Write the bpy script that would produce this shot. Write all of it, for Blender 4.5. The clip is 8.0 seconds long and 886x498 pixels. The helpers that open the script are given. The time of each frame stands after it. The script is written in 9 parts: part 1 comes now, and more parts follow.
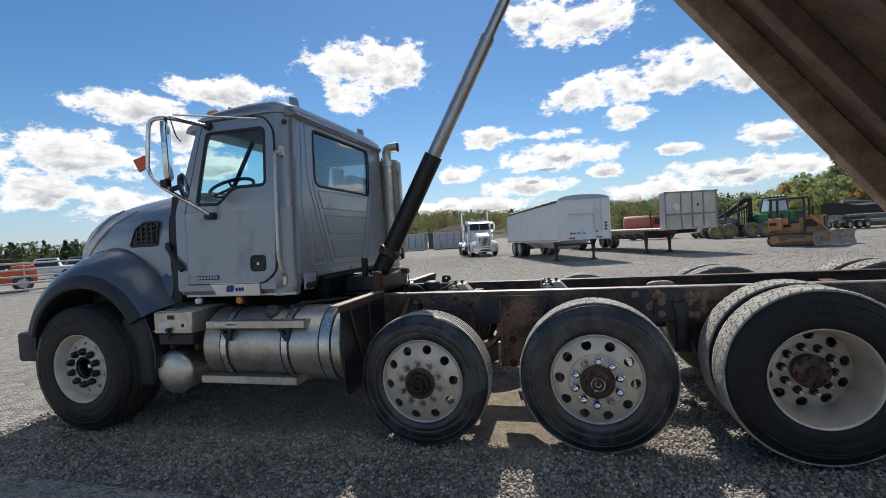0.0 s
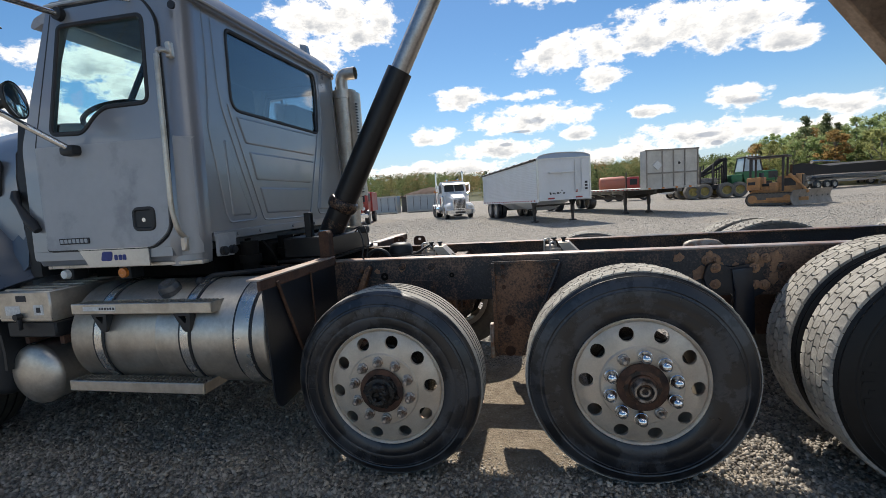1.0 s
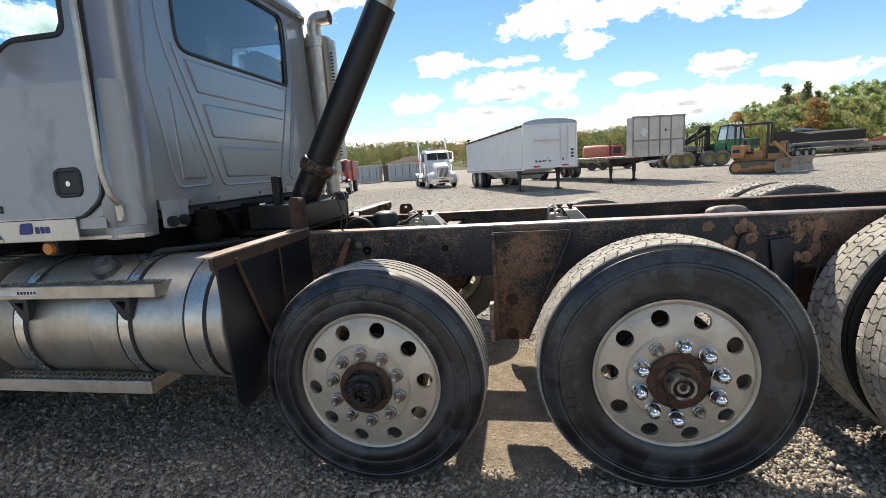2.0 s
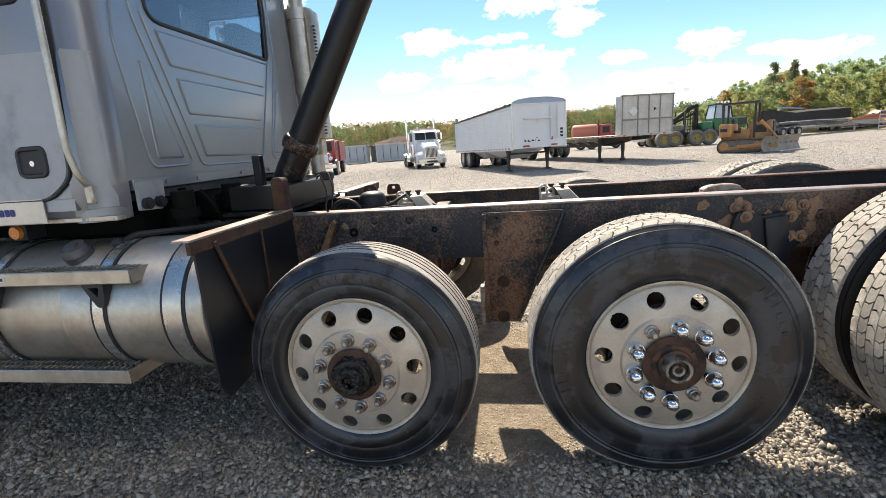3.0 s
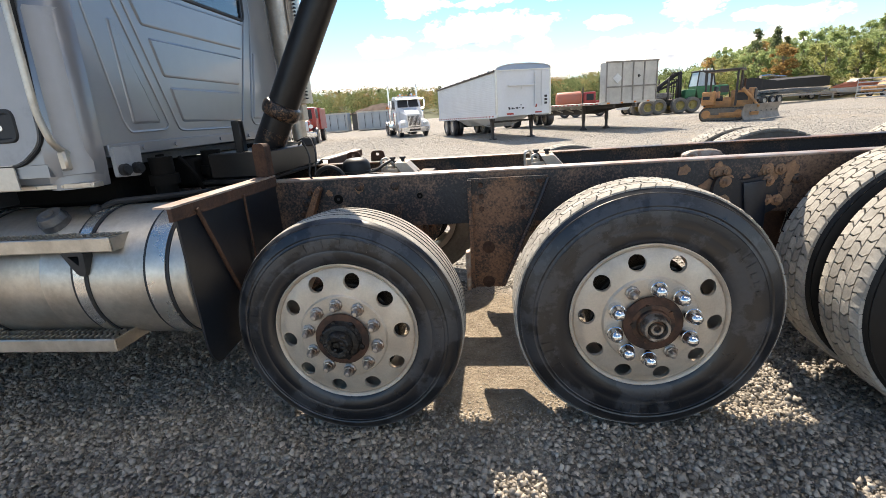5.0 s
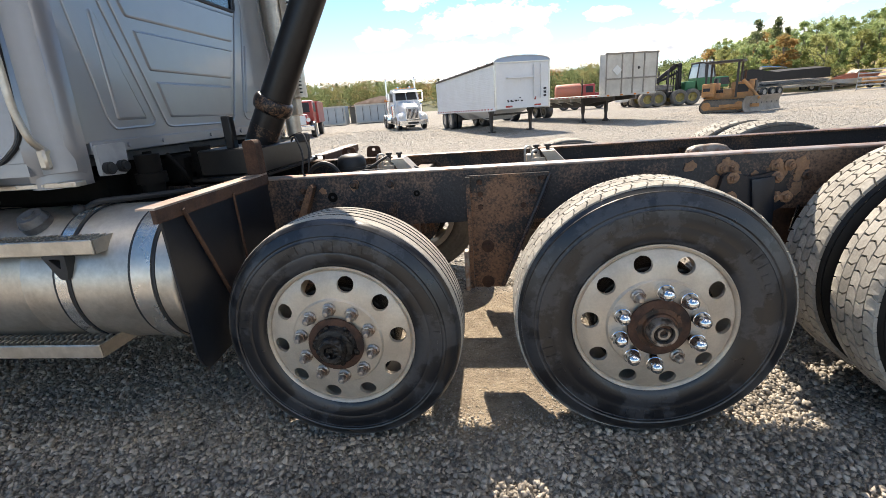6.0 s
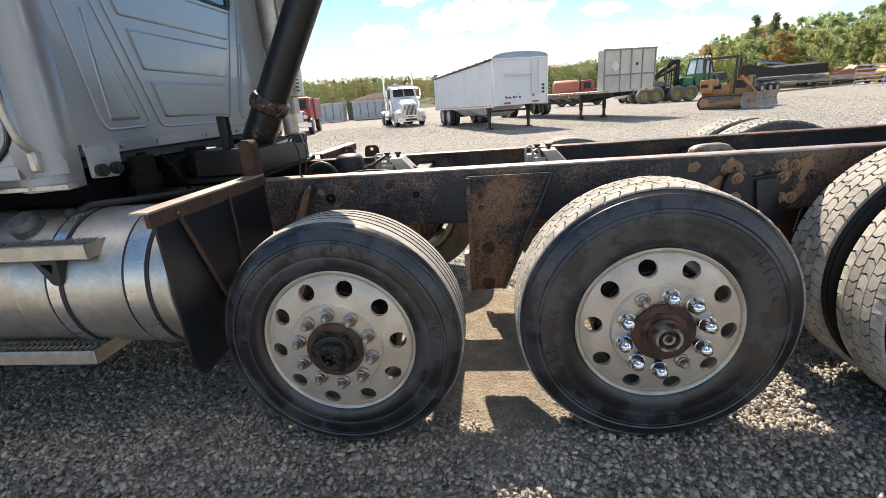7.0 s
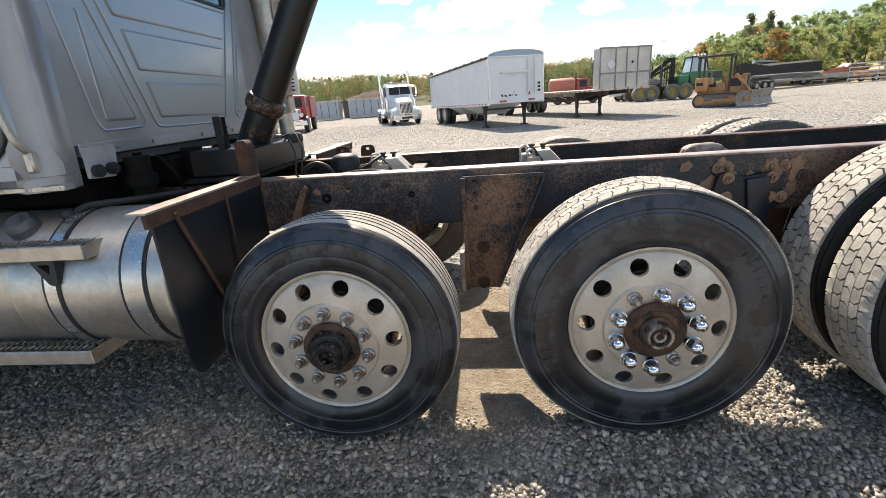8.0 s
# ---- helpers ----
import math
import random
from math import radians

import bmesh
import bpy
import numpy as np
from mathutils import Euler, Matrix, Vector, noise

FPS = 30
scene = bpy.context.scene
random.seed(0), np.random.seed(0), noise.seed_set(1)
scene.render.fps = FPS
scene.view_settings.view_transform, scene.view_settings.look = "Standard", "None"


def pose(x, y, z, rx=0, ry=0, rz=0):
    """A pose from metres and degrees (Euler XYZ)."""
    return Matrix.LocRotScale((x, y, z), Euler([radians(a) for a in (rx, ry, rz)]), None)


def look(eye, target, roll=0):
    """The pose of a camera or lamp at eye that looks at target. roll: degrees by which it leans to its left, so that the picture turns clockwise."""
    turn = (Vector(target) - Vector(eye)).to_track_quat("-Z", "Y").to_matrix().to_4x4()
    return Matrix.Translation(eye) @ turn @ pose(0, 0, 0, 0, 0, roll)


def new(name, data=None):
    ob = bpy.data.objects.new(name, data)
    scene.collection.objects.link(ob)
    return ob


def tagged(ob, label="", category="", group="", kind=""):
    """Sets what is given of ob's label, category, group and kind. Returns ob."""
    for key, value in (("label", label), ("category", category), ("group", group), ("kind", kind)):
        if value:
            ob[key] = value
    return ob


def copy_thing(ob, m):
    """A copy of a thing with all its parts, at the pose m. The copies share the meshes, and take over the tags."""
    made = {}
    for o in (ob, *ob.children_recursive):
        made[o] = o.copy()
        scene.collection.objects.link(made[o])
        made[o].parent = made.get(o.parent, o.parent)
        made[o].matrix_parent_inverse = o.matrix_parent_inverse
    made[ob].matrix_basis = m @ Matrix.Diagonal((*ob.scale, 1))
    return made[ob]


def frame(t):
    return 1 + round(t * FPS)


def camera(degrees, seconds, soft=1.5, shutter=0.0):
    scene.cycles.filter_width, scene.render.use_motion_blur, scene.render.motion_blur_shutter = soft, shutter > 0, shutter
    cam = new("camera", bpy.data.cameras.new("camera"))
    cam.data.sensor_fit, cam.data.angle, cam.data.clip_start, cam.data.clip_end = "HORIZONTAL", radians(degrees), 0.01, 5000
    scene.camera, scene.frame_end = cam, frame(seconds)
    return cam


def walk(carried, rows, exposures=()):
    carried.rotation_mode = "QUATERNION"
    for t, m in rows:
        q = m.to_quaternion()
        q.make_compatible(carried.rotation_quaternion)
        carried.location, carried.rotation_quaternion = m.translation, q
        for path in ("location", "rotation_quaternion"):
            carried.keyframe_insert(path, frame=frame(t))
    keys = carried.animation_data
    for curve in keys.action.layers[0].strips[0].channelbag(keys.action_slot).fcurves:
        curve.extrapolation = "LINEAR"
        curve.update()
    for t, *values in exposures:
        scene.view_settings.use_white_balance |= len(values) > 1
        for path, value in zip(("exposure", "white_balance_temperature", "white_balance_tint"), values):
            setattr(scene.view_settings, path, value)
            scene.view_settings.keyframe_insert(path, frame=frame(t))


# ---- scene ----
cam = camera(88.1, 8.0, soft=0.2)
PATH = [
    (0, (-0.064, -4.334, 1.549), (-0.587, -2.404, 1.492), -3.4),
    (0.5, (-0.262, -3.799, 1.493), (-0.744, -1.862, 1.369), -3.7),
    (1, (-0.336, -3.291, 1.427), (-0.756, -1.348, 1.205), -3.7),
    (1.5, (-0.44, -3.034, 1.393), (-0.818, -1.093, 1.093), -3.7),
    (3, (-0.486, -2.838, 1.37), (-0.792, -0.912, 0.929), -4.0),
    (3.5, (-0.491, -2.846, 1.362), (-0.773, -0.926, 0.879), -3.9),
    (4, (-0.501, -2.849, 1.364), (-0.763, -0.936, 0.843), -3.8),
    (4.5, (-0.507, -2.854, 1.361), (-0.753, -0.947, 0.811), -3.9),
    (5, (-0.494, -2.856, 1.354), (-0.735, -0.955, 0.782), -4.0),
    (6.5, (-0.5, -2.738, 1.37), (-0.736, -0.848, 0.762), -4.3),
    (7, (-0.509, -2.734, 1.378), (-0.739, -0.844, 0.763), -4.3),
    (7.5, (-0.5, -2.748, 1.382), (-0.722, -0.86, 0.761), -4.3),
    (8, (-0.501, -2.751, 1.39), (-0.716, -0.863, 0.766), -4.3),
]
walk(cam, [(t, look(eye, target, roll)) for t, eye, target, roll in PATH],
     [(0.0, -0.12, 6500, 10), (1.0, 0.03, 6750, 10), (1.5, 0.27, 7000, 10), (1.7, 0.38, 7100, 10), (2.8, 0.79, 7400, 12), (3.5, 0.87, 7450, 12), (8.0, 0.90, 7350, 12)])


# ---------------------------------------------------------------- light and sky
SUN_EL, SUN_AZ = 47.5, (-0.22, 0.975)
sun_data = bpy.data.lights.new("sun", "SUN")
sun_data.energy, sun_data.angle, sun_data.color = 5.0, radians(0.53), (1.0, 0.95, 0.87)
sun = new("sun", sun_data)
_c = math.cos(radians(SUN_EL))
TO_SUN = Vector((SUN_AZ[0] * _c, SUN_AZ[1] * _c, math.sin(radians(SUN_EL)))).normalized()
sun.matrix_world = look(TO_SUN * 60, (0, 0, 0))

world = bpy.data.worlds.new("sky")
scene.world = world
world.use_nodes = True


# cumulus: azimuth, elevation, half width and half height in degrees
CLOUDS = [(-22.8, 20.3, 8.7, 3.4), (-25.4, 17.1, 3.4, 2.2), (-39.3, 17.1, 7.0, 1.9), (-48.2, 14.9, 6.0, 1.7), (-53.4, 9.9, 7.6, 2.7), (-56.5, 6.4, 5.5, 1.9),
          (-49.8, 5.2, 5.0, 1.9), (2.4, 22.8, 7.8, 2.6), (-2.8, 24.4, 3.6, 1.9), (13.8, 16.2, 7.2, 2.7), (20.6, 15.4, 6.6, 2.9), (25.2, 12.8, 3.0, 1.2), (4.6, 15.4, 7.6, 2.2), (7.2, 12.3, 3.0, 1.5), (-43.6, 12.6, 4.4, 2.4), (-41.0, 9.4, 4.4, 1.7), (26.0, 6.9, 2.6, 0.7), (30.5, 6.0, 3.0, 1.1),
          (-8.9, 11.5, 4.3, 1.4), (-0.8, 11.3, 2.8, 0.7), (-0.7, 8.7, 8.2, 1.8), (-12.1, 7.6, 3.3, 1.3), (4.7, 6.5, 2.8, 0.9), (-4.5, 5.4, 6.8, 1.3),
          (20.6, 8.2, 3.0, 1.5), (12.7, 8.0, 2.5, 0.8), (17.1, 5.0, 8.4, 1.6), (9.4, 3.8, 5.4, 1.2), (-12.3, 3.4, 10.5, 1.3), (26.5, 4.6, 4.5, 1.2)]


WISPS = [(-0.1, 8.4, 1.5, 0.50), (-1.9, 7.25, 1.4, 0.22), (-3.6, 5.9, 1.0, 0.28), (21.4, 7.8, 1.9, 0.45), (18.0, 4.9, 1.4, 0.36), (18.9, 3.9, 0.7, 0.30)]


def build_sky():
    nt = world.node_tree
    nt.nodes.clear()
    N, L = nt.nodes.new, nt.links.new
    out, bg = N("ShaderNodeOutputWorld"), N("ShaderNodeBackground")
    sky = N("ShaderNodeTexSky")
    sky.sky_type, sky.sun_disc = "NISHITA", False
    sky.sun_elevation = radians(SUN_EL)
    sky.sun_rotation = math.atan2(SUN_AZ[0], SUN_AZ[1])
    sky.altitude, sky.air_density, sky.dust_density, sky.ozone_density = 300, 1.0, 0.15, 2.5
    co = N("ShaderNodeTexCoord")
    sep = N("ShaderNodeSeparateXYZ")
    L(co.outputs["Generated"], sep.inputs[0])

    def m(op, a, b=None, clamp=False):
        n = N("ShaderNodeMath")
        n.operation, n.use_clamp = op, clamp
        for i, v in enumerate((a, b)):
            if v is None:
                continue
            if isinstance(v, (int, float)):
                n.inputs[i].default_value = v
            else:
                L(v, n.inputs[i])
        return n.outputs[0]

    def steps(v, lo, hi, to0=0.0, to1=1.0):
        n = N("ShaderNodeMapRange")
        n.interpolation_type = "SMOOTHSTEP"
        for key, val in (("From Min", lo), ("From Max", hi), ("To Min", to0), ("To Max", to1)):
            n.inputs[key].default_value = val
        L(v, n.inputs["Value"])
        return n.outputs[0]

    def noise_of(vec, scale, detail, rough):
        n = N("ShaderNodeTexNoise")
        n.inputs["Scale"].default_value, n.inputs["Detail"].default_value, n.inputs["Roughness"].default_value = scale, detail, rough
        L(vec, n.inputs["Vector"])
        return n.outputs["Fac"]

    az = m("MULTIPLY", m("ARCTAN2", sep.outputs[0], sep.outputs[1]), 57.2958)
    el = m("MULTIPLY", m("ARCSINE", sep.outputs[2]), 57.2958)
    ang = N("ShaderNodeCombineXYZ")
    L(az, ang.inputs[0]), L(el, ang.inputs[1])
    best, low = None, None
    for a, e, w, h in CLOUDS:
        d = N("ShaderNodeVectorMath")
        d.operation = "SUBTRACT"
        L(ang.outputs[0], d.inputs[0])
        d.inputs[1].default_value = (a, e, 0)
        s = N("ShaderNodeVectorMath")
        s.operation = "MULTIPLY"
        L(d.outputs[0], s.inputs[0])
        s.inputs[1].default_value = (1 / w, 1 / h, 0)
        q = N("ShaderNodeVectorMath")
        q.operation = "DOT_PRODUCT"
        L(s.outputs[0], q.inputs[0]), L(s.outputs[0], q.inputs[1])
        f = m("SUBTRACT", 1.0, q.outputs["Value"])
        best = f if best is None else m("MAXIMUM", best, f)
        y = N("ShaderNodeSeparateXYZ")
        L(s.outputs[0], y.inputs[0])
        g = m("SUBTRACT", f, y.outputs[1])
        low = g if low is None else m("MAXIMUM", low, g)
    fine, above = N("ShaderNodeVectorMath"), N("ShaderNodeVectorMath")
    fine.operation, above.operation = "MULTIPLY", "ADD"
    L(ang.outputs[0], fine.inputs[0])
    fine.inputs[1].default_value = (0.60, 1.0, 1.0)
    L(fine.outputs[0], above.inputs[0])
    above.inputs[1].default_value = (0.0, 0.9, 0.0)
    puff = noise_of(fine.outputs[0], 0.50, 12.0, 0.66)
    over = noise_of(above.outputs[0], 0.50, 6.0, 0.60)
    dens = m("ADD", best, m("MULTIPLY", m("SUBTRACT", puff, 0.52), 4.6))
    mask = steps(dens, -0.10, 0.55)
    # the rest of the sky, out of the camera's view, carries the same scattered cumulus
    up = m("ADD", m("MAXIMUM", sep.outputs[2], 0.0), 0.10)
    comb = N("ShaderNodeCombineXYZ")
    L(m("DIVIDE", sep.outputs[0], up), comb.inputs[0]), L(m("DIVIDE", sep.outputs[1], up), comb.inputs[1])
    rest = steps(noise_of(comb.outputs[0], 1.05, 8.0, 0.56), 0.54, 0.61)
    away = m("MAXIMUM", steps(el, 24.0, 30.0), steps(sep.outputs[1], 0.40, 0.25))
    mask = m("MAXIMUM", mask, m("MULTIPLY", rest, away))
    thick = m("ADD", m("MULTIPLY", low, 0.7), m("MULTIPLY", m("SUBTRACT", over, 0.5), 4.2))
    grey = m("MULTIPLY", steps(thick, 0.0, 1.5), steps(dens, 0.2, 1.1))
    white = N("ShaderNodeMix")
    white.data_type = "RGBA"
    white.inputs["A"].default_value = (11.5, 11.4, 11.2, 1)
    white.inputs["B"].default_value = (5.6, 5.9, 6.4, 1)
    L(grey, white.inputs["Factor"])
    blue = N("ShaderNodeHueSaturation")
    blue.inputs["Saturation"].default_value, blue.inputs["Value"].default_value = 1.25, 1.10
    L(sky.outputs[0], blue.inputs["Color"])
    haze = N("ShaderNodeMix")
    haze.data_type = "RGBA"
    haze.inputs["B"].default_value = (3.6, 5.2, 8.0, 1)
    L(steps(el, 11.0, -1.0, 0.0, 0.62), haze.inputs["Factor"])
    L(blue.outputs[0], haze.inputs["A"])
    mix = N("ShaderNodeMix")
    mix.data_type = "RGBA"
    L(mask, mix.inputs["Factor"])
    L(haze.outputs["Result"], mix.inputs["A"])
    L(white.outputs["Result"], mix.inputs["B"])
    # small thin clouds in their own shade
    wisp = None
    for a, e, w, h in WISPS:
        dx, dy = m("DIVIDE", m("SUBTRACT", az, a), w), m("DIVIDE", m("SUBTRACT", el, e), h)
        f = m("SUBTRACT", 1.0, m("ADD", m("MULTIPLY", dx, dx), m("MULTIPLY", dy, dy)))
        wisp = f if wisp is None else m("MAXIMUM", wisp, f)
    thin = steps(m("ADD", wisp, m("MULTIPLY", m("SUBTRACT", puff, 0.5), 3.0)), 0.0, 0.9, 0.0, 0.75)
    shade = N("ShaderNodeMix")
    shade.data_type = "RGBA"
    L(thin, shade.inputs["Factor"])
    L(mix.outputs["Result"], shade.inputs["A"])
    shade.inputs["B"].default_value = (3.3, 3.9, 5.0, 1)
    L(shade.outputs["Result"], bg.inputs["Color"])
    bg.inputs["Strength"].default_value = 0.10
    L(bg.outputs[0], out.inputs[0])


build_sky()


# ---------------------------------------------------------------- materials
def mat(name, base, rough=0.5, metal=0.0, other=None, amount=0.5, scale=3.0, fine=40.0, bump=0.15, depth=0.01,
        contrast=(0.4, 0.65), spec=0.5, coat=0.0, jitter=0.0, island=False, rough_to=None, grain=0.18, speck=0.0):
    """Base and second colour mixed by broad and fine noise, with bump and roughness variation."""
    mt = bpy.data.materials.new(name)
    mt.use_nodes = True
    nt = mt.node_tree
    N, L = nt.nodes.new, nt.links.new
    p = nt.nodes["Principled BSDF"]
    p.inputs["Metallic"].default_value = metal
    p.inputs["Specular IOR Level"].default_value = spec
    p.inputs["Coat Weight"].default_value = coat
    co = N("ShaderNodeTexCoord")
    big, small = N("ShaderNodeTexNoise"), N("ShaderNodeTexNoise")
    for n, s, d in ((big, scale, 6.0), (small, fine, 4.0)):
        n.inputs["Scale"].default_value, n.inputs["Detail"].default_value, n.inputs["Roughness"].default_value = s, d, 0.62
        L(co.outputs["Object"], n.inputs["Vector"])
    ramp = N("ShaderNodeMapRange")
    ramp.inputs["From Min"].default_value, ramp.inputs["From Max"].default_value = contrast
    ramp.inputs["To Max"].default_value = amount
    if speck:
        blend = N("ShaderNodeMix")
        blend.inputs["Factor"].default_value = speck
        L(big.outputs["Fac"], blend.inputs["A"]), L(small.outputs["Fac"], blend.inputs["B"])
        L(blend.outputs["Result"], ramp.inputs["Value"])
    else:
        L(big.outputs["Fac"], ramp.inputs["Value"])
    mix = N("ShaderNodeMix")
    mix.data_type = "RGBA"
    mix.inputs["A"].default_value = (*base, 1)
    mix.inputs["B"].default_value = (*(other or tuple(c * 0.7 for c in base)), 1)
    L(ramp.outputs[0], mix.inputs["Factor"])
    hsv = N("ShaderNodeHueSaturation")
    val = N("ShaderNodeMapRange")
    val.inputs["From Min"].default_value, val.inputs["From Max"].default_value = 0.25, 0.75
    val.inputs["To Min"].default_value, val.inputs["To Max"].default_value = 1 - grain, 1 + grain
    L(small.outputs["Fac"], val.inputs["Value"])
    value = val.outputs[0]
    if jitter:
        if island:
            src = N("ShaderNodeNewGeometry").outputs["Random Per Island"]
        else:
            src = N("ShaderNodeObjectInfo").outputs["Random"]
        j = N("ShaderNodeMapRange")
        j.inputs["To Min"].default_value, j.inputs["To Max"].default_value = 1 - jitter, 1 + jitter
        L(src, j.inputs["Value"])
        mu = N("ShaderNodeMath")
        mu.operation = "MULTIPLY"
        L(value, mu.inputs[0]), L(j.outputs[0], mu.inputs[1])
        value = mu.outputs[0]
    L(value, hsv.inputs["Value"])
    L(mix.outputs["Result"], hsv.inputs["Color"])
    L(hsv.outputs["Color"], p.inputs["Base Color"])
    rr = N("ShaderNodeMapRange")
    rr.inputs["To Min"].default_value = max(0.02, rough - 0.08)
    rr.inputs["To Max"].default_value = rough_to if rough_to is not None else min(1.0, rough + 0.14)
    L(big.outputs["Fac"], rr.inputs["Value"])
    L(rr.outputs[0], p.inputs["Roughness"])
    if bump:
        b = N("ShaderNodeBump")
        b.inputs["Strength"].default_value, b.inputs["Distance"].default_value = bump, depth
        L(small.outputs["Fac"], b.inputs["Height"])
        L(b.outputs[0], p.inputs["Normal"])
    return mt


def glass(name, tint, rough=0.02, alpha=0.25):
    mt = bpy.data.materials.new(name)
    mt.use_nodes = True
    nt = mt.node_tree
    nt.nodes.clear()
    N, L = nt.nodes.new, nt.links.new
    out, tr, gl, mx, fr = N("ShaderNodeOutputMaterial"), N("ShaderNodeBsdfTransparent"), N("ShaderNodeBsdfGlossy"), N("ShaderNodeMixShader"), N("ShaderNodeLayerWeight")
    tr.inputs[0].default_value = (*tint, 1)
    gl.inputs["Roughness"].default_value = rough
    add, power = N("ShaderNodeMath"), N("ShaderNodeMath")
    power.operation = "POWER"
    power.inputs[1].default_value = 4.0
    add.operation, add.use_clamp = "ADD", True
    add.inputs[1].default_value = alpha + 0.05
    L(fr.outputs["Facing"], power.inputs[0])
    L(power.outputs[0], add.inputs[0])
    L(add.outputs[0], mx.inputs[0]), L(tr.outputs[0], mx.inputs[1]), L(gl.outputs[0], mx.inputs[2])
    L(mx.outputs[0], out.inputs[0])
    return mt


PAINT = mat("grey_cab_paint", (0.285, 0.30, 0.325), 0.29, 0.45, (0.32, 0.33, 0.35), 0.6, 1.1, 9, 0.01, 0.003, coat=0.5, grain=0.03)
PAINT_DULL = mat("chalky_door_paint", (0.40, 0.41, 0.425), 0.48, 0.2, (0.25, 0.26, 0.28), 0.6, 4.2, 14, 0.02, 0.003, contrast=(0.54, 0.66), grain=0.04)
PAINT_HOOD = mat("blue_grey_hood_paint", (0.205, 0.222, 0.252), 0.27, 0.45, (0.27, 0.285, 0.31), 0.6, 0.9, 10, 0.01, 0.003, coat=0.45, grain=0.03)
DARK_TRIM = mat("black_plastic_trim", (0.016, 0.017, 0.019), 0.5, 0, (0.03, 0.03, 0.031), 0.5, 5, 90, 0.12, 0.003)
RUBBER = mat("tyre_rubber", (0.0060, 0.0072, 0.0105), 0.17, 0, (0.036, 0.039, 0.045), 0.9, 5.0, 60, 0.25, 0.003, contrast=(0.50, 0.54), rough_to=0.62, speck=0.10, spec=0.75)
TREAD = mat("dusty_tread_rubber", (0.40, 0.375, 0.33), 0.9, 0, (0.24, 0.222, 0.195), 0.6, 9, 90, 0.35, 0.004, jitter=0.18, island=True)
ALU = mat("dull_wheel_aluminium", (0.63, 0.545, 0.445), 0.40, 0.40, (0.47, 0.385, 0.30), 0.75, 7, 120, 0.05, 0.002, grain=0.08)
STEEL_WHEEL = mat("grey_white_wheel_paint", (0.60, 0.545, 0.47), 0.5, 0.1, (0.43, 0.375, 0.31), 0.6, 8, 70, 0.08, 0.003)
GALV_DULL = mat("dull_cap_metal", (0.20, 0.20, 0.205), 0.38, 0.7, (0.10, 0.10, 0.10), 0.6, 14, 60, 0.1, 0.003)
TANK_ALU = mat("tank_aluminium", (0.62, 0.57, 0.50), 0.36, 0.85, (0.42, 0.365, 0.30), 0.75, 5.5, 50, 0.08, 0.003, contrast=(0.44, 0.64), grain=0.10)
BRIGHT = mat("polished_steel", (0.75, 0.74, 0.72), 0.16, 1.0, (0.6, 0.59, 0.57), 0.4, 6, 80, 0.02, 0.002)
CHROME = mat("chrome", (0.82, 0.82, 0.83), 0.07, 1.0, (0.7, 0.7, 0.7), 0.3, 9, 90, 0.0)
RUST = mat("rust", (0.10, 0.05, 0.03), 0.85, 0.1, (0.045, 0.026, 0.02), 0.8, 9, 70, 0.5, 0.006, grain=0.3)
FRAME_BLACK = mat("black_frame_paint", (0.026, 0.029, 0.036), 0.36, 0.1, (0.20, 0.125, 0.085), 0.92, 1.7, 85, 0.40, 0.004, contrast=(0.468, 0.570), grain=0.45, speck=0.26)
FRAME_RUSTY = mat("rusted_frame_paint", (0.026, 0.026, 0.029), 0.42, 0.1, (0.235, 0.122, 0.068), 0.95, 3.0, 95, 0.45, 0.005, contrast=(0.45, 0.56), grain=0.45, speck=0.30)
EDGE = mat("worn_rail_edge", (0.47, 0.42, 0.385), 0.40, 0.5, (0.27, 0.135, 0.085), 0.85, 6, 60, 0.2, 0.003, contrast=(0.42, 0.60), grain=0.25, speck=0.25)
SCALE = mat("flaking_rust_patch", (0.36, 0.21, 0.12), 0.9, 0, (0.20, 0.125, 0.09), 0.8, 30, 120, 0.6, 0.006, grain=0.3)
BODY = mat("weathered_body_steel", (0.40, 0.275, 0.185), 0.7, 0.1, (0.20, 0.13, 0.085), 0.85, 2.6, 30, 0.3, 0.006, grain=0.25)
# darker copy of the body steel, with the underside's shade in its colour
BODY_DARK = mat("shaded_body_underside", (0.17, 0.105, 0.066), 0.75, 0.1, (0.06, 0.04, 0.03), 0.85, 2.2, 25, 0.3, 0.006, grain=0.25)
CYL_BLACK = mat("satin_black_cylinder", (0.013, 0.0135, 0.015), 0.30, 0.2, (0.028, 0.026, 0.024), 0.5, 4, 50, 0.05, 0.003)
WORN_BLACK = mat("rust_worn_black_paint", (0.014, 0.014, 0.016), 0.32, 0.2, (0.17, 0.10, 0.06), 0.95, 17, 90, 0.3, 0.003, contrast=(0.50, 0.58), grain=0.3, speck=0.4)
CYL_ROD = mat("ground_steel_tube", (0.5, 0.49, 0.48), 0.3, 0.9, (0.34, 0.30, 0.26), 0.7, 3, 60, 0.06, 0.003)
INSIDE = mat("dark_cab_interior", (0.10, 0.105, 0.11), 0.7, 0, (0.06, 0.06, 0.065), 0.5, 4, 40, 0.1, 0.004)
CAB_GLASS = glass("tinted_cab_glass", (0.80, 0.955, 0.955), 0.015, 0.0)
SILL = mat("bright_sill_steel", (0.66, 0.65, 0.62), 0.28, 0.75, (0.50, 0.48, 0.45), 0.5, 7, 60, 0.03, 0.002, grain=0.06)
FLAP = mat("black_flap_rubber", (0.009, 0.012, 0.018), 0.34, 0, (0.016, 0.018, 0.021), 0.5, 3, 40, 0.1, 0.003, spec=0.45)
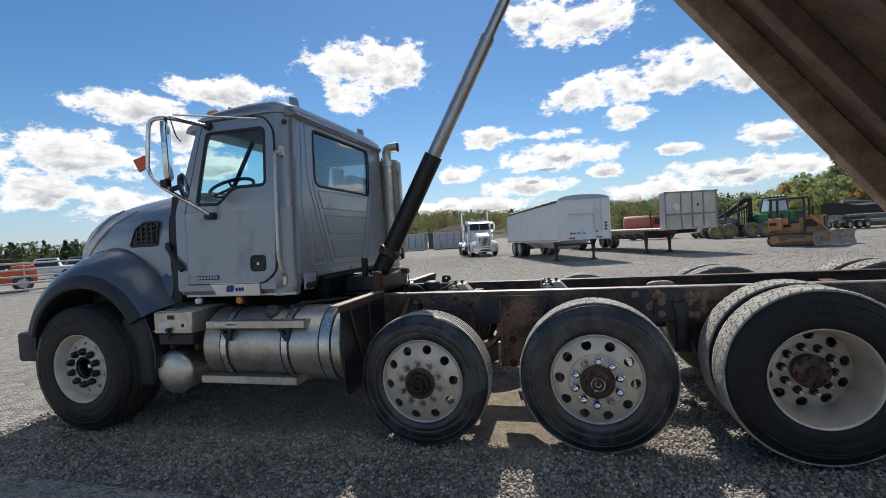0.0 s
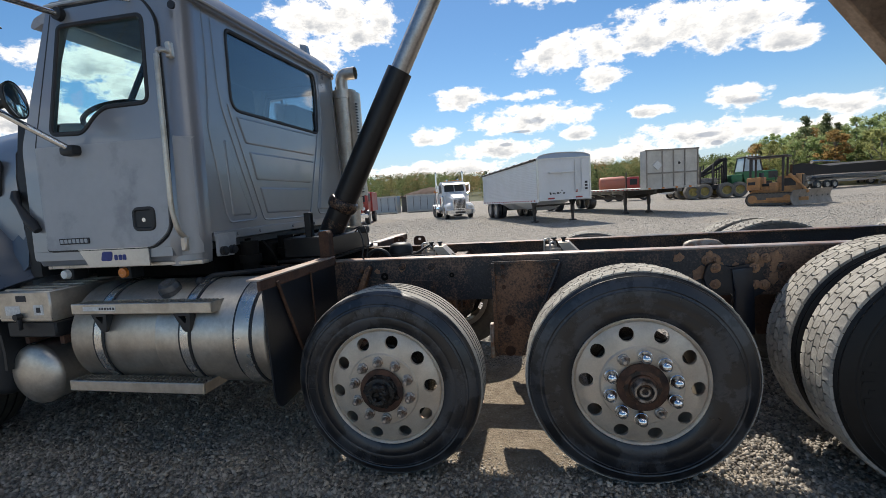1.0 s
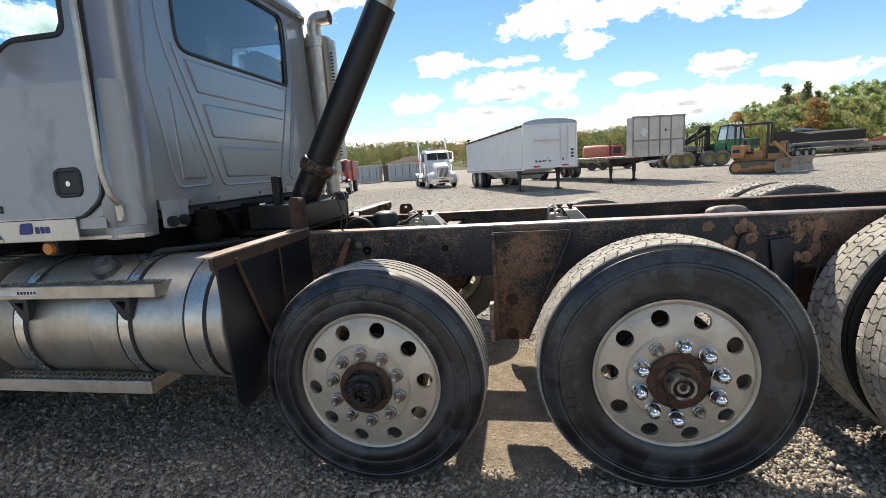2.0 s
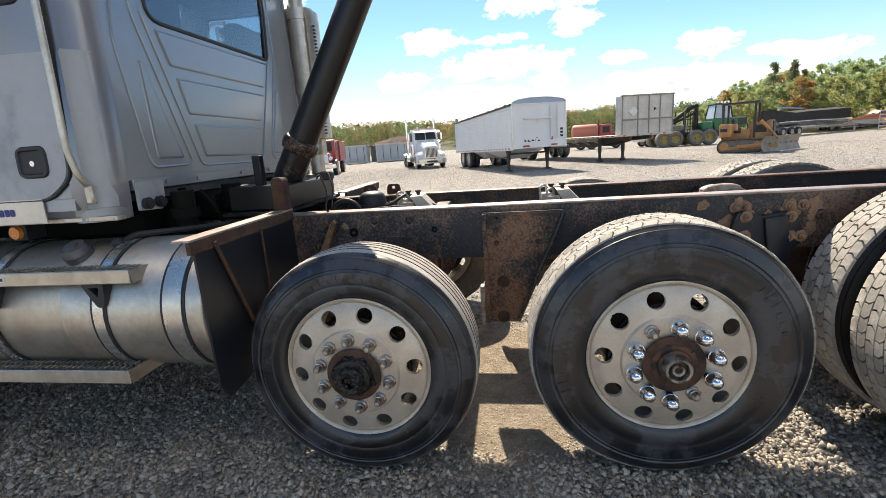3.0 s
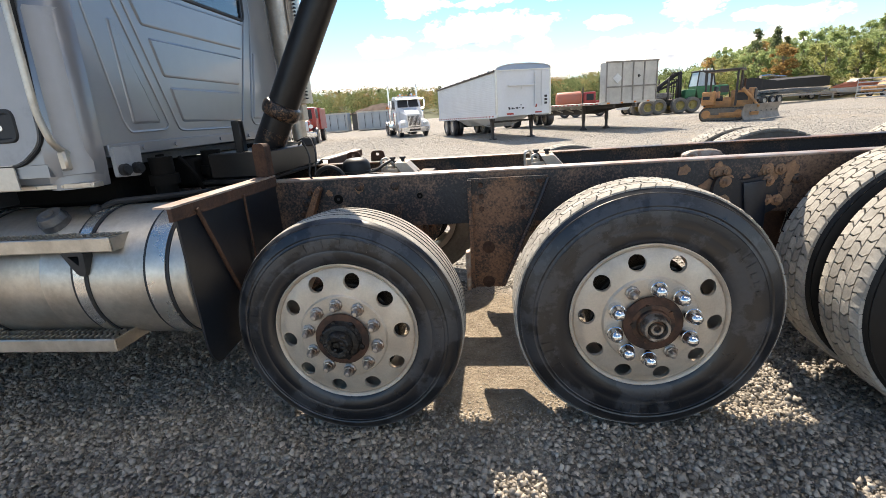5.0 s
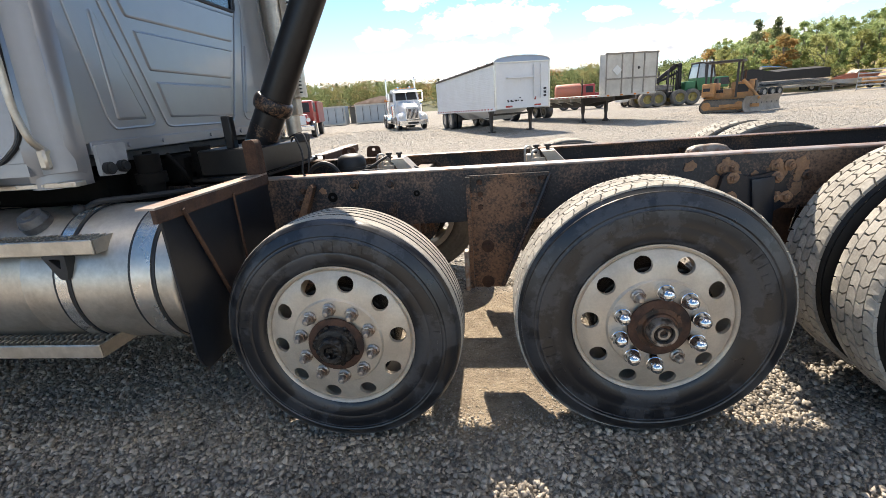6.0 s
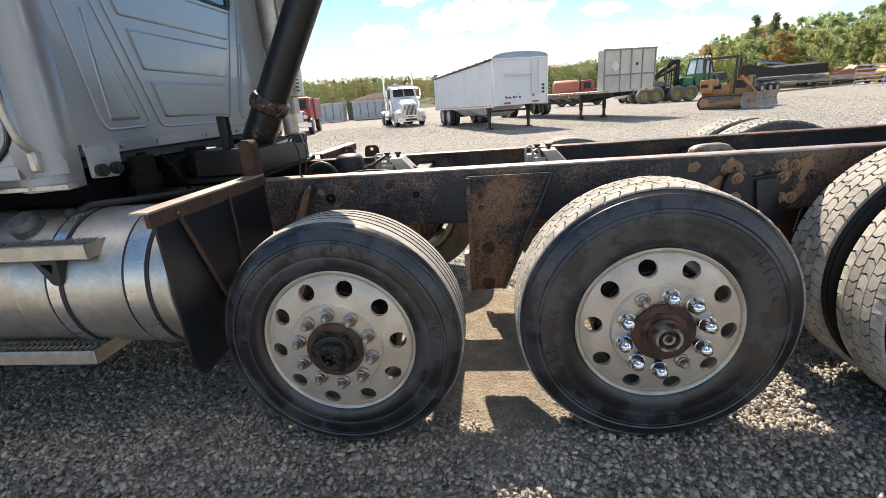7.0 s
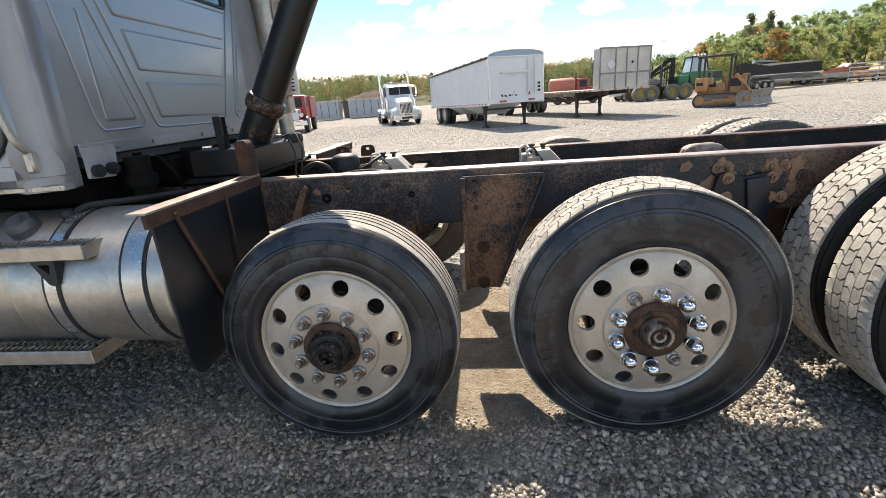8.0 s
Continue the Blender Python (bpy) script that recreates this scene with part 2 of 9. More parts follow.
# near-black colour standing in for shade under the cab and inside holes
SHADE_BLACK = mat("near_black_shade", (0.007, 0.0065, 0.006), 0.8, 0, (0.014, 0.012, 0.01), 0.5, 6, 40, 0.3, 0.005, spec=0.15)
HANGER = mat("blue_black_hanger_paint", (0.014, 0.018, 0.027), 0.30, 0.1, (0.06, 0.045, 0.035), 0.7, 6, 80, 0.2, 0.003, contrast=(0.56, 0.68), speck=0.4)
CASTING = mat("pale_stained_casting", (0.44, 0.40, 0.35), 0.6, 0.2, (0.30, 0.14, 0.07), 0.9, 9, 60, 0.3, 0.004, contrast=(0.44, 0.58))
REAR_GLASS = glass("dusty_rear_glass", (0.60, 0.62, 0.64), 0.03, 0.10)
MIRROR = mat("mirror_glass", (0.75, 0.78, 0.8), 0.03, 1.0, None, 0.1, 3, 30, 0.0)
AMBER = mat("amber_lens", (0.75, 0.22, 0.03), 0.25, 0, (0.6, 0.16, 0.02), 0.4, 20, 60, 0.05, 0.002, coat=0.5)
ORANGE = mat("orange_flag_plastic", (0.72, 0.12, 0.04), 0.6, 0, None, 0.3, 10, 60, 0.1, 0.003)
CLEAR = mat("clear_lamp_lens", (0.8, 0.8, 0.78), 0.12, 0, None, 0.2, 10, 60, 0.02, 0.002)
WHITE_LABEL = mat("white_label", (0.72, 0.72, 0.7), 0.6, 0, (0.55, 0.54, 0.5), 0.5, 30, 90, 0.03, 0.002)
BLUE_INK = mat("blue_ink", (0.03, 0.045, 0.22), 0.5, 0, None, 0.3, 20, 60, 0.03, 0.002)
DARK_INK = mat("dark_ink", (0.03, 0.03, 0.035), 0.6, 0, None, 0.3, 20, 60, 0.03, 0.002)
GREASE = mat("black_grease", (0.0055, 0.0052, 0.0055), 0.16, 0, (0.022, 0.015, 0.011), 0.5, 26, 60, 0.7, 0.010, contrast=(0.5, 0.6))
LUG_RUST = mat("rust_stained_nut", (0.50, 0.46, 0.42), 0.28, 0.85, (0.16, 0.085, 0.055), 0.8, 26, 60, 0.15, 0.003, contrast=(0.48, 0.60))
# yard
WHITE = mat("white_trailer_paint", (0.74, 0.75, 0.76), 0.4, 0, (0.66, 0.66, 0.65), 0.5, 1.2, 12, 0.01, 0.002, grain=0.03)
GREY_BOX = mat("grey_weathered_panel", (0.60, 0.57, 0.51), 0.6, 0.0, (0.44, 0.41, 0.36), 0.8, 1.6, 14, 0.08, 0.004, grain=0.08)
DARK_STEEL = mat("dark_chassis_steel", (0.05, 0.048, 0.048), 0.6, 0.2, (0.09, 0.07, 0.055), 0.6, 3, 30, 0.15, 0.004)
RED = mat("red_vehicle_paint", (0.40, 0.035, 0.028), 0.35, 0, (0.30, 0.05, 0.04), 0.5, 2, 20, 0.02, 0.003, coat=0.4)
FADED_RED = mat("faded_red_tank_paint", (0.36, 0.09, 0.085), 0.55, 0, (0.28, 0.10, 0.09), 0.6, 2, 20, 0.03, 0.003)
YELLOW = mat("orange_yellow_machine_paint", (0.55, 0.27, 0.10), 0.6, 0, (0.30, 0.17, 0.09), 0.8, 3, 25, 0.08, 0.004)
GREEN = mat("green_machine_paint", (0.035, 0.17, 0.07), 0.45, 0, (0.03, 0.11, 0.05), 0.5, 3, 25, 0.04, 0.003)
YEL_RIM = mat("yellow_rim_paint", (0.38, 0.30, 0.09), 0.6, 0, (0.24, 0.19, 0.09), 0.7, 6, 30, 0.05, 0.003)
MUD_TYRE = mat("dusty_machine_tyre", (0.20, 0.18, 0.15), 0.95, 0, (0.10, 0.09, 0.08), 0.6, 5, 50, 0.3, 0.006)
BLADE = mat("worn_blade_steel", (0.31, 0.28, 0.245), 0.55, 0.3, (0.20, 0.175, 0.15), 0.7, 3, 30, 0.1, 0.004)
TARP = mat("black_tarp", (0.018, 0.017, 0.017), 0.7, 0, (0.035, 0.03, 0.028), 0.5, 3, 25, 0.2, 0.01)
CONTAINER = mat("pale_grey_container_paint", (0.43, 0.465, 0.485), 0.5, 0, (0.36, 0.385, 0.40), 0.5, 1.5, 20, 0.04, 0.004, grain=0.05)
ROOF_BROWN = mat("brown_gravel_heap", (0.24, 0.17, 0.13), 0.95, 0, (0.17, 0.12, 0.095), 0.7, 1.2, 12, 0.5, 0.04)
GALV = mat("galvanised_pipe", (0.55, 0.55, 0.54), 0.4, 0.6, (0.42, 0.40, 0.38), 0.5, 5, 40, 0.05, 0.003)
BARK = mat("bark", (0.27, 0.245, 0.215), 0.9, 0, (0.12, 0.10, 0.085), 0.7, 4, 25, 0.5, 0.02)
DIRT = mat("dry_grass_bank", (0.36, 0.285, 0.15), 0.95, 0, (0.22, 0.20, 0.085), 0.8, 0.35, 6, 0.4, 0.05)


def leaf_mat(name, base, other):
    """Thin leaves: some of the light passes through."""
    mt = mat(name, base, 0.6, 0, other, 0.9, 0.35, 3, 0.0, jitter=0.16, island=True, contrast=(0.38, 0.62), spec=0.15)
    nt = mt.node_tree
    p = nt.nodes["Principled BSDF"]
    tr, mx = nt.nodes.new("ShaderNodeBsdfTranslucent"), nt.nodes.new("ShaderNodeMixShader")
    mx.inputs[0].default_value = 0.85
    nt.links.new(p.inputs["Base Color"].links[0].from_socket, tr.inputs["Color"])
    nt.links.new(p.outputs[0], mx.inputs[1]), nt.links.new(tr.outputs[0], mx.inputs[2])
    nt.links.new(mx.outputs[0], nt.nodes["Material Output"].inputs["Surface"])
    return mt


LEAF_GREEN = leaf_mat("green_leaves", (0.285, 0.375, 0.175), (0.385, 0.435, 0.205))
LEAF_DARK = leaf_mat("deep_green_leaves", (0.085, 0.12, 0.05), (0.12, 0.15, 0.06))
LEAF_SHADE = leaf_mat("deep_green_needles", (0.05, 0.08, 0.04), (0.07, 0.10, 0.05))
FAR_MATS = [leaf_mat("far_green_leaves", (0.115, 0.150, 0.070), (0.155, 0.180, 0.080)), leaf_mat("far_gold_leaves", (0.22, 0.195, 0.09), (0.17, 0.175, 0.08)), leaf_mat("far_orange_leaves", (0.28, 0.165, 0.08), (0.22, 0.165, 0.08)), leaf_mat("far_needles", (0.08, 0.11, 0.062), (0.10, 0.13, 0.07))]
LEAF_GOLD = leaf_mat("yellowing_leaves", (0.39, 0.385, 0.165), (0.33, 0.37, 0.165))
LEAF_RUST = leaf_mat("orange_leaves", (0.40, 0.235, 0.10), (0.33, 0.26, 0.11))
LEAF_PINE = leaf_mat("dark_conifer_needles", (0.16, 0.20, 0.11), (0.22, 0.25, 0.14))


def gravel_mat():
    mt = bpy.data.materials.new("crushed_gravel")
    mt.use_nodes = True
    nt = mt.node_tree
    N, L = nt.nodes.new, nt.links.new
    p = nt.nodes["Principled BSDF"]
    p.inputs["Roughness"].default_value = 0.9
    p.inputs["Specular IOR Level"].default_value = 0.25
    co = N("ShaderNodeTexCoord")
    vor = N("ShaderNodeTexVoronoi")
    vor.inputs["Scale"].default_value = 42
    L(co.outputs["Object"], vor.inputs["Vector"])
    lump = N("ShaderNodeTexVoronoi")
    lump.inputs["Scale"].default_value = 9.0
    L(co.outputs["Object"], lump.inputs["Vector"])
    wide = N("ShaderNodeTexNoise")
    wide.inputs["Scale"].default_value, wide.inputs["Detail"].default_value = 0.22, 7
    L(co.outputs["Object"], wide.inputs["Vector"])
    mid = N("ShaderNodeTexNoise")
    mid.inputs["Scale"].default_value, mid.inputs["Detail"].default_value = 2.6, 6
    L(co.outputs["Object"], mid.inputs["Vector"])
    ramp = N("ShaderNodeValToRGB")
    ramp.color_ramp.elements[0].position, ramp.color_ramp.elements[0].color = 0.0, (0.10, 0.094, 0.084, 1)
    ramp.color_ramp.elements[1].position, ramp.color_ramp.elements[1].color = 1.0, (0.50, 0.458, 0.40, 1)
    blend = N("ShaderNodeMix")
    blend.data_type = "RGBA"
    blend.inputs["Factor"].default_value = 0.45
    L(vor.outputs["Color"], blend.inputs["A"]), L(lump.outputs["Color"], blend.inputs["B"])
    L(blend.outputs["Result"], ramp.inputs[0])
    dirt = N("ShaderNodeMix")
    dirt.data_type = "RGBA"
    crumb = N("ShaderNodeTexNoise")
    crumb.inputs["Scale"].default_value, crumb.inputs["Detail"].default_value, crumb.inputs["Roughness"].default_value = 55, 6, 0.7
    L(co.outputs["Object"], crumb.inputs["Vector"])
    tone = N("ShaderNodeValToRGB")
    tone.color_ramp.elements[0].position, tone.color_ramp.elements[0].color = 0.38, (0.225, 0.172, 0.118, 1)
    tone.color_ramp.elements[1].position, tone.color_ramp.elements[1].color = 0.62, (0.47, 0.38, 0.275, 1)
    clod = N("ShaderNodeTexNoise")
    clod.inputs["Scale"].default_value, clod.inputs["Detail"].default_value = 11, 5
    L(co.outputs["Object"], clod.inputs["Vector"])
    both_dirt = N("ShaderNodeMix")
    both_dirt.inputs["Factor"].default_value = 0.45
    L(crumb.outputs["Fac"], both_dirt.inputs["A"]), L(clod.outputs["Fac"], both_dirt.inputs["B"])
    L(both_dirt.outputs["Result"], tone.inputs[0])
    rough_dirt = N("ShaderNodeMath")
    rough_dirt.operation = "MULTIPLY"
    rough_dirt.inputs[1].default_value = 2.6
    L(both_dirt.outputs["Result"], rough_dirt.inputs[0])
    L(tone.outputs[0], dirt.inputs["B"])
    fac = N("ShaderNodeMapRange")
    fac.inputs["From Min"].default_value, fac.inputs["From Max"].default_value, fac.inputs["To Max"].default_value = 0.55, 0.74, 0.82
    add = N("ShaderNodeMath")
    add.operation = "MULTIPLY_ADD"
    L(mid.outputs["Fac"], add.inputs[0])
    add.inputs[1].default_value = 0.35
    sc = N("ShaderNodeMath")
    sc.operation = "MULTIPLY"
    sc.inputs[1].default_value = 0.68
    L(wide.outputs["Fac"], sc.inputs[0])
    L(sc.outputs[0], add.inputs[2])
    # bare dirt where the wheels stand
    spot = N("ShaderNodeVectorMath")
    spot.operation = "SUBTRACT"
    spot.inputs[1].default_value = (-0.55, -0.25, 0)
    L(co.outputs["Object"], spot.inputs[0])
    wide_spot = N("ShaderNodeVectorMath")
    wide_spot.operation = "MULTIPLY"
    wide_spot.inputs[1].default_value = (1.45, 1.10, 0)
    L(spot.outputs[0], wide_spot.inputs[0])
    away = N("ShaderNodeVectorMath")
    away.operation = "LENGTH"
    L(wide_spot.outputs[0], away.inputs[0])
    bare = N("ShaderNodeMapRange")
    for key, val in (("From Min", 1.15), ("From Max", 0.55), ("To Min", 0.0), ("To Max", 0.36)):
        bare.inputs[key].default_value = val
    L(away.outputs["Value"], bare.inputs["Value"])
    total = N("ShaderNodeMath")
    total.operation = "ADD"
    L(add.outputs[0], total.inputs[0]), L(bare.outputs[0], total.inputs[1])
    L(total.outputs[0], fac.inputs["Value"])
    L(fac.outputs[0], dirt.inputs["Factor"])
    L(ramp.outputs[0], dirt.inputs["A"])
    L(dirt.outputs["Result"], p.inputs["Base Color"])
    inv = N("ShaderNodeMath")
    inv.operation = "SUBTRACT"
    inv.inputs[0].default_value = 1.0
    both = N("ShaderNodeMath")
    both.operation = "MULTIPLY_ADD"
    L(lump.outputs["Distance"], both.inputs[0])
    both.inputs[1].default_value = 0.7
    L(vor.outputs["Distance"], both.inputs[2])
    L(both.outputs[0], inv.inputs[1])
    b = N("ShaderNodeBump")
    b.inputs["Strength"].default_value, b.inputs["Distance"].default_value = 1.0, 0.022
    level = N("ShaderNodeMix")
    L(fac.outputs[0], level.inputs["Factor"])
    L(inv.outputs[0], level.inputs["A"]), L(rough_dirt.outputs[0], level.inputs["B"])
    L(level.outputs["Result"], b.inputs["Height"])
    L(b.outputs[0], p.inputs["Normal"])
    return mt


GRAVEL = gravel_mat()
def hue_by_piece(mt, cool, share):
    """Some of the pieces take a cooler colour."""
    nt = mt.node_tree
    N, L = nt.nodes.new, nt.links.new
    p = nt.nodes["Principled BSDF"]
    src = p.inputs["Base Color"].links[0].from_socket
    rnd, other, cut = N("ShaderNodeNewGeometry"), N("ShaderNodeTexWhiteNoise"), N("ShaderNodeMapRange")
    other.noise_dimensions = "1D"
    L(rnd.outputs["Random Per Island"], other.inputs["W"])
    cut.inputs["From Min"].default_value, cut.inputs["From Max"].default_value = 1 - share, 1.0
    L(other.outputs["Value"], cut.inputs["Value"])
    mul, mx = N("ShaderNodeMix"), N("ShaderNodeMix")
    for n in (mul, mx):
        n.data_type = "RGBA"
    mul.blend_type = "MULTIPLY"
    mul.inputs["Factor"].default_value = 1.0
    L(src, mul.inputs["A"])
    mul.inputs["B"].default_value = (*cool, 1)
    L(cut.outputs[0], mx.inputs["Factor"])
    L(src, mx.inputs["A"]), L(mul.outputs["Result"], mx.inputs["B"])
    L(mx.outputs["Result"], p.inputs["Base Color"])


STONE_FAR = mat("pale_crushed_stone", (0.41, 0.388, 0.35), 0.85, 0, (0.27, 0.26, 0.238), 0.6, 0.5, 40, 0.15, 0.003, jitter=0.30, island=True)
STONE = mat("loose_crushed_stone", (0.36, 0.313, 0.256), 0.55, 0, (0.175, 0.152, 0.124), 0.8, 1.1, 70, 0.0, 0.003, jitter=0.62, island=True, spec=0.6)
hue_by_piece(STONE, (0.77, 0.80, 0.835), 0.70)


def dusted(mt, centre, reach, tint, most):
    """Dry dust from the yard on the pieces near one place, with an uneven edge."""
    nt = mt.node_tree
    N, L = nt.nodes.new, nt.links.new
    p = nt.nodes["Principled BSDF"]
    src = p.inputs["Base Color"].links[0].from_socket
    co, off, size, far = N("ShaderNodeTexCoord"), N("ShaderNodeVectorMath"), N("ShaderNodeVectorMath"), N("ShaderNodeVectorMath")
    off.operation, size.operation, far.operation = "SUBTRACT", "DIVIDE", "LENGTH"
    off.inputs[1].default_value, size.inputs[1].default_value = (*centre, 0), (*reach, 1000)
    L(co.outputs["Object"], off.inputs[0]), L(off.outputs[0], size.inputs[0]), L(size.outputs[0], far.inputs[0])
    uneven, total, fac = N("ShaderNodeTexNoise"), N("ShaderNodeMath"), N("ShaderNodeMapRange")
    uneven.inputs["Scale"].default_value, uneven.inputs["Detail"].default_value = 4.5, 6
    L(co.outputs["Object"], uneven.inputs["Vector"])
    total.operation = "MULTIPLY_ADD"
    L(uneven.outputs["Fac"], total.inputs[0])
    total.inputs[1].default_value = 1.6
    L(far.outputs["Value"], total.inputs[2])
    for key, val in (("From Min", 2.0), ("From Max", 1.1), ("To Max", most)):
        fac.inputs[key].default_value = val
    L(total.outputs[0], fac.inputs["Value"])
    mx = N("ShaderNodeMix")
    mx.data_type = "RGBA"
    mx.inputs["B"].default_value = (*tint, 1)
    L(fac.outputs[0], mx.inputs["Factor"]), L(src, mx.inputs["A"]), L(mx.outputs["Result"], p.inputs["Base Color"])


dusted(STONE, (-1.7, -0.45), (2.4, 0.85), (0.46, 0.385, 0.29), 0.60)


# ---------------------------------------------------------------- mesh tools
def mesh_of(bm, name, material, smooth=False):
    me = bpy.data.meshes.new(name)
    bmesh.ops.recalc_face_normals(bm, faces=bm.faces)
    if smooth:
        for f in bm.faces:
            f.smooth = True
    bm.to_mesh(me)
    bm.free()
    for mt in (material if isinstance(material, (list, tuple)) else (material,)):
        me.materials.append(mt)
    return me


def smooth_by_angle(me, deg=38):
    for p in me.polygons:
        p.use_smooth = True
    me.set_sharp_from_angle(angle=radians(deg))
    return me


def part(name, bm, material, parent, label="", at=None, smooth=38):
    me = mesh_of(bm, name, material)
    if smooth:
        smooth_by_angle(me, smooth)
    ob = new(name, me)
    ob.parent = parent
    if at is not None:
        ob.matrix_basis = at
    if label:
        tagged(ob, label)
    return ob


def thing(name, label, category, at=None, group="", kind=""):
    ob = new(name)
    ob.empty_display_size = 0.2
    if at is not None:
        ob.matrix_basis = at
    return tagged(ob, label, category, group, kind)


def box(bm, x0, x1, y0, y1, z0, z1, bevel=0.0, seg=1, m=None):
    mm = Matrix.Translation(((x0 + x1) / 2, (y0 + y1) / 2, (z0 + z1) / 2)) @ Matrix.Diagonal((abs(x1 - x0), abs(y1 - y0), abs(z1 - z0), 1))
    r = bmesh.ops.create_cube(bm, size=1.0, matrix=mm)
    vs = r["verts"]
    if bevel:
        es = list({e for v in vs for e in v.link_edges})
        r = bmesh.ops.bevel(bm, geom=es, offset=bevel, segments=seg, affect="EDGES", profile=0.5)
        vs = list({v for f in r["faces"] for v in f.verts} | {v for v in vs if v.is_valid})
    if m is not None:
        bmesh.ops.transform(bm, matrix=m, verts=vs)
    return vs


def rod(bm, p0, p1, r0, r1=None, seg=20, caps=True):
    p0, p1 = Vector(p0), Vector(p1)
    d = p1 - p0
    m = Matrix.Translation((p0 + p1) / 2) @ d.to_track_quat("Z", "Y").to_matrix().to_4x4()
    return bmesh.ops.create_cone(bm, cap_ends=caps, segments=seg, radius1=r0, radius2=r0 if r1 is None else r1, depth=d.length, matrix=m)["verts"]


def pipe(bm, pts, r, seg=10, caps=True):
    """A round tube along a line of points."""
    pts = [Vector(p) for p in pts]
    rings, ref = [], Vector((0.13, 0.29, 0.95))
    for i, p in enumerate(pts):
        d = (pts[min(i + 1, len(pts) - 1)] - pts[max(i - 1, 0)]).normalized()
        a = d.cross(ref)
        if a.length < 1e-3:
            a = d.cross(Vector((1, 0, 0)))
        a.normalize()
        b = d.cross(a)
        rr = r[i] if isinstance(r, (list, tuple)) else r
        rings.append([bm.verts.new(p + rr * (math.cos(k * math.tau / seg) * a + math.sin(k * math.tau / seg) * b)) for k in range(seg)])
    for q, w in zip(rings, rings[1:]):
        for k in range(seg):
            bm.faces.new((q[k], q[(k + 1) % seg], w[(k + 1) % seg], w[k]))
    if caps:
        bm.faces.new(rings[0]), bm.faces.new(rings[-1])


def arc_pts(pts, rad=0.06, n=5):
    """The points with their inner corners rounded."""
    pts = [Vector(p) for p in pts]
    out = [pts[0]]
    for a, b, c in zip(pts, pts[1:], pts[2:]):
        u, v = (a - b), (c - b)
        k = min(rad, u.length * 0.45, v.length * 0.45)
        s, e = b + u.normalized() * k, b + v.normalized() * k
        for i in range(n + 1):
            t = i / n
            out.append((1 - t) ** 2 * s + 2 * t * (1 - t) * b + t * t * e)
    return out + [pts[-1]]


def revolve(bm, prof, seg=48, closed=False, axis="Y"):
    """prof: (radius, place along the axis). The axis is Y or X, and outward is towards minus."""
    rings = []
    for r, a in prof:
        ring = []
        for k in range(seg):
            t = k * math.tau / seg
            c, s = r * math.cos(t), r * math.sin(t)
            ring.append(bm.verts.new((c, a, s) if axis == "Y" else (a, c, s)))
        rings.append(ring)
    pairs = list(zip(rings, rings[1:])) + ([(rings[-1], rings[0])] if closed else [])
    for q, w in pairs:
        for k in range(seg):
            bm.faces.new((q[k], q[(k + 1) % seg], w[(k + 1) % seg], w[k]))
    return rings


def rounded(poly, rad, n=4):
    """A closed 2D outline with rounded corners; rad: one, or one for each corner."""
    out, k = [], len(poly)
    for i in range(k):
        a, b, c = Vector(poly[i - 1]), Vector(poly[i]), Vector(poly[(i + 1) % k])
        rr = rad[i] if isinstance(rad, (list, tuple)) else rad
        u, v = a - b, c - b
        q = min(rr, u.length * 0.45, v.length * 0.45)
        if q < 1e-4:
            out.append(tuple(b))
            continue
        s, e = b + u.normalized() * q, b + v.normalized() * q
        for j in range(n + 1):
            t = j / n
            out.append(tuple((1 - t) ** 2 * s + 2 * t * (1 - t) * b + t * t * e))
    return out


def slab(bm, outer, holes, place, push):
    """A plate with holes: 2D outlines, placed by the function, pushed along a vector for its thickness."""
    geo = []
    before = set(bm.faces)
    for loop in (outer, *holes):
        vs = [bm.verts.new(place(*p)) for p in loop]
        geo += [bm.edges.new((vs[i], vs[(i + 1) % len(vs)])) for i in range(len(vs))]
    n0 = (Vector(place(1, 0)) - Vector(place(0, 0))).cross(Vector(place(0, 1)) - Vector(place(0, 0)))
    bmesh.ops.triangle_fill(bm, use_beauty=True, use_dissolve=False, edges=geo, normal=n0)
    faces = [f for f in bm.faces if f not in before]
    if push is not None:
        ext = bmesh.ops.extrude_face_region(bm, geom=faces)
        vs = [g for g in ext["geom"] if isinstance(g, bmesh.types.BMVert)]
        bmesh.ops.translate(bm, verts=vs, vec=Vector(push))
        return vs
    return faces


def strip(bm, outline, place, wide, high, push):
    """A raised bead along a closed outline."""
    k = len(outline)
    pts = [Vector(p) for p in outline]
    inner, outer = [], []
    for i in range(k):
        t = (pts[(i + 1) % k] - pts[i - 1])
        t = t.normalized() if t.length > 1e-6 else Vector((1, 0))
        n = Vector((-t.y, t.x))
        inner.append(pts[i] + n * wide / 2)
        outer.append(pts[i] - n * wide / 2)
    pu = Vector(push).normalized() * high
    a = [bm.verts.new(place(*p)) for p in inner]
    b = [bm.verts.new(place(*p)) for p in outer]
    c = [bm.verts.new(Vector(place(*(p * 0.75 + q * 0.25))) + pu) for p, q in zip(inner, outer)]
    d = [bm.verts.new(Vector(place(*(q * 0.75 + p * 0.25))) + pu) for p, q in zip(inner, outer)]
    for i in range(k):
        j = (i + 1) % k
        bm.faces.new((a[i], a[j], c[j], c[i]))
        bm.faces.new((c[i], c[j], d[j], d[i]))
        bm.faces.new((d[i], d[j], b[j], b[i]))


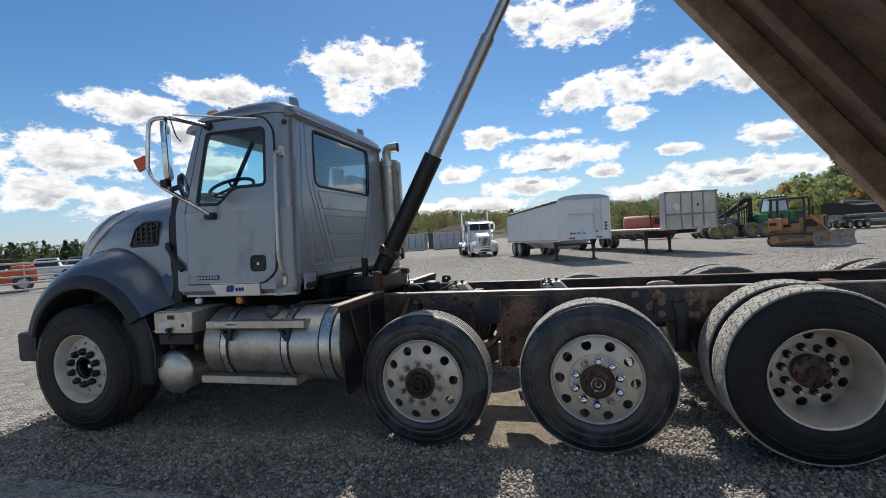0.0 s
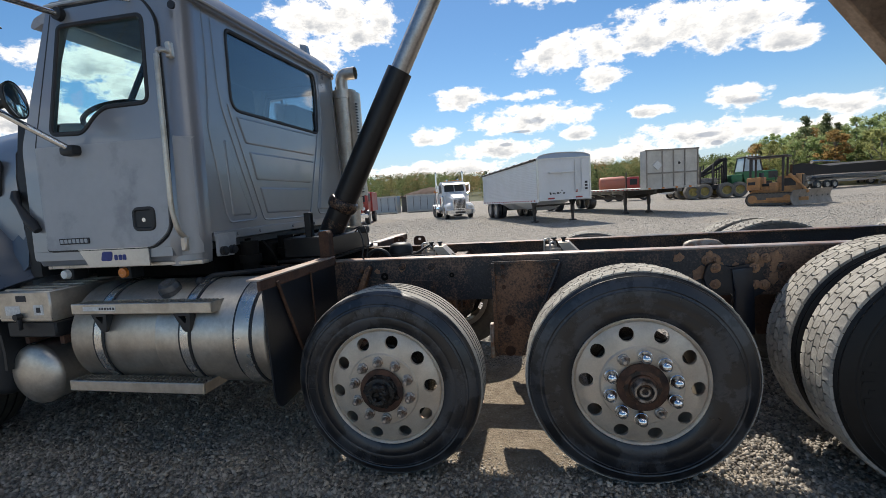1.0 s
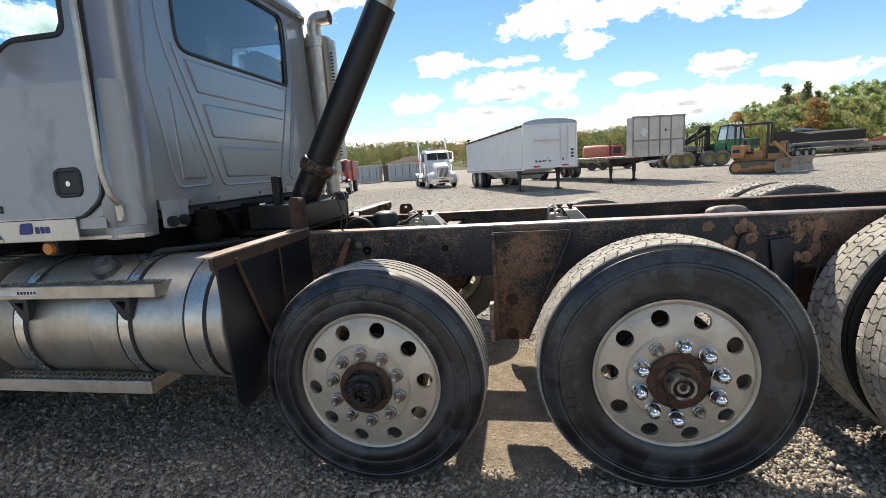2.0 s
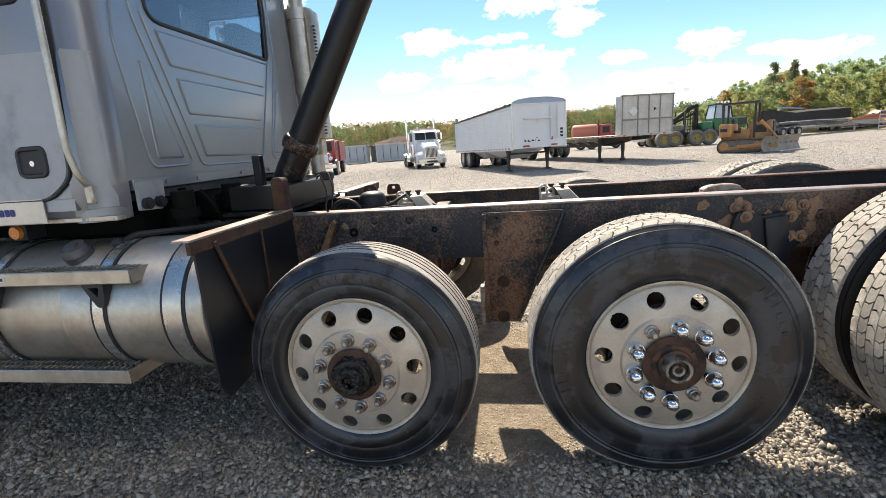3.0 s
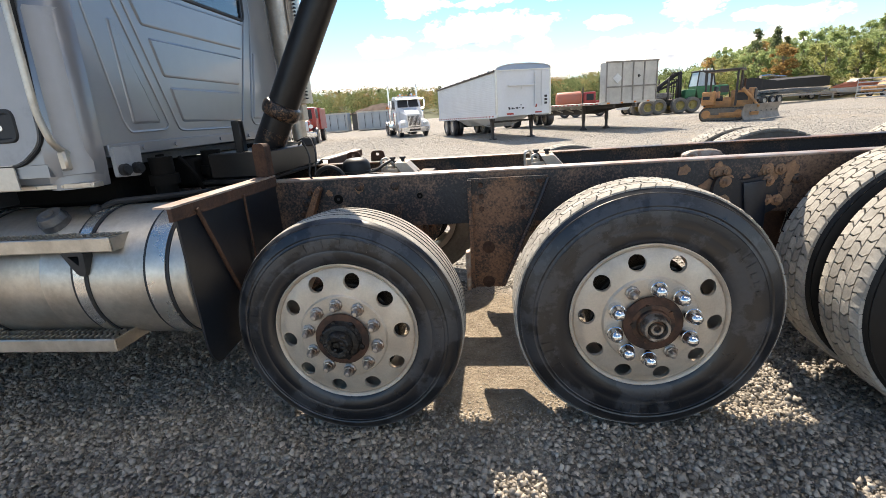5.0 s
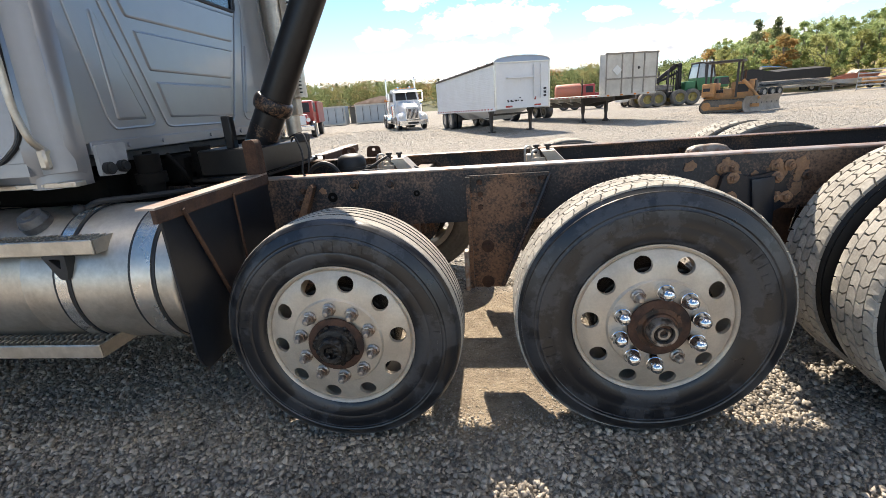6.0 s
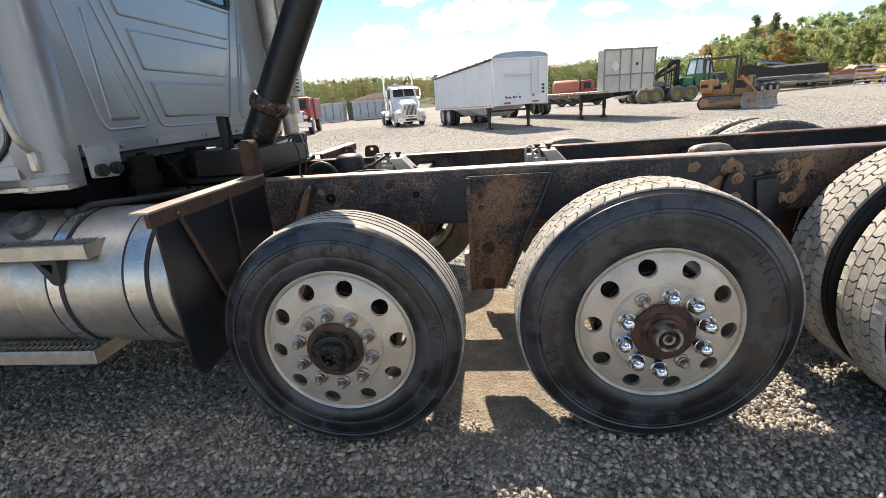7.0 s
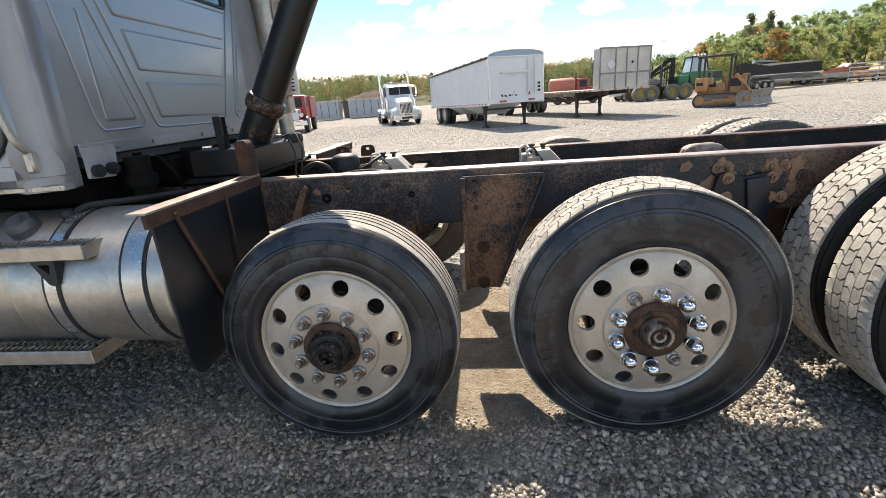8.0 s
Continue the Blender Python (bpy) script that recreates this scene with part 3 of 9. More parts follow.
def loft(bm, sections, cap=True):
    rings = [[bm.verts.new(p) for p in s] for s in sections]
    k = len(rings[0])
    for q, w in zip(rings, rings[1:]):
        for i in range(k):
            bm.faces.new((q[i], q[(i + 1) % k], w[(i + 1) % k], w[i]))
    if cap:
        bm.faces.new(rings[0]), bm.faces.new(rings[-1])
    return rings


def parts(name, bm, material, parent, label="", smooth=38):
    """Every separate piece of the bmesh becomes a part of its own."""
    left, made = set(bm.verts), []
    while left:
        stack, group = [left.pop()], []
        while stack:
            v = stack.pop()
            group.append(v)
            for e in v.link_edges:
                w = e.other_vert(v)
                if w in left:
                    left.discard(w)
                    stack.append(w)
        piece, twin = bmesh.new(), {}
        for v in group:
            twin[v] = piece.verts.new(v.co)
        for f in {f for v in group for f in v.link_faces}:
            piece.faces.new([twin[v] for v in f.verts])
        made.append(part(name, piece, material, parent, label, smooth=smooth))
    bm.free()
    return made


# ---------------------------------------------------------------- ground
def build_ground():
    bm = bmesh.new()
    rows = [-900, -300, -90, -30, -12, -6] + [-4 + 0.5 * i for i in range(15)] + [4, 6, 9, 13, 18, 24, 32, 42, 60, 90, 150, 300, 900, 2600]
    cols = [-2600, -900, -300, -120, -60, -35, -22, -14, -9] + [-6.5 + 0.5 * i for i in range(22)] + [6, 9, 14, 22, 35, 60, 120, 300, 900, 2600]
    grid = [[bm.verts.new((x, y, 0.0)) for x in cols] for y in rows]
    for r in grid:
        for v in r:
            d = max(abs(v.co.x) - 6, 0) + max(abs(v.co.y - 1) - 5, 0)
            k = min(d / 8, 1.0) if d < 60 else 0.0
            v.co.z = 0.06 * k * (noise.noise(Vector((v.co.x * 0.11, v.co.y * 0.11, 0.3))))
            v.co.z -= 0.012
            if abs(v.co.x) < 6.6 and -3.0 < v.co.y < -1.2:
                v.co.z -= 0.022
    for a, b in zip(grid, grid[1:]):
        for i in range(len(cols) - 1):
            bm.faces.new((a[i], a[i + 1], b[i + 1], b[i]))
    ob = new("ground", mesh_of(bm, "ground", GRAVEL, True))
    tagged(ob, "grey crushed gravel yard surface with tan dirt patches", "gravel yard", kind="structure")


build_ground()


def scatter_stones(name, count, x0, x1, y0, y1, smin, smax, seed, label, material=STONE):
    """Loose crushed stones, many small angular lumps in one mesh."""
    rs = np.random.RandomState(seed)
    cube = np.array([[-1, -1, -1], [1, -1, -1], [1, 1, -1], [-1, 1, -1], [-1, -1, 1], [1, -1, 1], [1, 1, 1], [-1, 1, 1]], float)
    quads = np.array([[4, 5, 6, 7], [0, 1, 5, 4], [1, 2, 6, 5], [2, 3, 7, 6], [3, 0, 4, 7]])
    c = np.stack([rs.uniform(x0, x1, count), rs.uniform(y0, y1, count)], 1)
    bare = np.hypot((c[:, 0] + 0.55) * 1.45, (c[:, 1] + 0.25) * 1.10)
    keep = rs.rand(count) < np.clip(bare * 2.4 - 1.35, 0.34, 1.0)
    c, bare = c[keep], bare[keep]
    count = len(c)
    s = smin + (smax - smin) * rs.rand(count) ** 2.0
    s *= np.clip(bare * 1.6 - 0.75, 0.42, 1.0)
    v = np.repeat(cube[None], count, 0) * rs.uniform(0.35, 1.0, (count, 8, 1))
    v[:, 4:, :2] *= rs.uniform(0.45, 1.10, (count, 4, 1))
    v *= (s[:, None] * np.stack([np.ones(count), rs.uniform(0.6, 1.0, count), rs.uniform(0.35, 0.62, count)], 1))[:, None, :]
    a, t = rs.rand(count) * math.tau, rs.uniform(-0.5, 0.5, count)
    ca, sa, ct, st = np.cos(a), np.sin(a), np.cos(t), np.sin(t)
    x, z = v[..., 0] * ct[:, None] - v[..., 2] * st[:, None], v[..., 0] * st[:, None] + v[..., 2] * ct[:, None]
    v = np.stack([x * ca[:, None] - v[..., 1] * sa[:, None], x * sa[:, None] + v[..., 1] * ca[:, None], z], -1)
    v[..., 0] += c[:, 0:1]
    v[..., 1] += c[:, 1:2]
    loose = np.clip(bare * 1.6 - 0.9, 0.0, 1.0)
    lift = np.where(rs.rand(count) < 0.5, 0.0, rs.uniform(0.5, 1.2, count) * s) * loose
    front = np.clip((-1.05 - c[:, 1]) / 0.3, 0, 1)
    v[..., 2] += (s * 0.18 * (loose * 2 - 1) - 0.011 - 0.012 * front + lift)[:, None]
    faces = (quads[None] + (np.arange(count) * 8)[:, None, None]).reshape(-1, 4)
    me = bpy.data.meshes.new(name)
    me.vertices.add(count * 8)
    me.vertices.foreach_set("co", v.reshape(-1).astype(np.float32))
    me.loops.add(faces.size)
    me.loops.foreach_set("vertex_index", faces.reshape(-1).astype(np.int32))
    me.polygons.add(len(faces))
    me.polygons.foreach_set("loop_start", (np.arange(len(faces)) * 4).astype(np.int32))
    me.update(calc_edges=True)
    me.validate()
    me.materials.append(material)
    return tagged(new(name, me), label, "gravel", kind="stuff")


# ---------------------------------------------------------------- wheels
HUB_RUST = mat("greasy_rusted_hub", (0.022, 0.017, 0.015), 0.4, 0.2, (0.16, 0.075, 0.042), 0.85, 16, 90, 0.45, 0.005, contrast=(0.44, 0.60))
SPINDLE = mat("greasy_spindle_steel", (0.34, 0.31, 0.28), 0.30, 0.7, (0.05, 0.035, 0.028), 0.9, 22, 90, 0.4, 0.004, contrast=(0.46, 0.58))
RUST_RING = mat("rusted_hub_ring", (0.105, 0.05, 0.03), 0.75, 0.1, (0.03, 0.02, 0.016), 0.9, 14, 90, 0.5, 0.004, grain=0.3)
def holed_disc(bm, r_in, r_out, r_hole, hole, count, depth_at, thick):
    """A wheel disc between two radii with round hand holes."""
    n = 24
    for k in range(count):
        a0 = k * math.tau / count
        half = math.pi / count
        front, back = [], []
        for ring in range(2):
            fr, bk = [], []
            for i in range(n):
                e, f = divmod(i, n // 4)
                q = -1 + 2 * f / (n // 4)
                u, v = ((q, -1), (1, q), (-q, 1), (-1, -q))[e]
                th, rr = half * u, r_in + (r_out - r_in) * (v + 1) / 2
                if ring == 1:
                    lx, ly = rr * math.sin(th), rr * math.cos(th) - r_hole
                    w = math.atan2(ly, lx)
                    lx, ly = hole * math.cos(w), hole * math.sin(w) + r_hole
                    rr, th = math.hypot(lx, ly), math.atan2(lx, ly)
                t = a0 + th
                fr.append(bm.verts.new((rr * math.sin(t), depth_at(rr), rr * math.cos(t))))
                bk.append(bm.verts.new((rr * math.sin(t), depth_at(rr) + thick, rr * math.cos(t))))
            front.append(fr), back.append(bk)
        for i in range(n):
            j = (i + 1) % n
            bm.faces.new((front[0][i], front[0][j], front[1][j], front[1][i]))
            bm.faces.new((back[0][i], back[0][j], back[1][j], back[1][i]))
            bm.faces.new((front[1][i], front[1][j], back[1][j], back[1][i]))
    bmesh.ops.remove_doubles(bm, verts=bm.verts, dist=1e-5)


def ramp_of(points):
    pts = sorted(points)

    def at(r):
        for (a, b), (c, d) in zip(pts, pts[1:]):
            if r <= c:
                return b + (d - b) * (max(r, a) - a) / (c - a)
        return pts[-1][1]
    return at


def rim_mesh(dish, hole, name, material):
    bm = bmesh.new()
    crowned = dish < 0
    revolve(bm, [(0.283, 0.030), (0.290, 0.006), (0.296, -0.004), (0.303, -0.008), (0.307, -0.004), (0.306, 0.004), (0.299, 0.012), (0.290, 0.05), (0.272, 0.09),
                 (0.268, 0.262), (0.300, 0.285), (0.296, 0.290), (0.262, 0.268), (0.262, 0.10), (0.272, 0.06), (0.283, 0.030)], 80)
    if crowned:
        f = ramp_of([(0.085, dish + 0.003), (0.100, dish - 0.001), (0.160, dish), (0.179, dish + 0.0005), (0.186, dish + 0.0100), (0.196, dish + 0.0115), (0.225, dish + 0.016), (0.250, dish + 0.022), (0.272, dish + 0.031), (0.286, dish + 0.038), (0.291, dish + 0.047)])
        holed_disc(bm, 0.198, 0.288, 0.243, hole, 10, f, 0.018)
        revolve(bm, [(r, f(r)) for r in (0.198, 0.192, 0.186, 0.1825, 0.179, 0.172, 0.150, 0.125, 0.100, 0.093, 0.085)] + [(0.085, dish + 0.03), (0.198, dish + 0.026)], 80)
        revolve(bm, [(0.288, f(0.288)), (0.2885, f(0.288) + 0.004), (0.2905, f(0.288) + 0.005), (0.293, 0.000), (0.296, -0.0035)], 80)
    else:
        f = ramp_of([(0.085, dish - 0.004), (0.100, dish - 0.016), (0.150, dish - 0.015), (0.163, dish - 0.004), (0.205, dish + 0.008), (0.262, dish + 0.026), (0.284, dish + 0.030)])
        r_in, r_hole = (0.182, 0.2235) if dish > 0.1 else (0.166, 0.212)
        holed_disc(bm, r_in, 0.264, r_hole, hole, 10, f, 0.02)
        revolve(bm, [(r, f(r)) for r in (r_in, 0.163, 0.156, 0.150, 0.125, 0.100, 0.093, 0.085)] + [(0.085, dish + 0.03), (r_in, dish + 0.02)], 60)
    return smooth_by_angle(mesh_of(bm, name, material), 32)


def tread_mesh(R, w, kind, name):
    """The tread blocks of one tyre, all in one mesh."""
    bm = bmesh.new()
    c = R - {"block": 0.011, "lug": 0.017}[kind]
    rows, pitches = (5, 60) if kind == "block" else (5, 56)
    edge = 0.025
    step = (w - 2 * edge) / rows
    rnd = random.Random(4)
    for r in range(rows):
        y0 = edge + r * step + (0.0025 if r else 0.0)
        y1 = edge + (r + 1) * step - (0.0025 if r < rows - 1 else 0.0)
        for p in range(pitches):
            th = (p + (0.5 if r % 2 else 0.0)) * math.tau / pitches
            span = math.tau / pitches * (0.93 if kind == "lug" else 0.955) * rnd.uniform(0.975, 1.005)
            skew = math.tau / pitches * (0.22 if r % 2 else -0.22)
            vs, bend = [], (0.20 if kind == "lug" else 0.12) * (1 if r % 2 else -1)
            for lev, rr0 in ((0, c - 0.003), (1, R - rnd.uniform(0, 0.0015))):
                ring = []
                for (yy, tt) in ((y0, -0.5), (y0, 0.0), (y0, 0.5), ((y0 + y1) / 2, 0.5 + bend), (y1, 0.5), (y1, 0.0), (y1, -0.5), ((y0 + y1) / 2, -0.5 + bend)):
                    f = (yy - y0) / (y1 - y0)
                    near_edge = (r == 0 and yy == y0) or (r == rows - 1 and yy == y1)
                    rr = rr0 - (0.006 if near_edge and lev else 0.0)
                    ang = th + tt * span * (0.94 if lev else 1.0) + skew * (f - 0.5)
                    ring.append(bm.verts.new((rr * math.cos(ang), yy, rr * math.sin(ang))))
                vs.append(ring)
            for i in range(8):
                j = (i + 1) % 8
                bm.faces.new((vs[0][i], vs[0][j], vs[1][j], vs[1][i]))
            bm.faces.new(vs[1])
    return mesh_of(bm, name, TREAD)


DUSTY = mat("dust_covered_rubber", (0.17, 0.15, 0.125), 0.9, 0, (0.085, 0.075, 0.065), 0.7, 5, 60, 0.2, 0.003)


STEER_RUBBER = mat("black_steer_rubber", (0.0065, 0.0065, 0.007), 0.5, 0, (0.016, 0.0155, 0.015), 0.6, 7, 60, 0.15, 0.003, spec=0.35)


# dark copy of the dusty tread; the wheel arch's shade is in its colour
DARK_TREAD = mat("shaded_dark_tread", (0.045, 0.040, 0.034), 0.85, 0, (0.02, 0.019, 0.018), 0.7, 8, 60, 0.2, 0.003)


def tyre_mesh(R, w, kind, name, rim_r=0.300, side_mt=None):
    """Carcass with bulged sidewalls; ribs or blocks on the tread. Outer side at minus Y."""
    bm = bmesh.new()
    deep = {"rib": 0.0, "block": 0.011, "lug": 0.017}[kind]
    c = R - deep
    k = (R - rim_r)
    side = [(rim_r - 0.004, 0.014), (rim_r + 0.010, -0.002), (rim_r + 0.14 * k, -0.010), (rim_r + 0.30 * k, -0.018), (rim_r + 0.34 * k, -0.0155), (rim_r + 0.38 * k, -0.018), (rim_r + 0.50 * k, -0.019), (rim_r + 0.60 * k, -0.0165), (rim_r + 0.61 * k, -0.0185), (rim_r + 0.63 * k, -0.0155), (rim_r + 0.66 * k, -0.014), (rim_r + 0.685 * k, -0.0165),
            (rim_r + 0.78 * k, -0.008), (rim_r + 0.87 * k, 0.004), (rim_r + 0.885 * k, 0.003)] + ([(c - 0.016, 0.010), (c - 0.010, 0.020), (c - 0.0075, 0.034)] if kind == "rib" else [(c - 0.014, 0.012), (c - 0.004, 0.020)])
    if kind == "rib":
        tread, n = [], 5
        a0, a1 = 0.038, w - 0.038
        for i in range(n):
            s, e = a0 + (a1 - a0) * i / n, a0 + (a1 - a0) * (i + 1) / n
            g = 0.0042
            crown = lambda a: R - 0.010 * ((a - w / 2) / (w / 2)) ** 2
            tread += [(crown(s) - (0.011 if i else 0.0), s + (g if i else 0)), (crown(s), s + (g * 1.3 if i else 0)), (crown(e), e - (g * 1.3 if i < n - 1 else 0)), (crown(e) - (0.011 if i < n - 1 else 0.0), e - (g if i < n - 1 else 0))]
        prof = side + tread + [(r, w - a) for r, a in reversed(side)]
    else:
        prof = side + [(c, 0.030), (c + 0.002, w / 2), (c, w - 0.030)] + [(r, w - a) for r, a in reversed(side)]
    revolve(bm, prof, 96)
    for f in bm.faces:
        cc = f.calc_center_median()
        rr = math.hypot(cc.x, cc.z)
        crown_r = R - 0.010 * ((cc.y - w / 2) / (w / 2)) ** 2
        f.material_index = 1 if kind == "rib" and rr > crown_r - 0.004 and 0.036 < cc.y < w - 0.036 else 0
    return smooth_by_angle(mesh_of(bm, name, (side_mt or RUBBER, DARK_TREAD if side_mt is STEER_RUBBER else TREAD)), 34)


def mark_mesh(R, rim_r=0.300, material=RUBBER):
    """Raised plain bars on the sidewall."""
    bm = bmesh.new()
    k = R - rim_r
    rnd = random.Random(9)
    for a_mid, count in ((1.9, 9), (4.6, 7), (0.3, 6), (3.3, 5)):
        for i in range(count):
            a = a_mid + (i - count / 2) * 0.095
            r0, r1 = rim_r + 0.40 * k, rim_r + (0.58 if rnd.random() < 0.7 else 0.50) * k
            w = rnd.choice((0.018, 0.026, 0.034))
            vs = []
            for yy in (-0.015, -0.0208):
                for rr, da in ((r0, -w), (r0, w * 0.7), (r1, w * 0.7), (r1, -w)):
                    vs.append(bm.verts.new((rr * math.cos(a + da), yy, rr * math.sin(a + da))))
            for q in ((0, 1, 5, 4), (1, 2, 6, 5), (2, 3, 7, 6), (3, 0, 4, 7), (4, 5, 6, 7)):
                bm.faces.new([vs[z] for z in q])
    return mesh_of(bm, "sidewall_mark", material)


def nut_mesh(name, material, long=0.052, acorn=True):
    bm = bmesh.new()
    if acorn:
        prof = [(0.0, -long), (0.008, -long * 0.985), (0.014, -long * 0.93), (0.0185, -long * 0.83), (0.0215, -long * 0.68), (0.0235, -long * 0.48), (0.0245, -long * 0.40), (0.0265, -long * 0.38), (0.0275, -0.004), (0.0275, 0.004)]
        revolve(bm, prof, 12)
    else:
        prof = [(0.0, -long), (0.009, -long * 0.98), (0.014, -long * 0.86), (0.0165, -long * 0.62), (0.018, -long * 0.50), (0.021, -long * 0.48), (0.022, -0.012), (0.027, -0.008), (0.027, 0.004)]
        revolve(bm, prof, 8)
    return smooth_by_angle(mesh_of(bm, name, material), 30)


def hub_mesh(style, name, dish):
    bm = bmesh.new()
    if style == "greasy":
        revolve(bm, [(0.0, -0.070), (0.022, -0.070), (0.027, -0.084), (0.042, -0.086), (0.052, -0.074), (0.055, -0.050), (0.074, -0.046), (0.082, -0.024), (0.090, -0.015), (0.090, 0.004)], 36)
        for i in range(6):
            a = i * math.tau / 6
            rod(bm, (0.080 * math.cos(a), -0.014, 0.080 * math.sin(a)), (0.080 * math.cos(a), -0.034, 0.080 * math.sin(a)), 0.011, 0.009, 6)
    elif style == "rusty":
        revolve(bm, [(0.0, -0.046), (0.016, -0.046), (0.018, -0.060), (0.030, -0.062), (0.036, -0.056), (0.038, -0.038), (0.060, -0.034), (0.064, -0.024), (0.080, -0.022), (0.084, -0.010), (0.084, 0.004)], 32)
        rod(bm, (0, -0.030, 0), (0, -0.058, 0), 0.014, 0.012, 6)
        for i in range(5):
            a = i * math.tau / 5 + 0.4
            rod(bm, (0.078 * math.cos(a), -0.014, 0.078 * math.sin(a)), (0.078 * math.cos(a), -0.026, 0.078 * math.sin(a)), 0.008, 0.007, 6)
    elif style == "drive":
        revolve(bm, [(0.0, -0.098), (0.030, -0.098), (0.036, -0.090), (0.078, -0.088), (0.100, -0.084), (0.107, -0.078), (0.108, -0.064), (0.100, -0.056), (0.102, 0.010)], 36)
        for i in range(8):
            a = i * math.tau / 8 + 0.2
            rod(bm, (0.086 * math.cos(a), -0.084, 0.086 * math.sin(a)), (0.086 * math.cos(a), -0.106, 0.086 * math.sin(a)), 0.014, 0.012, 6)
    else:
        revolve(bm, [(0.0, 0.055), (0.030, 0.055), (0.034, 0.062), (0.080, 0.062), (0.086, -0.012), (0.090, -0.020), (0.100, -0.018), (0.104, 0.004)], 32)
    bmesh.ops.translate(bm, verts=bm.verts, vec=(0, dish, 0))
    return smooth_by_angle(mesh_of(bm, name, {"greasy": GREASE, "rusty": HUB_RUST, "drive": HUB_RUST}.get(style, GREASE)), 35)


_wheel_cache = {}


def cached(key, maker):
    if key not in _wheel_cache:
        _wheel_cache[key] = maker()
    return _wheel_cache[key]


def sub(name, me, parent, at=None, label=""):
    ob = new(name, me)
    ob.parent = parent
    if at is not None:
        ob.matrix_basis = at
    if label:
        tagged(ob, label)
    return ob


def wheel(parent, at, R, w, tread, dish, hole, rim_mt, hub, nuts, label, missing=(), turn=0.0, dusty=False):
    """A truck wheel: rim with its tyre, hub and lug nuts below it."""
    rim = sub("wheel", cached(("rim", dish, hole, rim_mt.name), lambda: rim_mesh(dish, hole, "wheel", rim_mt)), parent, at @ pose(0, 0, 0, 0, turn, 0), label)
    sub("tyre", cached(("tyre", R, w, tread, dusty, hub in ("steer", "drive")), lambda: tyre_mesh(R, w, tread, "tyre", side_mt=DUSTY if dusty else STEER_RUBBER if hub in ("steer", "drive") else None)), rim)
    tagged(sub("sidewall_mark", cached(("mark", R), lambda: mark_mesh(R, material=STEER_RUBBER if hub in ("steer", "drive") else RUBBER)), rim), kind="stuff")
    if tread != "rib":
        tagged(sub("tread", cached(("tread", R, w, tread), lambda: tread_mesh(R, w, tread, "tread")), rim), kind="stuff")
    sub("hub", cached(("hub", hub, dish), lambda: hub_mesh(hub, "hub", dish)), rim)
    if hub in ("greasy", "rusty"):
        def ring():
            bm = bmesh.new()
            revolve(bm, [(0.060, dish - 0.0200), (0.106, dish - 0.0215), (0.112, dish - 0.0170), (0.112, dish - 0.010)], 40)
            return smooth_by_angle(mesh_of(bm, "hub_ring", RUST_RING), 40)
        sub("hub_ring", cached(("ring", dish), ring), rim)
        if hub == "greasy":
            def lumps():
                bm = bmesh.new()
                rnd = random.Random(31)
                for i in range(30):
                    a, r = rnd.random() * math.tau, rnd.uniform(0.018, 0.086)
                    y = -0.076 if r < 0.05 else -0.040 if r < 0.074 else -0.019
                    bmesh.ops.create_icosphere(bm, subdivisions=1, radius=rnd.uniform(0.010, 0.019), matrix=Matrix.Translation((r * math.cos(a), dish + y, r * math.sin(a))) @ Matrix.Diagonal((1, 0.6, 1, 1)))
                return smooth_by_angle(mesh_of(bm, "grease", GREASE), 60)
            tagged(sub("grease", cached("grease", lumps), rim, label="black lumps of bearing grease"), kind="stuff")
        if hub == "rusty":
            def tip():
                bm = bmesh.new()
                revolve(bm, [(0.0, -0.052), (0.012, -0.052), (0.014, -0.066), (0.022, -0.067), (0.024, -0.050), (0.034, -0.048), (0.037, -0.072), (0.046, -0.073), (0.050, -0.066), (0.052, -0.030)], 32)
                return smooth_by_angle(mesh_of(bm, "spindle_nut", SPINDLE), 35)
            sub("spindle_nut", cached("tip", tip), rim, pose(0, dish - 0.002, 0), label="bare metal spindle nut")
    if hub == "steer":
        def cap():
            bm = bmesh.new()
            revolve(bm, [(0.0, 0.018), (0.016, 0.019), (0.026, 0.026), (0.032, 0.034), (0.032, 0.056)], 24)
            return smooth_by_angle(mesh_of(bm, "hub_cap", BRIGHT), 40)
        sub("hub_cap", cached("cap", cap), rim, pose(0, dish, 0), label="small bright hub cap")
    else:
        def drum():
            bm = bmesh.new()
            revolve(bm, [(0.09, dish + 0.045), (0.222, dish + 0.045), (0.228, dish + 0.06), (0.228, dish + 0.20), (0.09, dish + 0.20)], 40)
            return smooth_by_angle(mesh_of(bm, "brake_drum", GREASE), 40)
        sub("brake_drum", cached(("drum", dish), drum), rim)
    for i in range(10):
        a = (i + 0.5 if hub == "steer" else i) * math.tau / 10
        mt, long, acorn = nuts
        if i in missing:
            mt, long, acorn = LUG_RUST, 0.045, False
        me = cached(("nut", mt.name, long, acorn), lambda: nut_mesh("lug_nut", mt, long, acorn))
        sub("lug_nut", me, rim, pose(0.146 * math.cos(a), dish - (0.002 if dish < 0 else 0.014), 0.146 * math.sin(a)) @ Matrix.Diagonal((1.18, 1.10, 1.18, 1) if acorn else (1.02, 1.05, 1.02, 1)))
        if hub == "drive":
            def stud():
                bm = bmesh.new()
                revolve(bm, [(0.0, -0.064), (0.012, -0.064), (0.0145, -0.060), (0.0145, -0.030)], 10)
                return smooth_by_angle(mesh_of(bm, "stud_tip", BRIGHT), 40)
            sub("stud_tip", cached("stud", stud), rim, pose(0.146 * math.cos(a), dish - 0.014, 0.146 * math.sin(a)))
    return rim


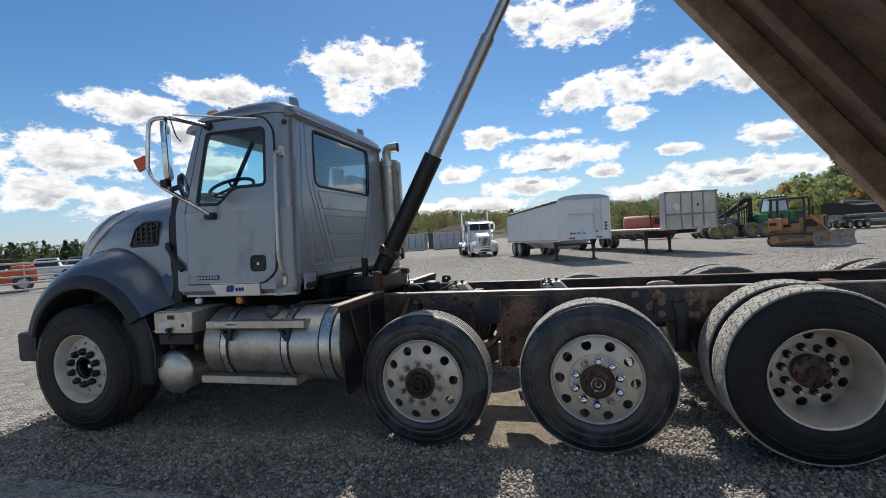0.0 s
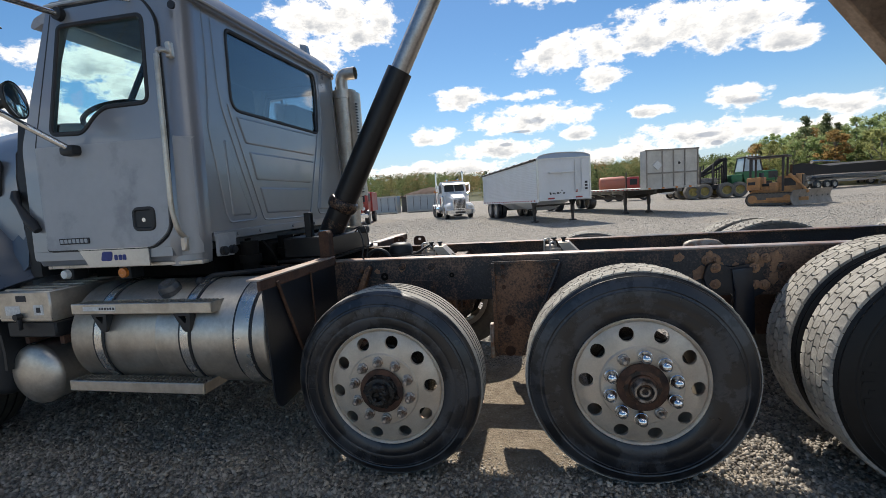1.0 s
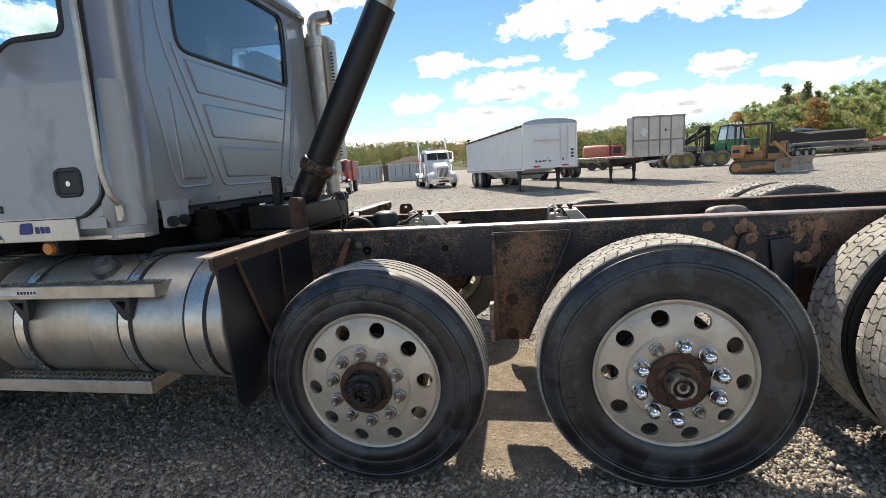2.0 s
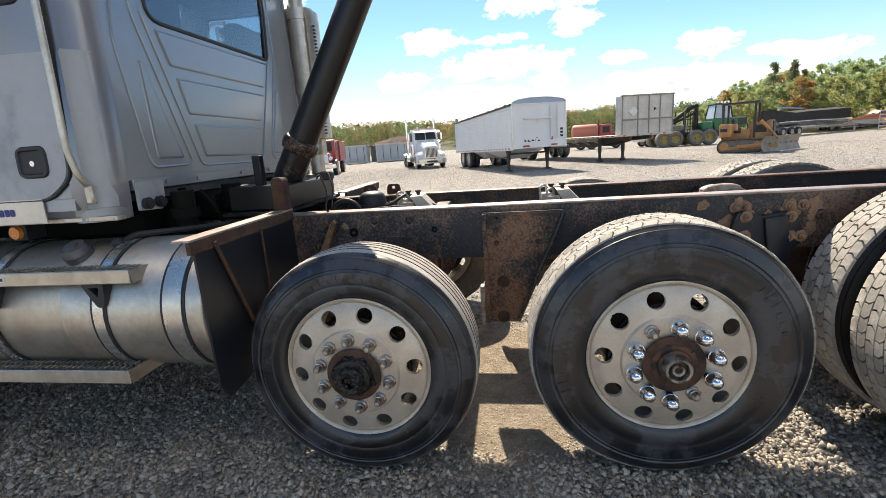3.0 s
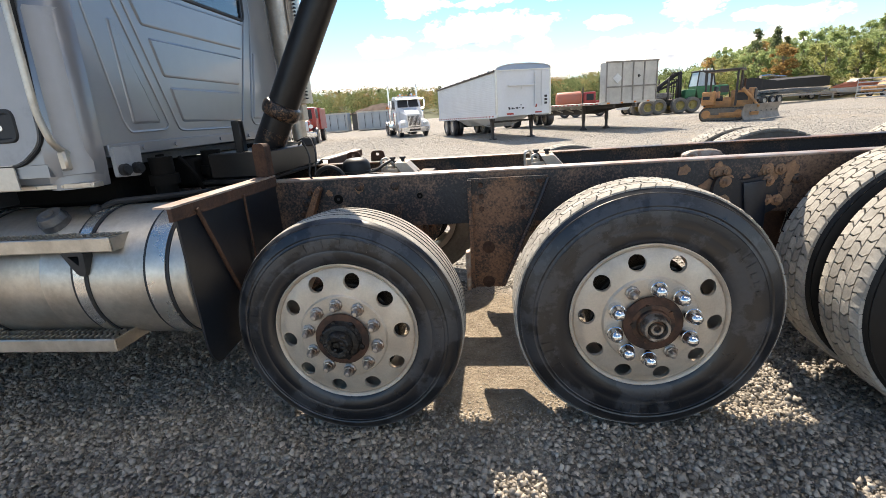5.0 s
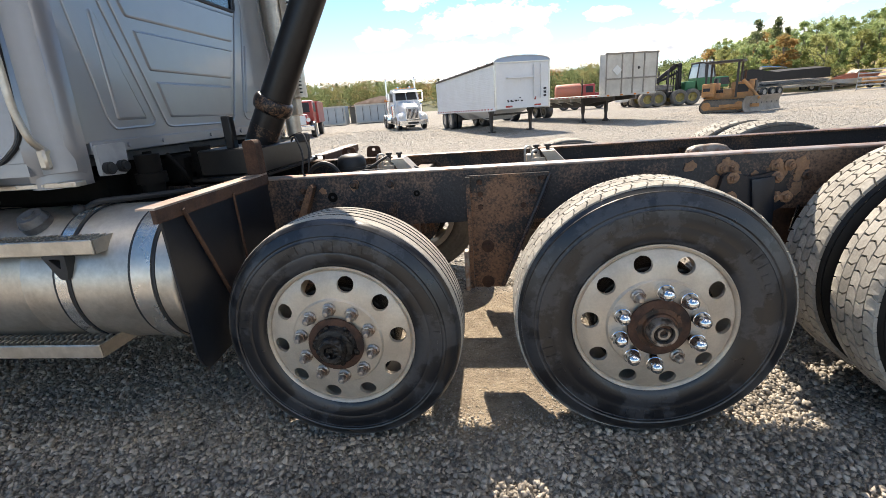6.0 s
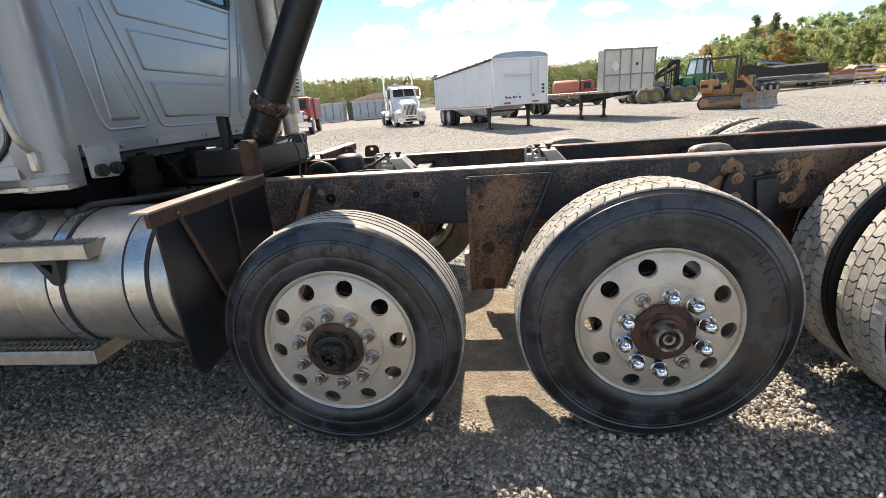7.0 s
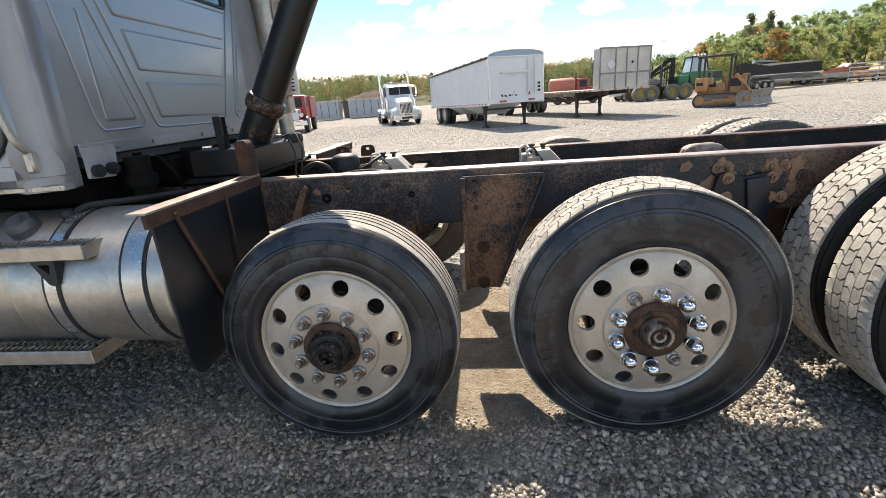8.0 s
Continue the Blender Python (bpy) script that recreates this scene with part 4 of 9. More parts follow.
# ---------------------------------------------------------------- the dump truck
truck = thing("dump_truck", "grey heavy dump truck with its rusty body tipped up on gravel", "truck")

YW = {2: -1.170, 3: -1.120, 4: -1.15, 5: -1.15}
FAR = Matrix.Rotation(math.pi, 4, "Z")


def truck_wheels():
    nut_dull, nut_chrome, nut_drive, nut_dark = (LUG_RUST, 0.05, False), (CHROME, 0.066, True), (GREASE, 0.050, False), (GREASE, 0.046, True)
    for side in (0, 1):
        def at(x, y, z, turn=0.0):
            return (FAR if side else Matrix()) @ pose(-x if side else x, y, z, 0, 0, turn)
        wheel(truck, at(-4.29, -1.29, 0.56), 0.565, 0.36, "rib", 0.055, 0.016, STEEL_WHEEL, "steer", nut_dark, "pale painted steer wheel with a wide tyre")
        wheel(truck, at(-1.141, YW[2], 0.493), 0.495, 0.26, "rib", -0.040, 0.033, ALU, "greasy", nut_dull, "aluminium wheel with a ribbed tyre and greasy black hub", turn=13.5, dusty=bool(side))
        wheel(truck, at(0.086, YW[3], 0.520), 0.526, 0.275, "block", -0.040, 0.033, ALU, "rusty", nut_chrome, "aluminium wheel with chrome nuts and a rusty hub", missing=(3, 8), turn=-14, dusty=bool(side))
        for x in (1.380, 2.70):
            wheel(truck, at(x, YW[4], 0.560), 0.545, 0.275, "lug", 0.235, 0.034, ALU, "drive", nut_drive, "outer dual wheel with a deep dished rim and lug tyre", turn=6, dusty=bool(side))
            wheel(truck, at(x, YW[4] + 0.335, 0.560), 0.545, 0.275, "lug", 0.235, 0.034, ALU, "drive", nut_drive, "inner dual wheel with a lug tyre", turn=11, dusty=bool(side))
    for x, z in ((-4.29, 0.52), (-1.141, 0.49), (0.086, 0.52), (1.380, 0.56), (2.70, 0.56)):
        bm = bmesh.new()
        rod(bm, (x, -0.95, z), (x, 0.95, z), 0.055, seg=20)
        if x > 1:
            bmesh.ops.create_uvsphere(bm, u_segments=20, v_segments=12, radius=0.2, matrix=Matrix.Translation((x, 0, z)))
        for s in (-1, 1):
            rod(bm, (x, s * 0.72, z), (x, s * 0.86, z), 0.19, 0.19, 24)
            box(bm, x - 0.07, x + 0.07, s * 0.52 - 0.06, s * 0.52 + 0.06, z - 0.08, z + 0.10, 0.01)
        part("axle", bm, FRAME_RUSTY, truck)


truck_wheels()


def rusted_nut(x, y, z, s):
    """A hex nut on a stud over a lumpy rusted washer, facing out of the rail."""
    bm = bmesh.new()
    rnd = random.Random(int(x * 991) + int(z * 577))
    rings = []
    for q, h in ((0.029, 0.0), (0.027, 0.005), (0.020, 0.007)):
        rings.append([(x + q * rnd.uniform(0.88, 1.10) * math.cos(k * math.tau / 14), y + s * h, z + q * rnd.uniform(0.88, 1.10) * math.sin(k * math.tau / 14)) for k in range(14)])
    loft(bm, rings)
    rod(bm, (x, y + s * 0.006, z), (x, y + s * 0.020, z), 0.018, 0.0165, 6)
    rod(bm, (x, y + s * 0.020, z), (x, y + s * 0.030, z), 0.009, 0.008, 10)
    return bm


RAIL_BOLT = mat("grimy_bolt", (0.035, 0.032, 0.033), 0.5, 0.2, (0.14, 0.075, 0.045), 0.9, 30, 90, 0.3, 0.003, contrast=(0.45, 0.6))


def frame_rails():
    for s in (-1, 1):
        bm = bmesh.new()
        y0, y1 = s * 0.432, s * 0.424
        box(bm, -4.9, 3.55, min(y0, y1), max(y0, y1), 0.775, 1.037)
        yf = (s * 0.432, s * 0.372)
        box(bm, -4.9, 3.55, min(yf), max(yf), 0.767, 0.777)
        rail = part("frame_rail", bm, FRAME_BLACK, truck, "black painted steel frame rail with rust patches", smooth=0)
        bm = bmesh.new()
        yf = (s * 0.436, s * 0.343)
        box(bm, -1.78, 3.55, min(yf), max(yf), 1.0372, 1.049, 0.004, 2)
        part("top_flange", bm, EDGE if s < 0 else FRAME_RUSTY, rail, "worn bare steel top edge" if s < 0 else "rusty top edge")
        # bolts along the web
        bm = bmesh.new()
        for x, z in ((-1.757, 0.972), (-1.806, 0.918), (-1.805, 0.849), (-1.759, 0.826), (-1.514, 0.979), (-1.546, 0.920), (-1.573, 0.859), (-1.235, 0.994), (-1.039, 0.990), (-1.045, 0.850), (0.971, 0.925), (1.20, 0.95), (1.90, 0.93), (2.40, 0.93)):
            rings = revolve(bm, [(0.0, -0.024), (0.011, -0.024), (0.013, -0.020), (0.013, -0.011), (0.024, -0.008), (0.026, 0.0)], 10)
            bmesh.ops.transform(bm, matrix=Matrix.Translation((x, s * 0.432, z)) @ Matrix.Diagonal((1, -s, 1, 1)), verts=[v for r in rings for v in r])
        parts("bolt", bm, RAIL_BOLT, rail)
        # drilled holes with a pressed rim; near-black rings stand for their dark insides
        bm = bmesh.new()
        for x, z, r in ((-1.362, 0.931, 0.024), (-0.907, 0.930, 0.015)):
            rings = revolve(bm, [(r * 0.35, -0.001), (r * 0.4, -0.004), (r, -0.004), (r * 1.12, -0.0005)], 18)
            bmesh.ops.transform(bm, matrix=Matrix.Translation((x, s * 0.432, z)) @ Matrix.Diagonal((1, -s, 1, 1)), verts=[v for q in rings for v in q])
        parts("hole_rim", bm, SHADE_BLACK, rail)
        # flaking patches, and the nuts that rust in some of them
        for x, z, r in ((0.440, 0.995, 0.031), (0.611, 1.000, 0.030), (0.557, 0.903, 0.046), (0.618, 0.945, 0.036), (0.655, 0.935, 0.030), (0.737, 0.940, 0.020), (0.828, 0.986, 0.030), (0.812, 0.957, 0.028), (0.862, 0.952, 0.028),
                        (0.943, 0.982, 0.036), (0.935, 0.945, 0.028), (0.926, 0.915, 0.020), (0.931, 0.864, 0.033), (-1.408, 0.967, 0.020), (-1.235, 0.990, 0.030), (-1.039, 0.990, 0.028)):
            bm = bmesh.new()
            rnd = random.Random(int(x * 1000))
            ph = rnd.uniform(0, 6)
            rim = [r * (0.86 + 0.15 * math.sin(2 * k * math.tau / 26 + ph) + 0.10 * math.sin(5 * k * math.tau / 26 + 2 * ph) + rnd.uniform(-0.10, 0.10)) for k in range(26)]
            pts = [(x + q * math.cos(k * math.tau / 26), z + q * math.sin(k * math.tau / 26)) for k, q in enumerate(rim)]
            slab(bm, pts, (), lambda a, b: (a, s * 0.4328, b), (0, s * (0.0012 + 0.0008 * (int(x * 1000) % 7)), 0))
            part("rust_patch", bm, SCALE, rail, smooth=0)
        for x, z in ((0.588, 0.977), (0.635, 0.977), (0.831, 0.974), (0.889, 0.977)):
            part("rusted_nut", rusted_nut(x, s * 0.436, z, s), SCALE, rail, smooth=25)
    for x in (-3.6, -2.6, -0.95, 0.75, 2.05, 3.3):
        bm = bmesh.new()
        box(bm, x - 0.05, x + 0.05, -0.42, 0.42, 0.82, 0.99, 0.008)
        part("crossmember", bm, FRAME_RUSTY, truck)
    # rear suspension beams and hangers
    for s in (-1, 1):
        bm = bmesh.new()
        box(bm, 1.15, 2.95, s * 0.56 - 0.05, s * 0.56 + 0.05, 0.44, 0.62, 0.03, 2)
        slab(bm, [(1.85, 0.80), (2.25, 0.80), (2.15, 0.5), (1.95, 0.5)], (), lambda a, b: (a, s * 0.46, b), (0, s * 0.16, 0))
        part("walking_beam", bm, FRAME_BLACK, truck)
        # black hanger ahead of the drive axle
        bm = bmesh.new()
        slab(bm, rounded([(0.578, 0.940), (0.590, 0.957), (0.640, 0.958), (0.696, 0.934), (0.784, 0.950), (0.837, 0.955), (0.852, 0.915), (0.890, 0.822), (0.858, 0.785), (0.815, 0.762), (0.822, 0.55), (0.70, 0.55), (0.712, 0.780), (0.640, 0.812), (0.585, 0.815), (0.562, 0.872)], 0.016), (), lambda a, b: (a, s * 0.445, b), (0, s * 0.030, 0))
        hg = part("spring_hanger", bm, HANGER, truck, "black cast hanger bolted to the rail")
        bm = bmesh.new()
        loft(bm, [[(a, s * y, z) for a, z in ((0.700, 0.925), (0.800, 0.935), (0.812, 0.80), (0.818, 0.552), (0.706, 0.552), (0.716, 0.80))] for y in (0.475, 0.492)] + [[(a, s * 0.498, z) for a, z in ((0.712, 0.905), (0.790, 0.915), (0.802, 0.80), (0.808, 0.56), (0.716, 0.56), (0.726, 0.80))]])
        part("hanger_web", bm, HANGER, hg)
        for x, z in ((0.621, 0.934), (0.619, 0.842), (0.818, 0.930), (0.819, 0.836), (0.867, 0.834)):
            part("hanger_bolt", rusted_nut(x, s * 0.476, z, s), SCALE, hg, smooth=25)
        bm = bmesh.new()
        slab(bm, [(0.80, 0.775), (1.20, 0.775), (1.12, 0.52), (0.88, 0.52)], (), lambda a, b: (a, s * 0.36, b), (0, s * 0.012, 0))
        part("gusset", bm, RUST, truck, "rust-brown gusset plate", smooth=0)
        bm = bmesh.new()
        rod(bm, (0.945, s * 0.45, 0.785), (0.925, s * 0.45, 0.655), 0.007, seg=8)
        part("height_link", bm, BRIGHT, truck, "thin bright link rod")
        # rusty drop plate with a folded rim
        bm = bmesh.new()
        slab(bm, [(-0.630, 1.008), (-0.228, 1.008), (-0.250, 0.950), (-0.476, 0.404), (-0.635, 0.406)], (), lambda a, b: (a, s * 0.446, b), (0, s * 0.012, 0))
        box(bm, -0.645, -0.625, min(s * 0.43, s * 0.49), max(s * 0.43, s * 0.49), 0.41, 1.005)
        box(bm, -0.64, -0.235, min(s * 0.458, s * 0.475), max(s * 0.458, s * 0.475), 0.995, 1.012)
        plate = part("hanger_plate", bm, FRAME_RUSTY, truck, "rusted steel hanger plate bolted to the rail", smooth=0)
        bm = bmesh.new()
        for x, z in ((-0.577, 0.975), (-0.576, 0.915), (-0.576, 0.848), (-0.312, 0.917), (-0.271, 0.985), (-0.360, 0.848), (-0.547, 0.635), (-0.553, 0.436)):
            rod(bm, (x, s * 0.456, z), (x, s * 0.474, z), 0.015, 0.013, 6)
        for x, z in ((-0.547, 0.635), (-0.553, 0.436)):
            rod(bm, (x, s * 0.45, z), (x, s * 0.466, z), 0.036, 0.032, 16)
        parts("bolt", bm, RUST, plate)
        bm = bmesh.new()
        pipe(bm, [(-0.228, s * 0.466, 1.000), (-0.262, s * 0.472, 0.910), (-0.474, s * 0.472, 0.415)], 0.012, 8)
        part("stiffener", bm, FRAME_BLACK, plate)
        bm = bmesh.new()
        box(bm, -0.672, -0.648, min(s * 0.44, s * 0.50), max(s * 0.44, s * 0.50), 0.40, 0.62, 0.004)
        part("side_bracket", bm, CASTING, plate, "pale stained metal bracket")
        # lift axle arms and air bags
        for xa in (-1.14, 0.06):
            bm = bmesh.new()
            box(bm, xa - 0.38, xa + 0.10, s * 0.62 - 0.04, s * 0.62 + 0.04, 0.42, 0.54, 0.012)
            box(bm, xa - 0.42, xa + 0.02, s * 0.55 - 0.045, s * 0.55 + 0.045, 0.50, 0.58, 0.012)
            part("lift_arm", bm, FRAME_RUSTY, truck)
            bm = bmesh.new()
            prof = [(0.0, 0.0), (0.10, 0.0), (0.115, 0.03), (0.12, 0.07), (0.105, 0.10), (0.12, 0.13), (0.118, 0.18), (0.10, 0.21), (0.0, 0.21)]
            revolve(bm, prof, 24)
            bmesh.ops.transform(bm, matrix=Matrix.Translation((xa - 0.02, s * 0.56, 0.56)) @ Matrix.Rotation(math.pi / 2, 4, "X"), verts=bm.verts)
            part("air_bag", bm, DARK_TRIM, truck)
    # narrow upright brackets ahead of the first lift axle
    bm = bmesh.new()
    slab(bm, [(-1.468, 1.000), (-1.452, 1.012), (-1.440, 0.995), (-1.505, 0.840), (-1.548, 0.840)], (), lambda a, b: (a, -0.44, b), (0, -0.05, 0))
    slab(bm, [(-1.172, 0.900), (-1.012, 0.894), (-1.020, 0.795), (-1.182, 0.800)], (), lambda a, b: (a, -0.434, b), (0, -0.008, 0))
    parts("frame_bracket", bm, FRAME_RUSTY, truck, smooth=0)


frame_rails()


def hoses_and_valves():
    bm = bmesh.new()
    rnd = random.Random(3)
    for k in range(2):
        y = -0.14 + 0.30 * k
        pts = [(-1.42 + rnd.uniform(-.05, .05), y, 1.0), (-1.20, y + rnd.uniform(-.05, .05), 1.03), (-1.0, y + rnd.uniform(-.05, .05), 1.0), (-0.9, y, 0.93)]
        pipe(bm, arc_pts(pts, 0.12), 0.009, 8)
    parts("air_hose", bm, DARK_TRIM, truck)
    for pts, r in (([(-1.62, -0.10, 1.0), (-1.58, -0.10, 1.06), (-1.51, -0.10, 1.082), (-1.45, -0.10, 1.055), (-1.42, -0.10, 1.0)], 0.014), ([(-1.30, 0.02, 1.01), (-1.24, 0.0, 1.03), (-1.20, 0.04, 1.06), (-1.17, 0.10, 1.075)], 0.010), ([(-1.36, -0.12, 1.0), (-1.25, -0.10, 1.02), (-1.16, -0.02, 1.0)], 0.009)):
        bm = bmesh.new()
        pipe(bm, arc_pts(pts, 0.05), r, 10)
        part("air_hose", bm, DARK_TRIM, truck)
    bm = bmesh.new()
    revolve(bm, [(0.0, 0.125), (0.035, 0.124), (0.060, 0.118), (0.078, 0.105), (0.088, 0.085), (0.091, 0.06), (0.091, 0.045), (0.096, 0.042), (0.096, 0.030), (0.090, 0.026), (0.086, -0.03), (0.0, -0.03)], 32)
    bmesh.ops.transform(bm, matrix=Matrix.Translation((-1.39, 0.06, 0.985)) @ Matrix.Rotation(math.pi / 2, 4, "X"), verts=bm.verts)
    part("brake_chamber", bm, DARK_TRIM, truck, "round black air canister between the rails")
    for x, y in ((-0.20, 0.06), (-1.12, 0.12)):
        bm = bmesh.new()
        loft(bm, [[(x - 0.02, y - 0.055, 1.060), (x + 0.055, y - 0.055, 1.062), (x + 0.125, y - 0.06, 0.985), (x + 0.03, y - 0.06, 0.98)], [(x - 0.02, y + 0.06, 1.064), (x + 0.060, y + 0.06, 1.066), (x + 0.130, y + 0.06, 0.99), (x + 0.03, y + 0.06, 0.98)]])
        vb = part("air_valve", bm, ALU, truck, "bare metal air valve block with hose fittings")
        bm = bmesh.new()
        box(bm, x - 0.105, x - 0.03, y - 0.03, y + 0.05, 0.99, 1.042, 0.006)
        box(bm, x - 0.08, x + 0.0, y - 0.06, y - 0.035, 0.985, 1.025, 0.004)
        part("valve_body", bm, ALU, vb)
        for dx, dy, top in ((-0.115, -0.01, 1.085), (-0.075, -0.045, 1.065)):
            bm = bmesh.new()
            pipe(bm, arc_pts([(x + dx, y + dy, 0.97), (x + dx, y + dy, top), (x + dx + 0.035, y + dy + 0.02, top + 0.004), (x + dx + 0.05, y + dy + 0.05, 1.0)], 0.02), 0.0075, 8)
            part("valve_hose", bm, GALV, vb)
        for dx in (-0.045, 0.022):
            bm = bmesh.new()
            rod(bm, (x + dx, y + 0.02, 1.04), (x + dx, y + 0.02, 1.082), 0.013, seg=6)
            rod(bm, (x + dx, y + 0.02, 1.082), (x + dx, y + 0.02, 1.094), 0.020, seg=10)
            part("valve_cap", bm, DARK_TRIM, vb)
    # stained casting over the drive axle
    bm = bmesh.new()
    pipe(bm, arc_pts([(0.58, 0.03, 0.96), (0.63, 0.03, 1.012), (0.78, 0.04, 1.016), (0.87, 0.05, 0.965)], 0.06), [0.02] * 2 + [0.030] * 10 + [0.022] * 2, 14)
    part("torque_rod_casting", bm, CASTING, truck, "pale rust-stained casting between the rails")
    bm = bmesh.new()
    pipe(bm, arc_pts([(0.57, -0.06, 0.98), (0.60, -0.06, 1.03), (0.64, -0.05, 1.03), (0.66, -0.05, 0.97)], 0.02), 0.012, 8)
    part("hose_fitting", bm, CASTING, truck)
    # upright lugs on the far rail
    for x in (-1.52, -1.34):
        bm = bmesh.new()
        slab(bm, rounded([(x - 0.055, 1.04), (x + 0.055, 1.04), (x + 0.045, 1.12), (x - 0.045, 1.12)], 0.025), (rounded([(x - .012, 1.085), (x + .012, 1.085), (x + .012, 1.105), (x - .012, 1.105)], .01),), lambda a, b: (a, 0.44, b), (0, 0.012, 0))
        part("lug_plate", bm, RUST, truck, smooth=0)


hoses_and_valves()


def hoist():
    bm = bmesh.new()
    box(bm, -2.10, -1.735, -0.40, 0.30, 1.075, 1.215, 0.008)
    box(bm, -2.25, -1.745, -0.34, 0.34, 1.051, 1.072, 0.004)
    box(bm, -2.12, -1.76, -0.46, 0.46, 1.051, 1.074, 0.004)
    base = part("hoist_cradle", bm, CYL_BLACK, truck, "black steel cradle under the hoist cylinder")
    bm = bmesh.new()
    slab(bm, rounded([(-1.776, 1.06), (-1.708, 1.06), (-1.708, 1.242), (-1.718, 1.258), (-1.765, 1.258), (-1.776, 1.242)], 0.008), (), lambda a, b: (a, -0.43, b), (0, -0.07, 0))
    part("corner_bracket", bm, RUST, base, "rust-brown corner bracket")
    bm = bmesh.new()
    box(bm, -1.95, -1.90, -0.36, -0.31, 1.21, 1.385, 0.006)
    part("guide_post", bm, CYL_BLACK, base)
    bm = bmesh.new()
    pipe(bm, arc_pts([(-1.60, -0.30, 1.23), (-1.55, -0.36, 1.26), (-1.50, -0.40, 1.16), (-1.52, -0.42, 1.05), (-1.45, -0.38, 1.03)], 0.05), 0.005, 6)
    pipe(bm, arc_pts([(-1.62, -0.27, 1.25), (-1.52, -0.32, 1.28), (-1.46, -0.41, 1.18), (-1.48, -0.42, 1.07)], 0.05), 0.004, 6)
    box(bm, -1.57, -1.50, -0.33, -0.27, 1.22, 1.27, 0.01)
    part("wiring", bm, DARK_TRIM, base)
    a, b = Vector((-1.855, -0.15, 1.22)), Vector((0.40, -0.15, 5.19))
    d = (b - a).normalized()

    def at(z):
        return a + d * ((z - a.z) / d.z)
    bm = bmesh.new()
    rod(bm, at(1.18), at(2.31), 0.087, seg=36)
    cyl = part("hoist_cylinder", bm, CYL_BLACK, truck, "black telescopic hoist cylinder leaning rearward")
    bm = bmesh.new()
    pipe(bm, [at(z) for z in (1.388, 1.392, 1.400, 1.412, 1.428, 1.446, 1.456, 1.461, 1.463)], [0.086, 0.098, 0.104, 0.1075, 0.109, 0.1075, 0.103, 0.096, 0.086], 40)
    part("trunnion_ring", bm, WORN_BLACK, cyl, "rounded black collar worn to rust")
    bm = bmesh.new()
    rod(bm, at(1.262), at(1.318), 0.0878, seg=36)
    part("rust_band", bm, WORN_BLACK, cyl, "band of rust specks on the tube")
    bm = bmesh.new()
    p = at(1.235)
    box(bm, p.x - 0.05, p.x + 0.015, -0.242, -0.236, 1.205, 1.25)
    part("blue_sticker", bm, mat("blue_sticker_paper", (0.10, 0.33, 0.55), 0.5, 0, (0.5, 0.55, 0.6), 0.6, 40, 90, 0.03, 0.002), cyl)
    bm = bmesh.new()
    rod(bm, at(2.29), at(3.30), 0.066, seg=32)
    rod(bm, at(3.27), at(3.32), 0.070, seg=32)
    part("second_stage", bm, CYL_ROD, cyl, "bare steel telescopic stage")
    bm = bmesh.new()
    rod(bm, at(3.30), at(5.19), 0.052, seg=28)
    part("third_stage", bm, CYL_ROD, cyl)


hoist()


def dump_body():
    """The tipped body in its own frame: u runs up to the front, w away from the ground."""
    U, W = Vector((-0.6018, 0, 0.7986)), Vector((0.7986, 0, 0.6018))
    m = Matrix(((U.x, 0, W.x, 2.985), (0, 1, 0, 0), (U.z, 0, W.z, 1.565), (0, 0, 0, 1)))

    def local(f):
        bm = bmesh.new()
        f(bm)
        bmesh.ops.transform(bm, matrix=m, verts=bm.verts)
        return bm
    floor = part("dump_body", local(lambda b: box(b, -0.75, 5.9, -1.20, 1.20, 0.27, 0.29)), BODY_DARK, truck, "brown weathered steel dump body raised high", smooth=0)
    for s in (-1, 1):
        y0, y1 = sorted((s * 1.08, s * 1.25))
        part("side_rail", local(lambda b: box(b, -0.75, 5.9, y0, y1, 0.0, 0.27, 0.012)), BODY, floor)
        y0, y1 = sorted((s * 0.36, s * 0.54))
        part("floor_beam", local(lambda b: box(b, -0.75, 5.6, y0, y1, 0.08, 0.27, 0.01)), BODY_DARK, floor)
        y0, y1 = sorted((s * 1.20, s * 1.23))
        part("side_wall", local(lambda b: box(b, -0.75, 5.9, y0, y1, 0.27, 1.45)), BODY, floor, smooth=0)
    part("front_wall", local(lambda b: box(b, 5.87, 5.93, -1.23, 1.23, 0.27, 1.7)), BODY, floor, smooth=0)
    part("rear_bolster", local(lambda b: box(b, -0.75, -0.45, -1.1, 1.1, -0.12, 0.1, 0.01)), BODY, floor)
    bm = bmesh.new()
    for s in (-1, 1):
        box(bm, 3.25, 3.55, s * 0.40 - 0.05, s * 0.40 + 0.05, 0.9, 1.3, 0.02)
        rod(bm, (3.42, s * 0.30, 1.2), (3.42, s * 0.55, 1.2), 0.05)
    part("body_hinge", bm, FRAME_RUSTY, truck)


dump_body()


def ys(z):
    return 1.105 - (z - 1.2) * 0.05


def cab_side(s):
    return lambda a, b: (a, -s * ys(b), b)


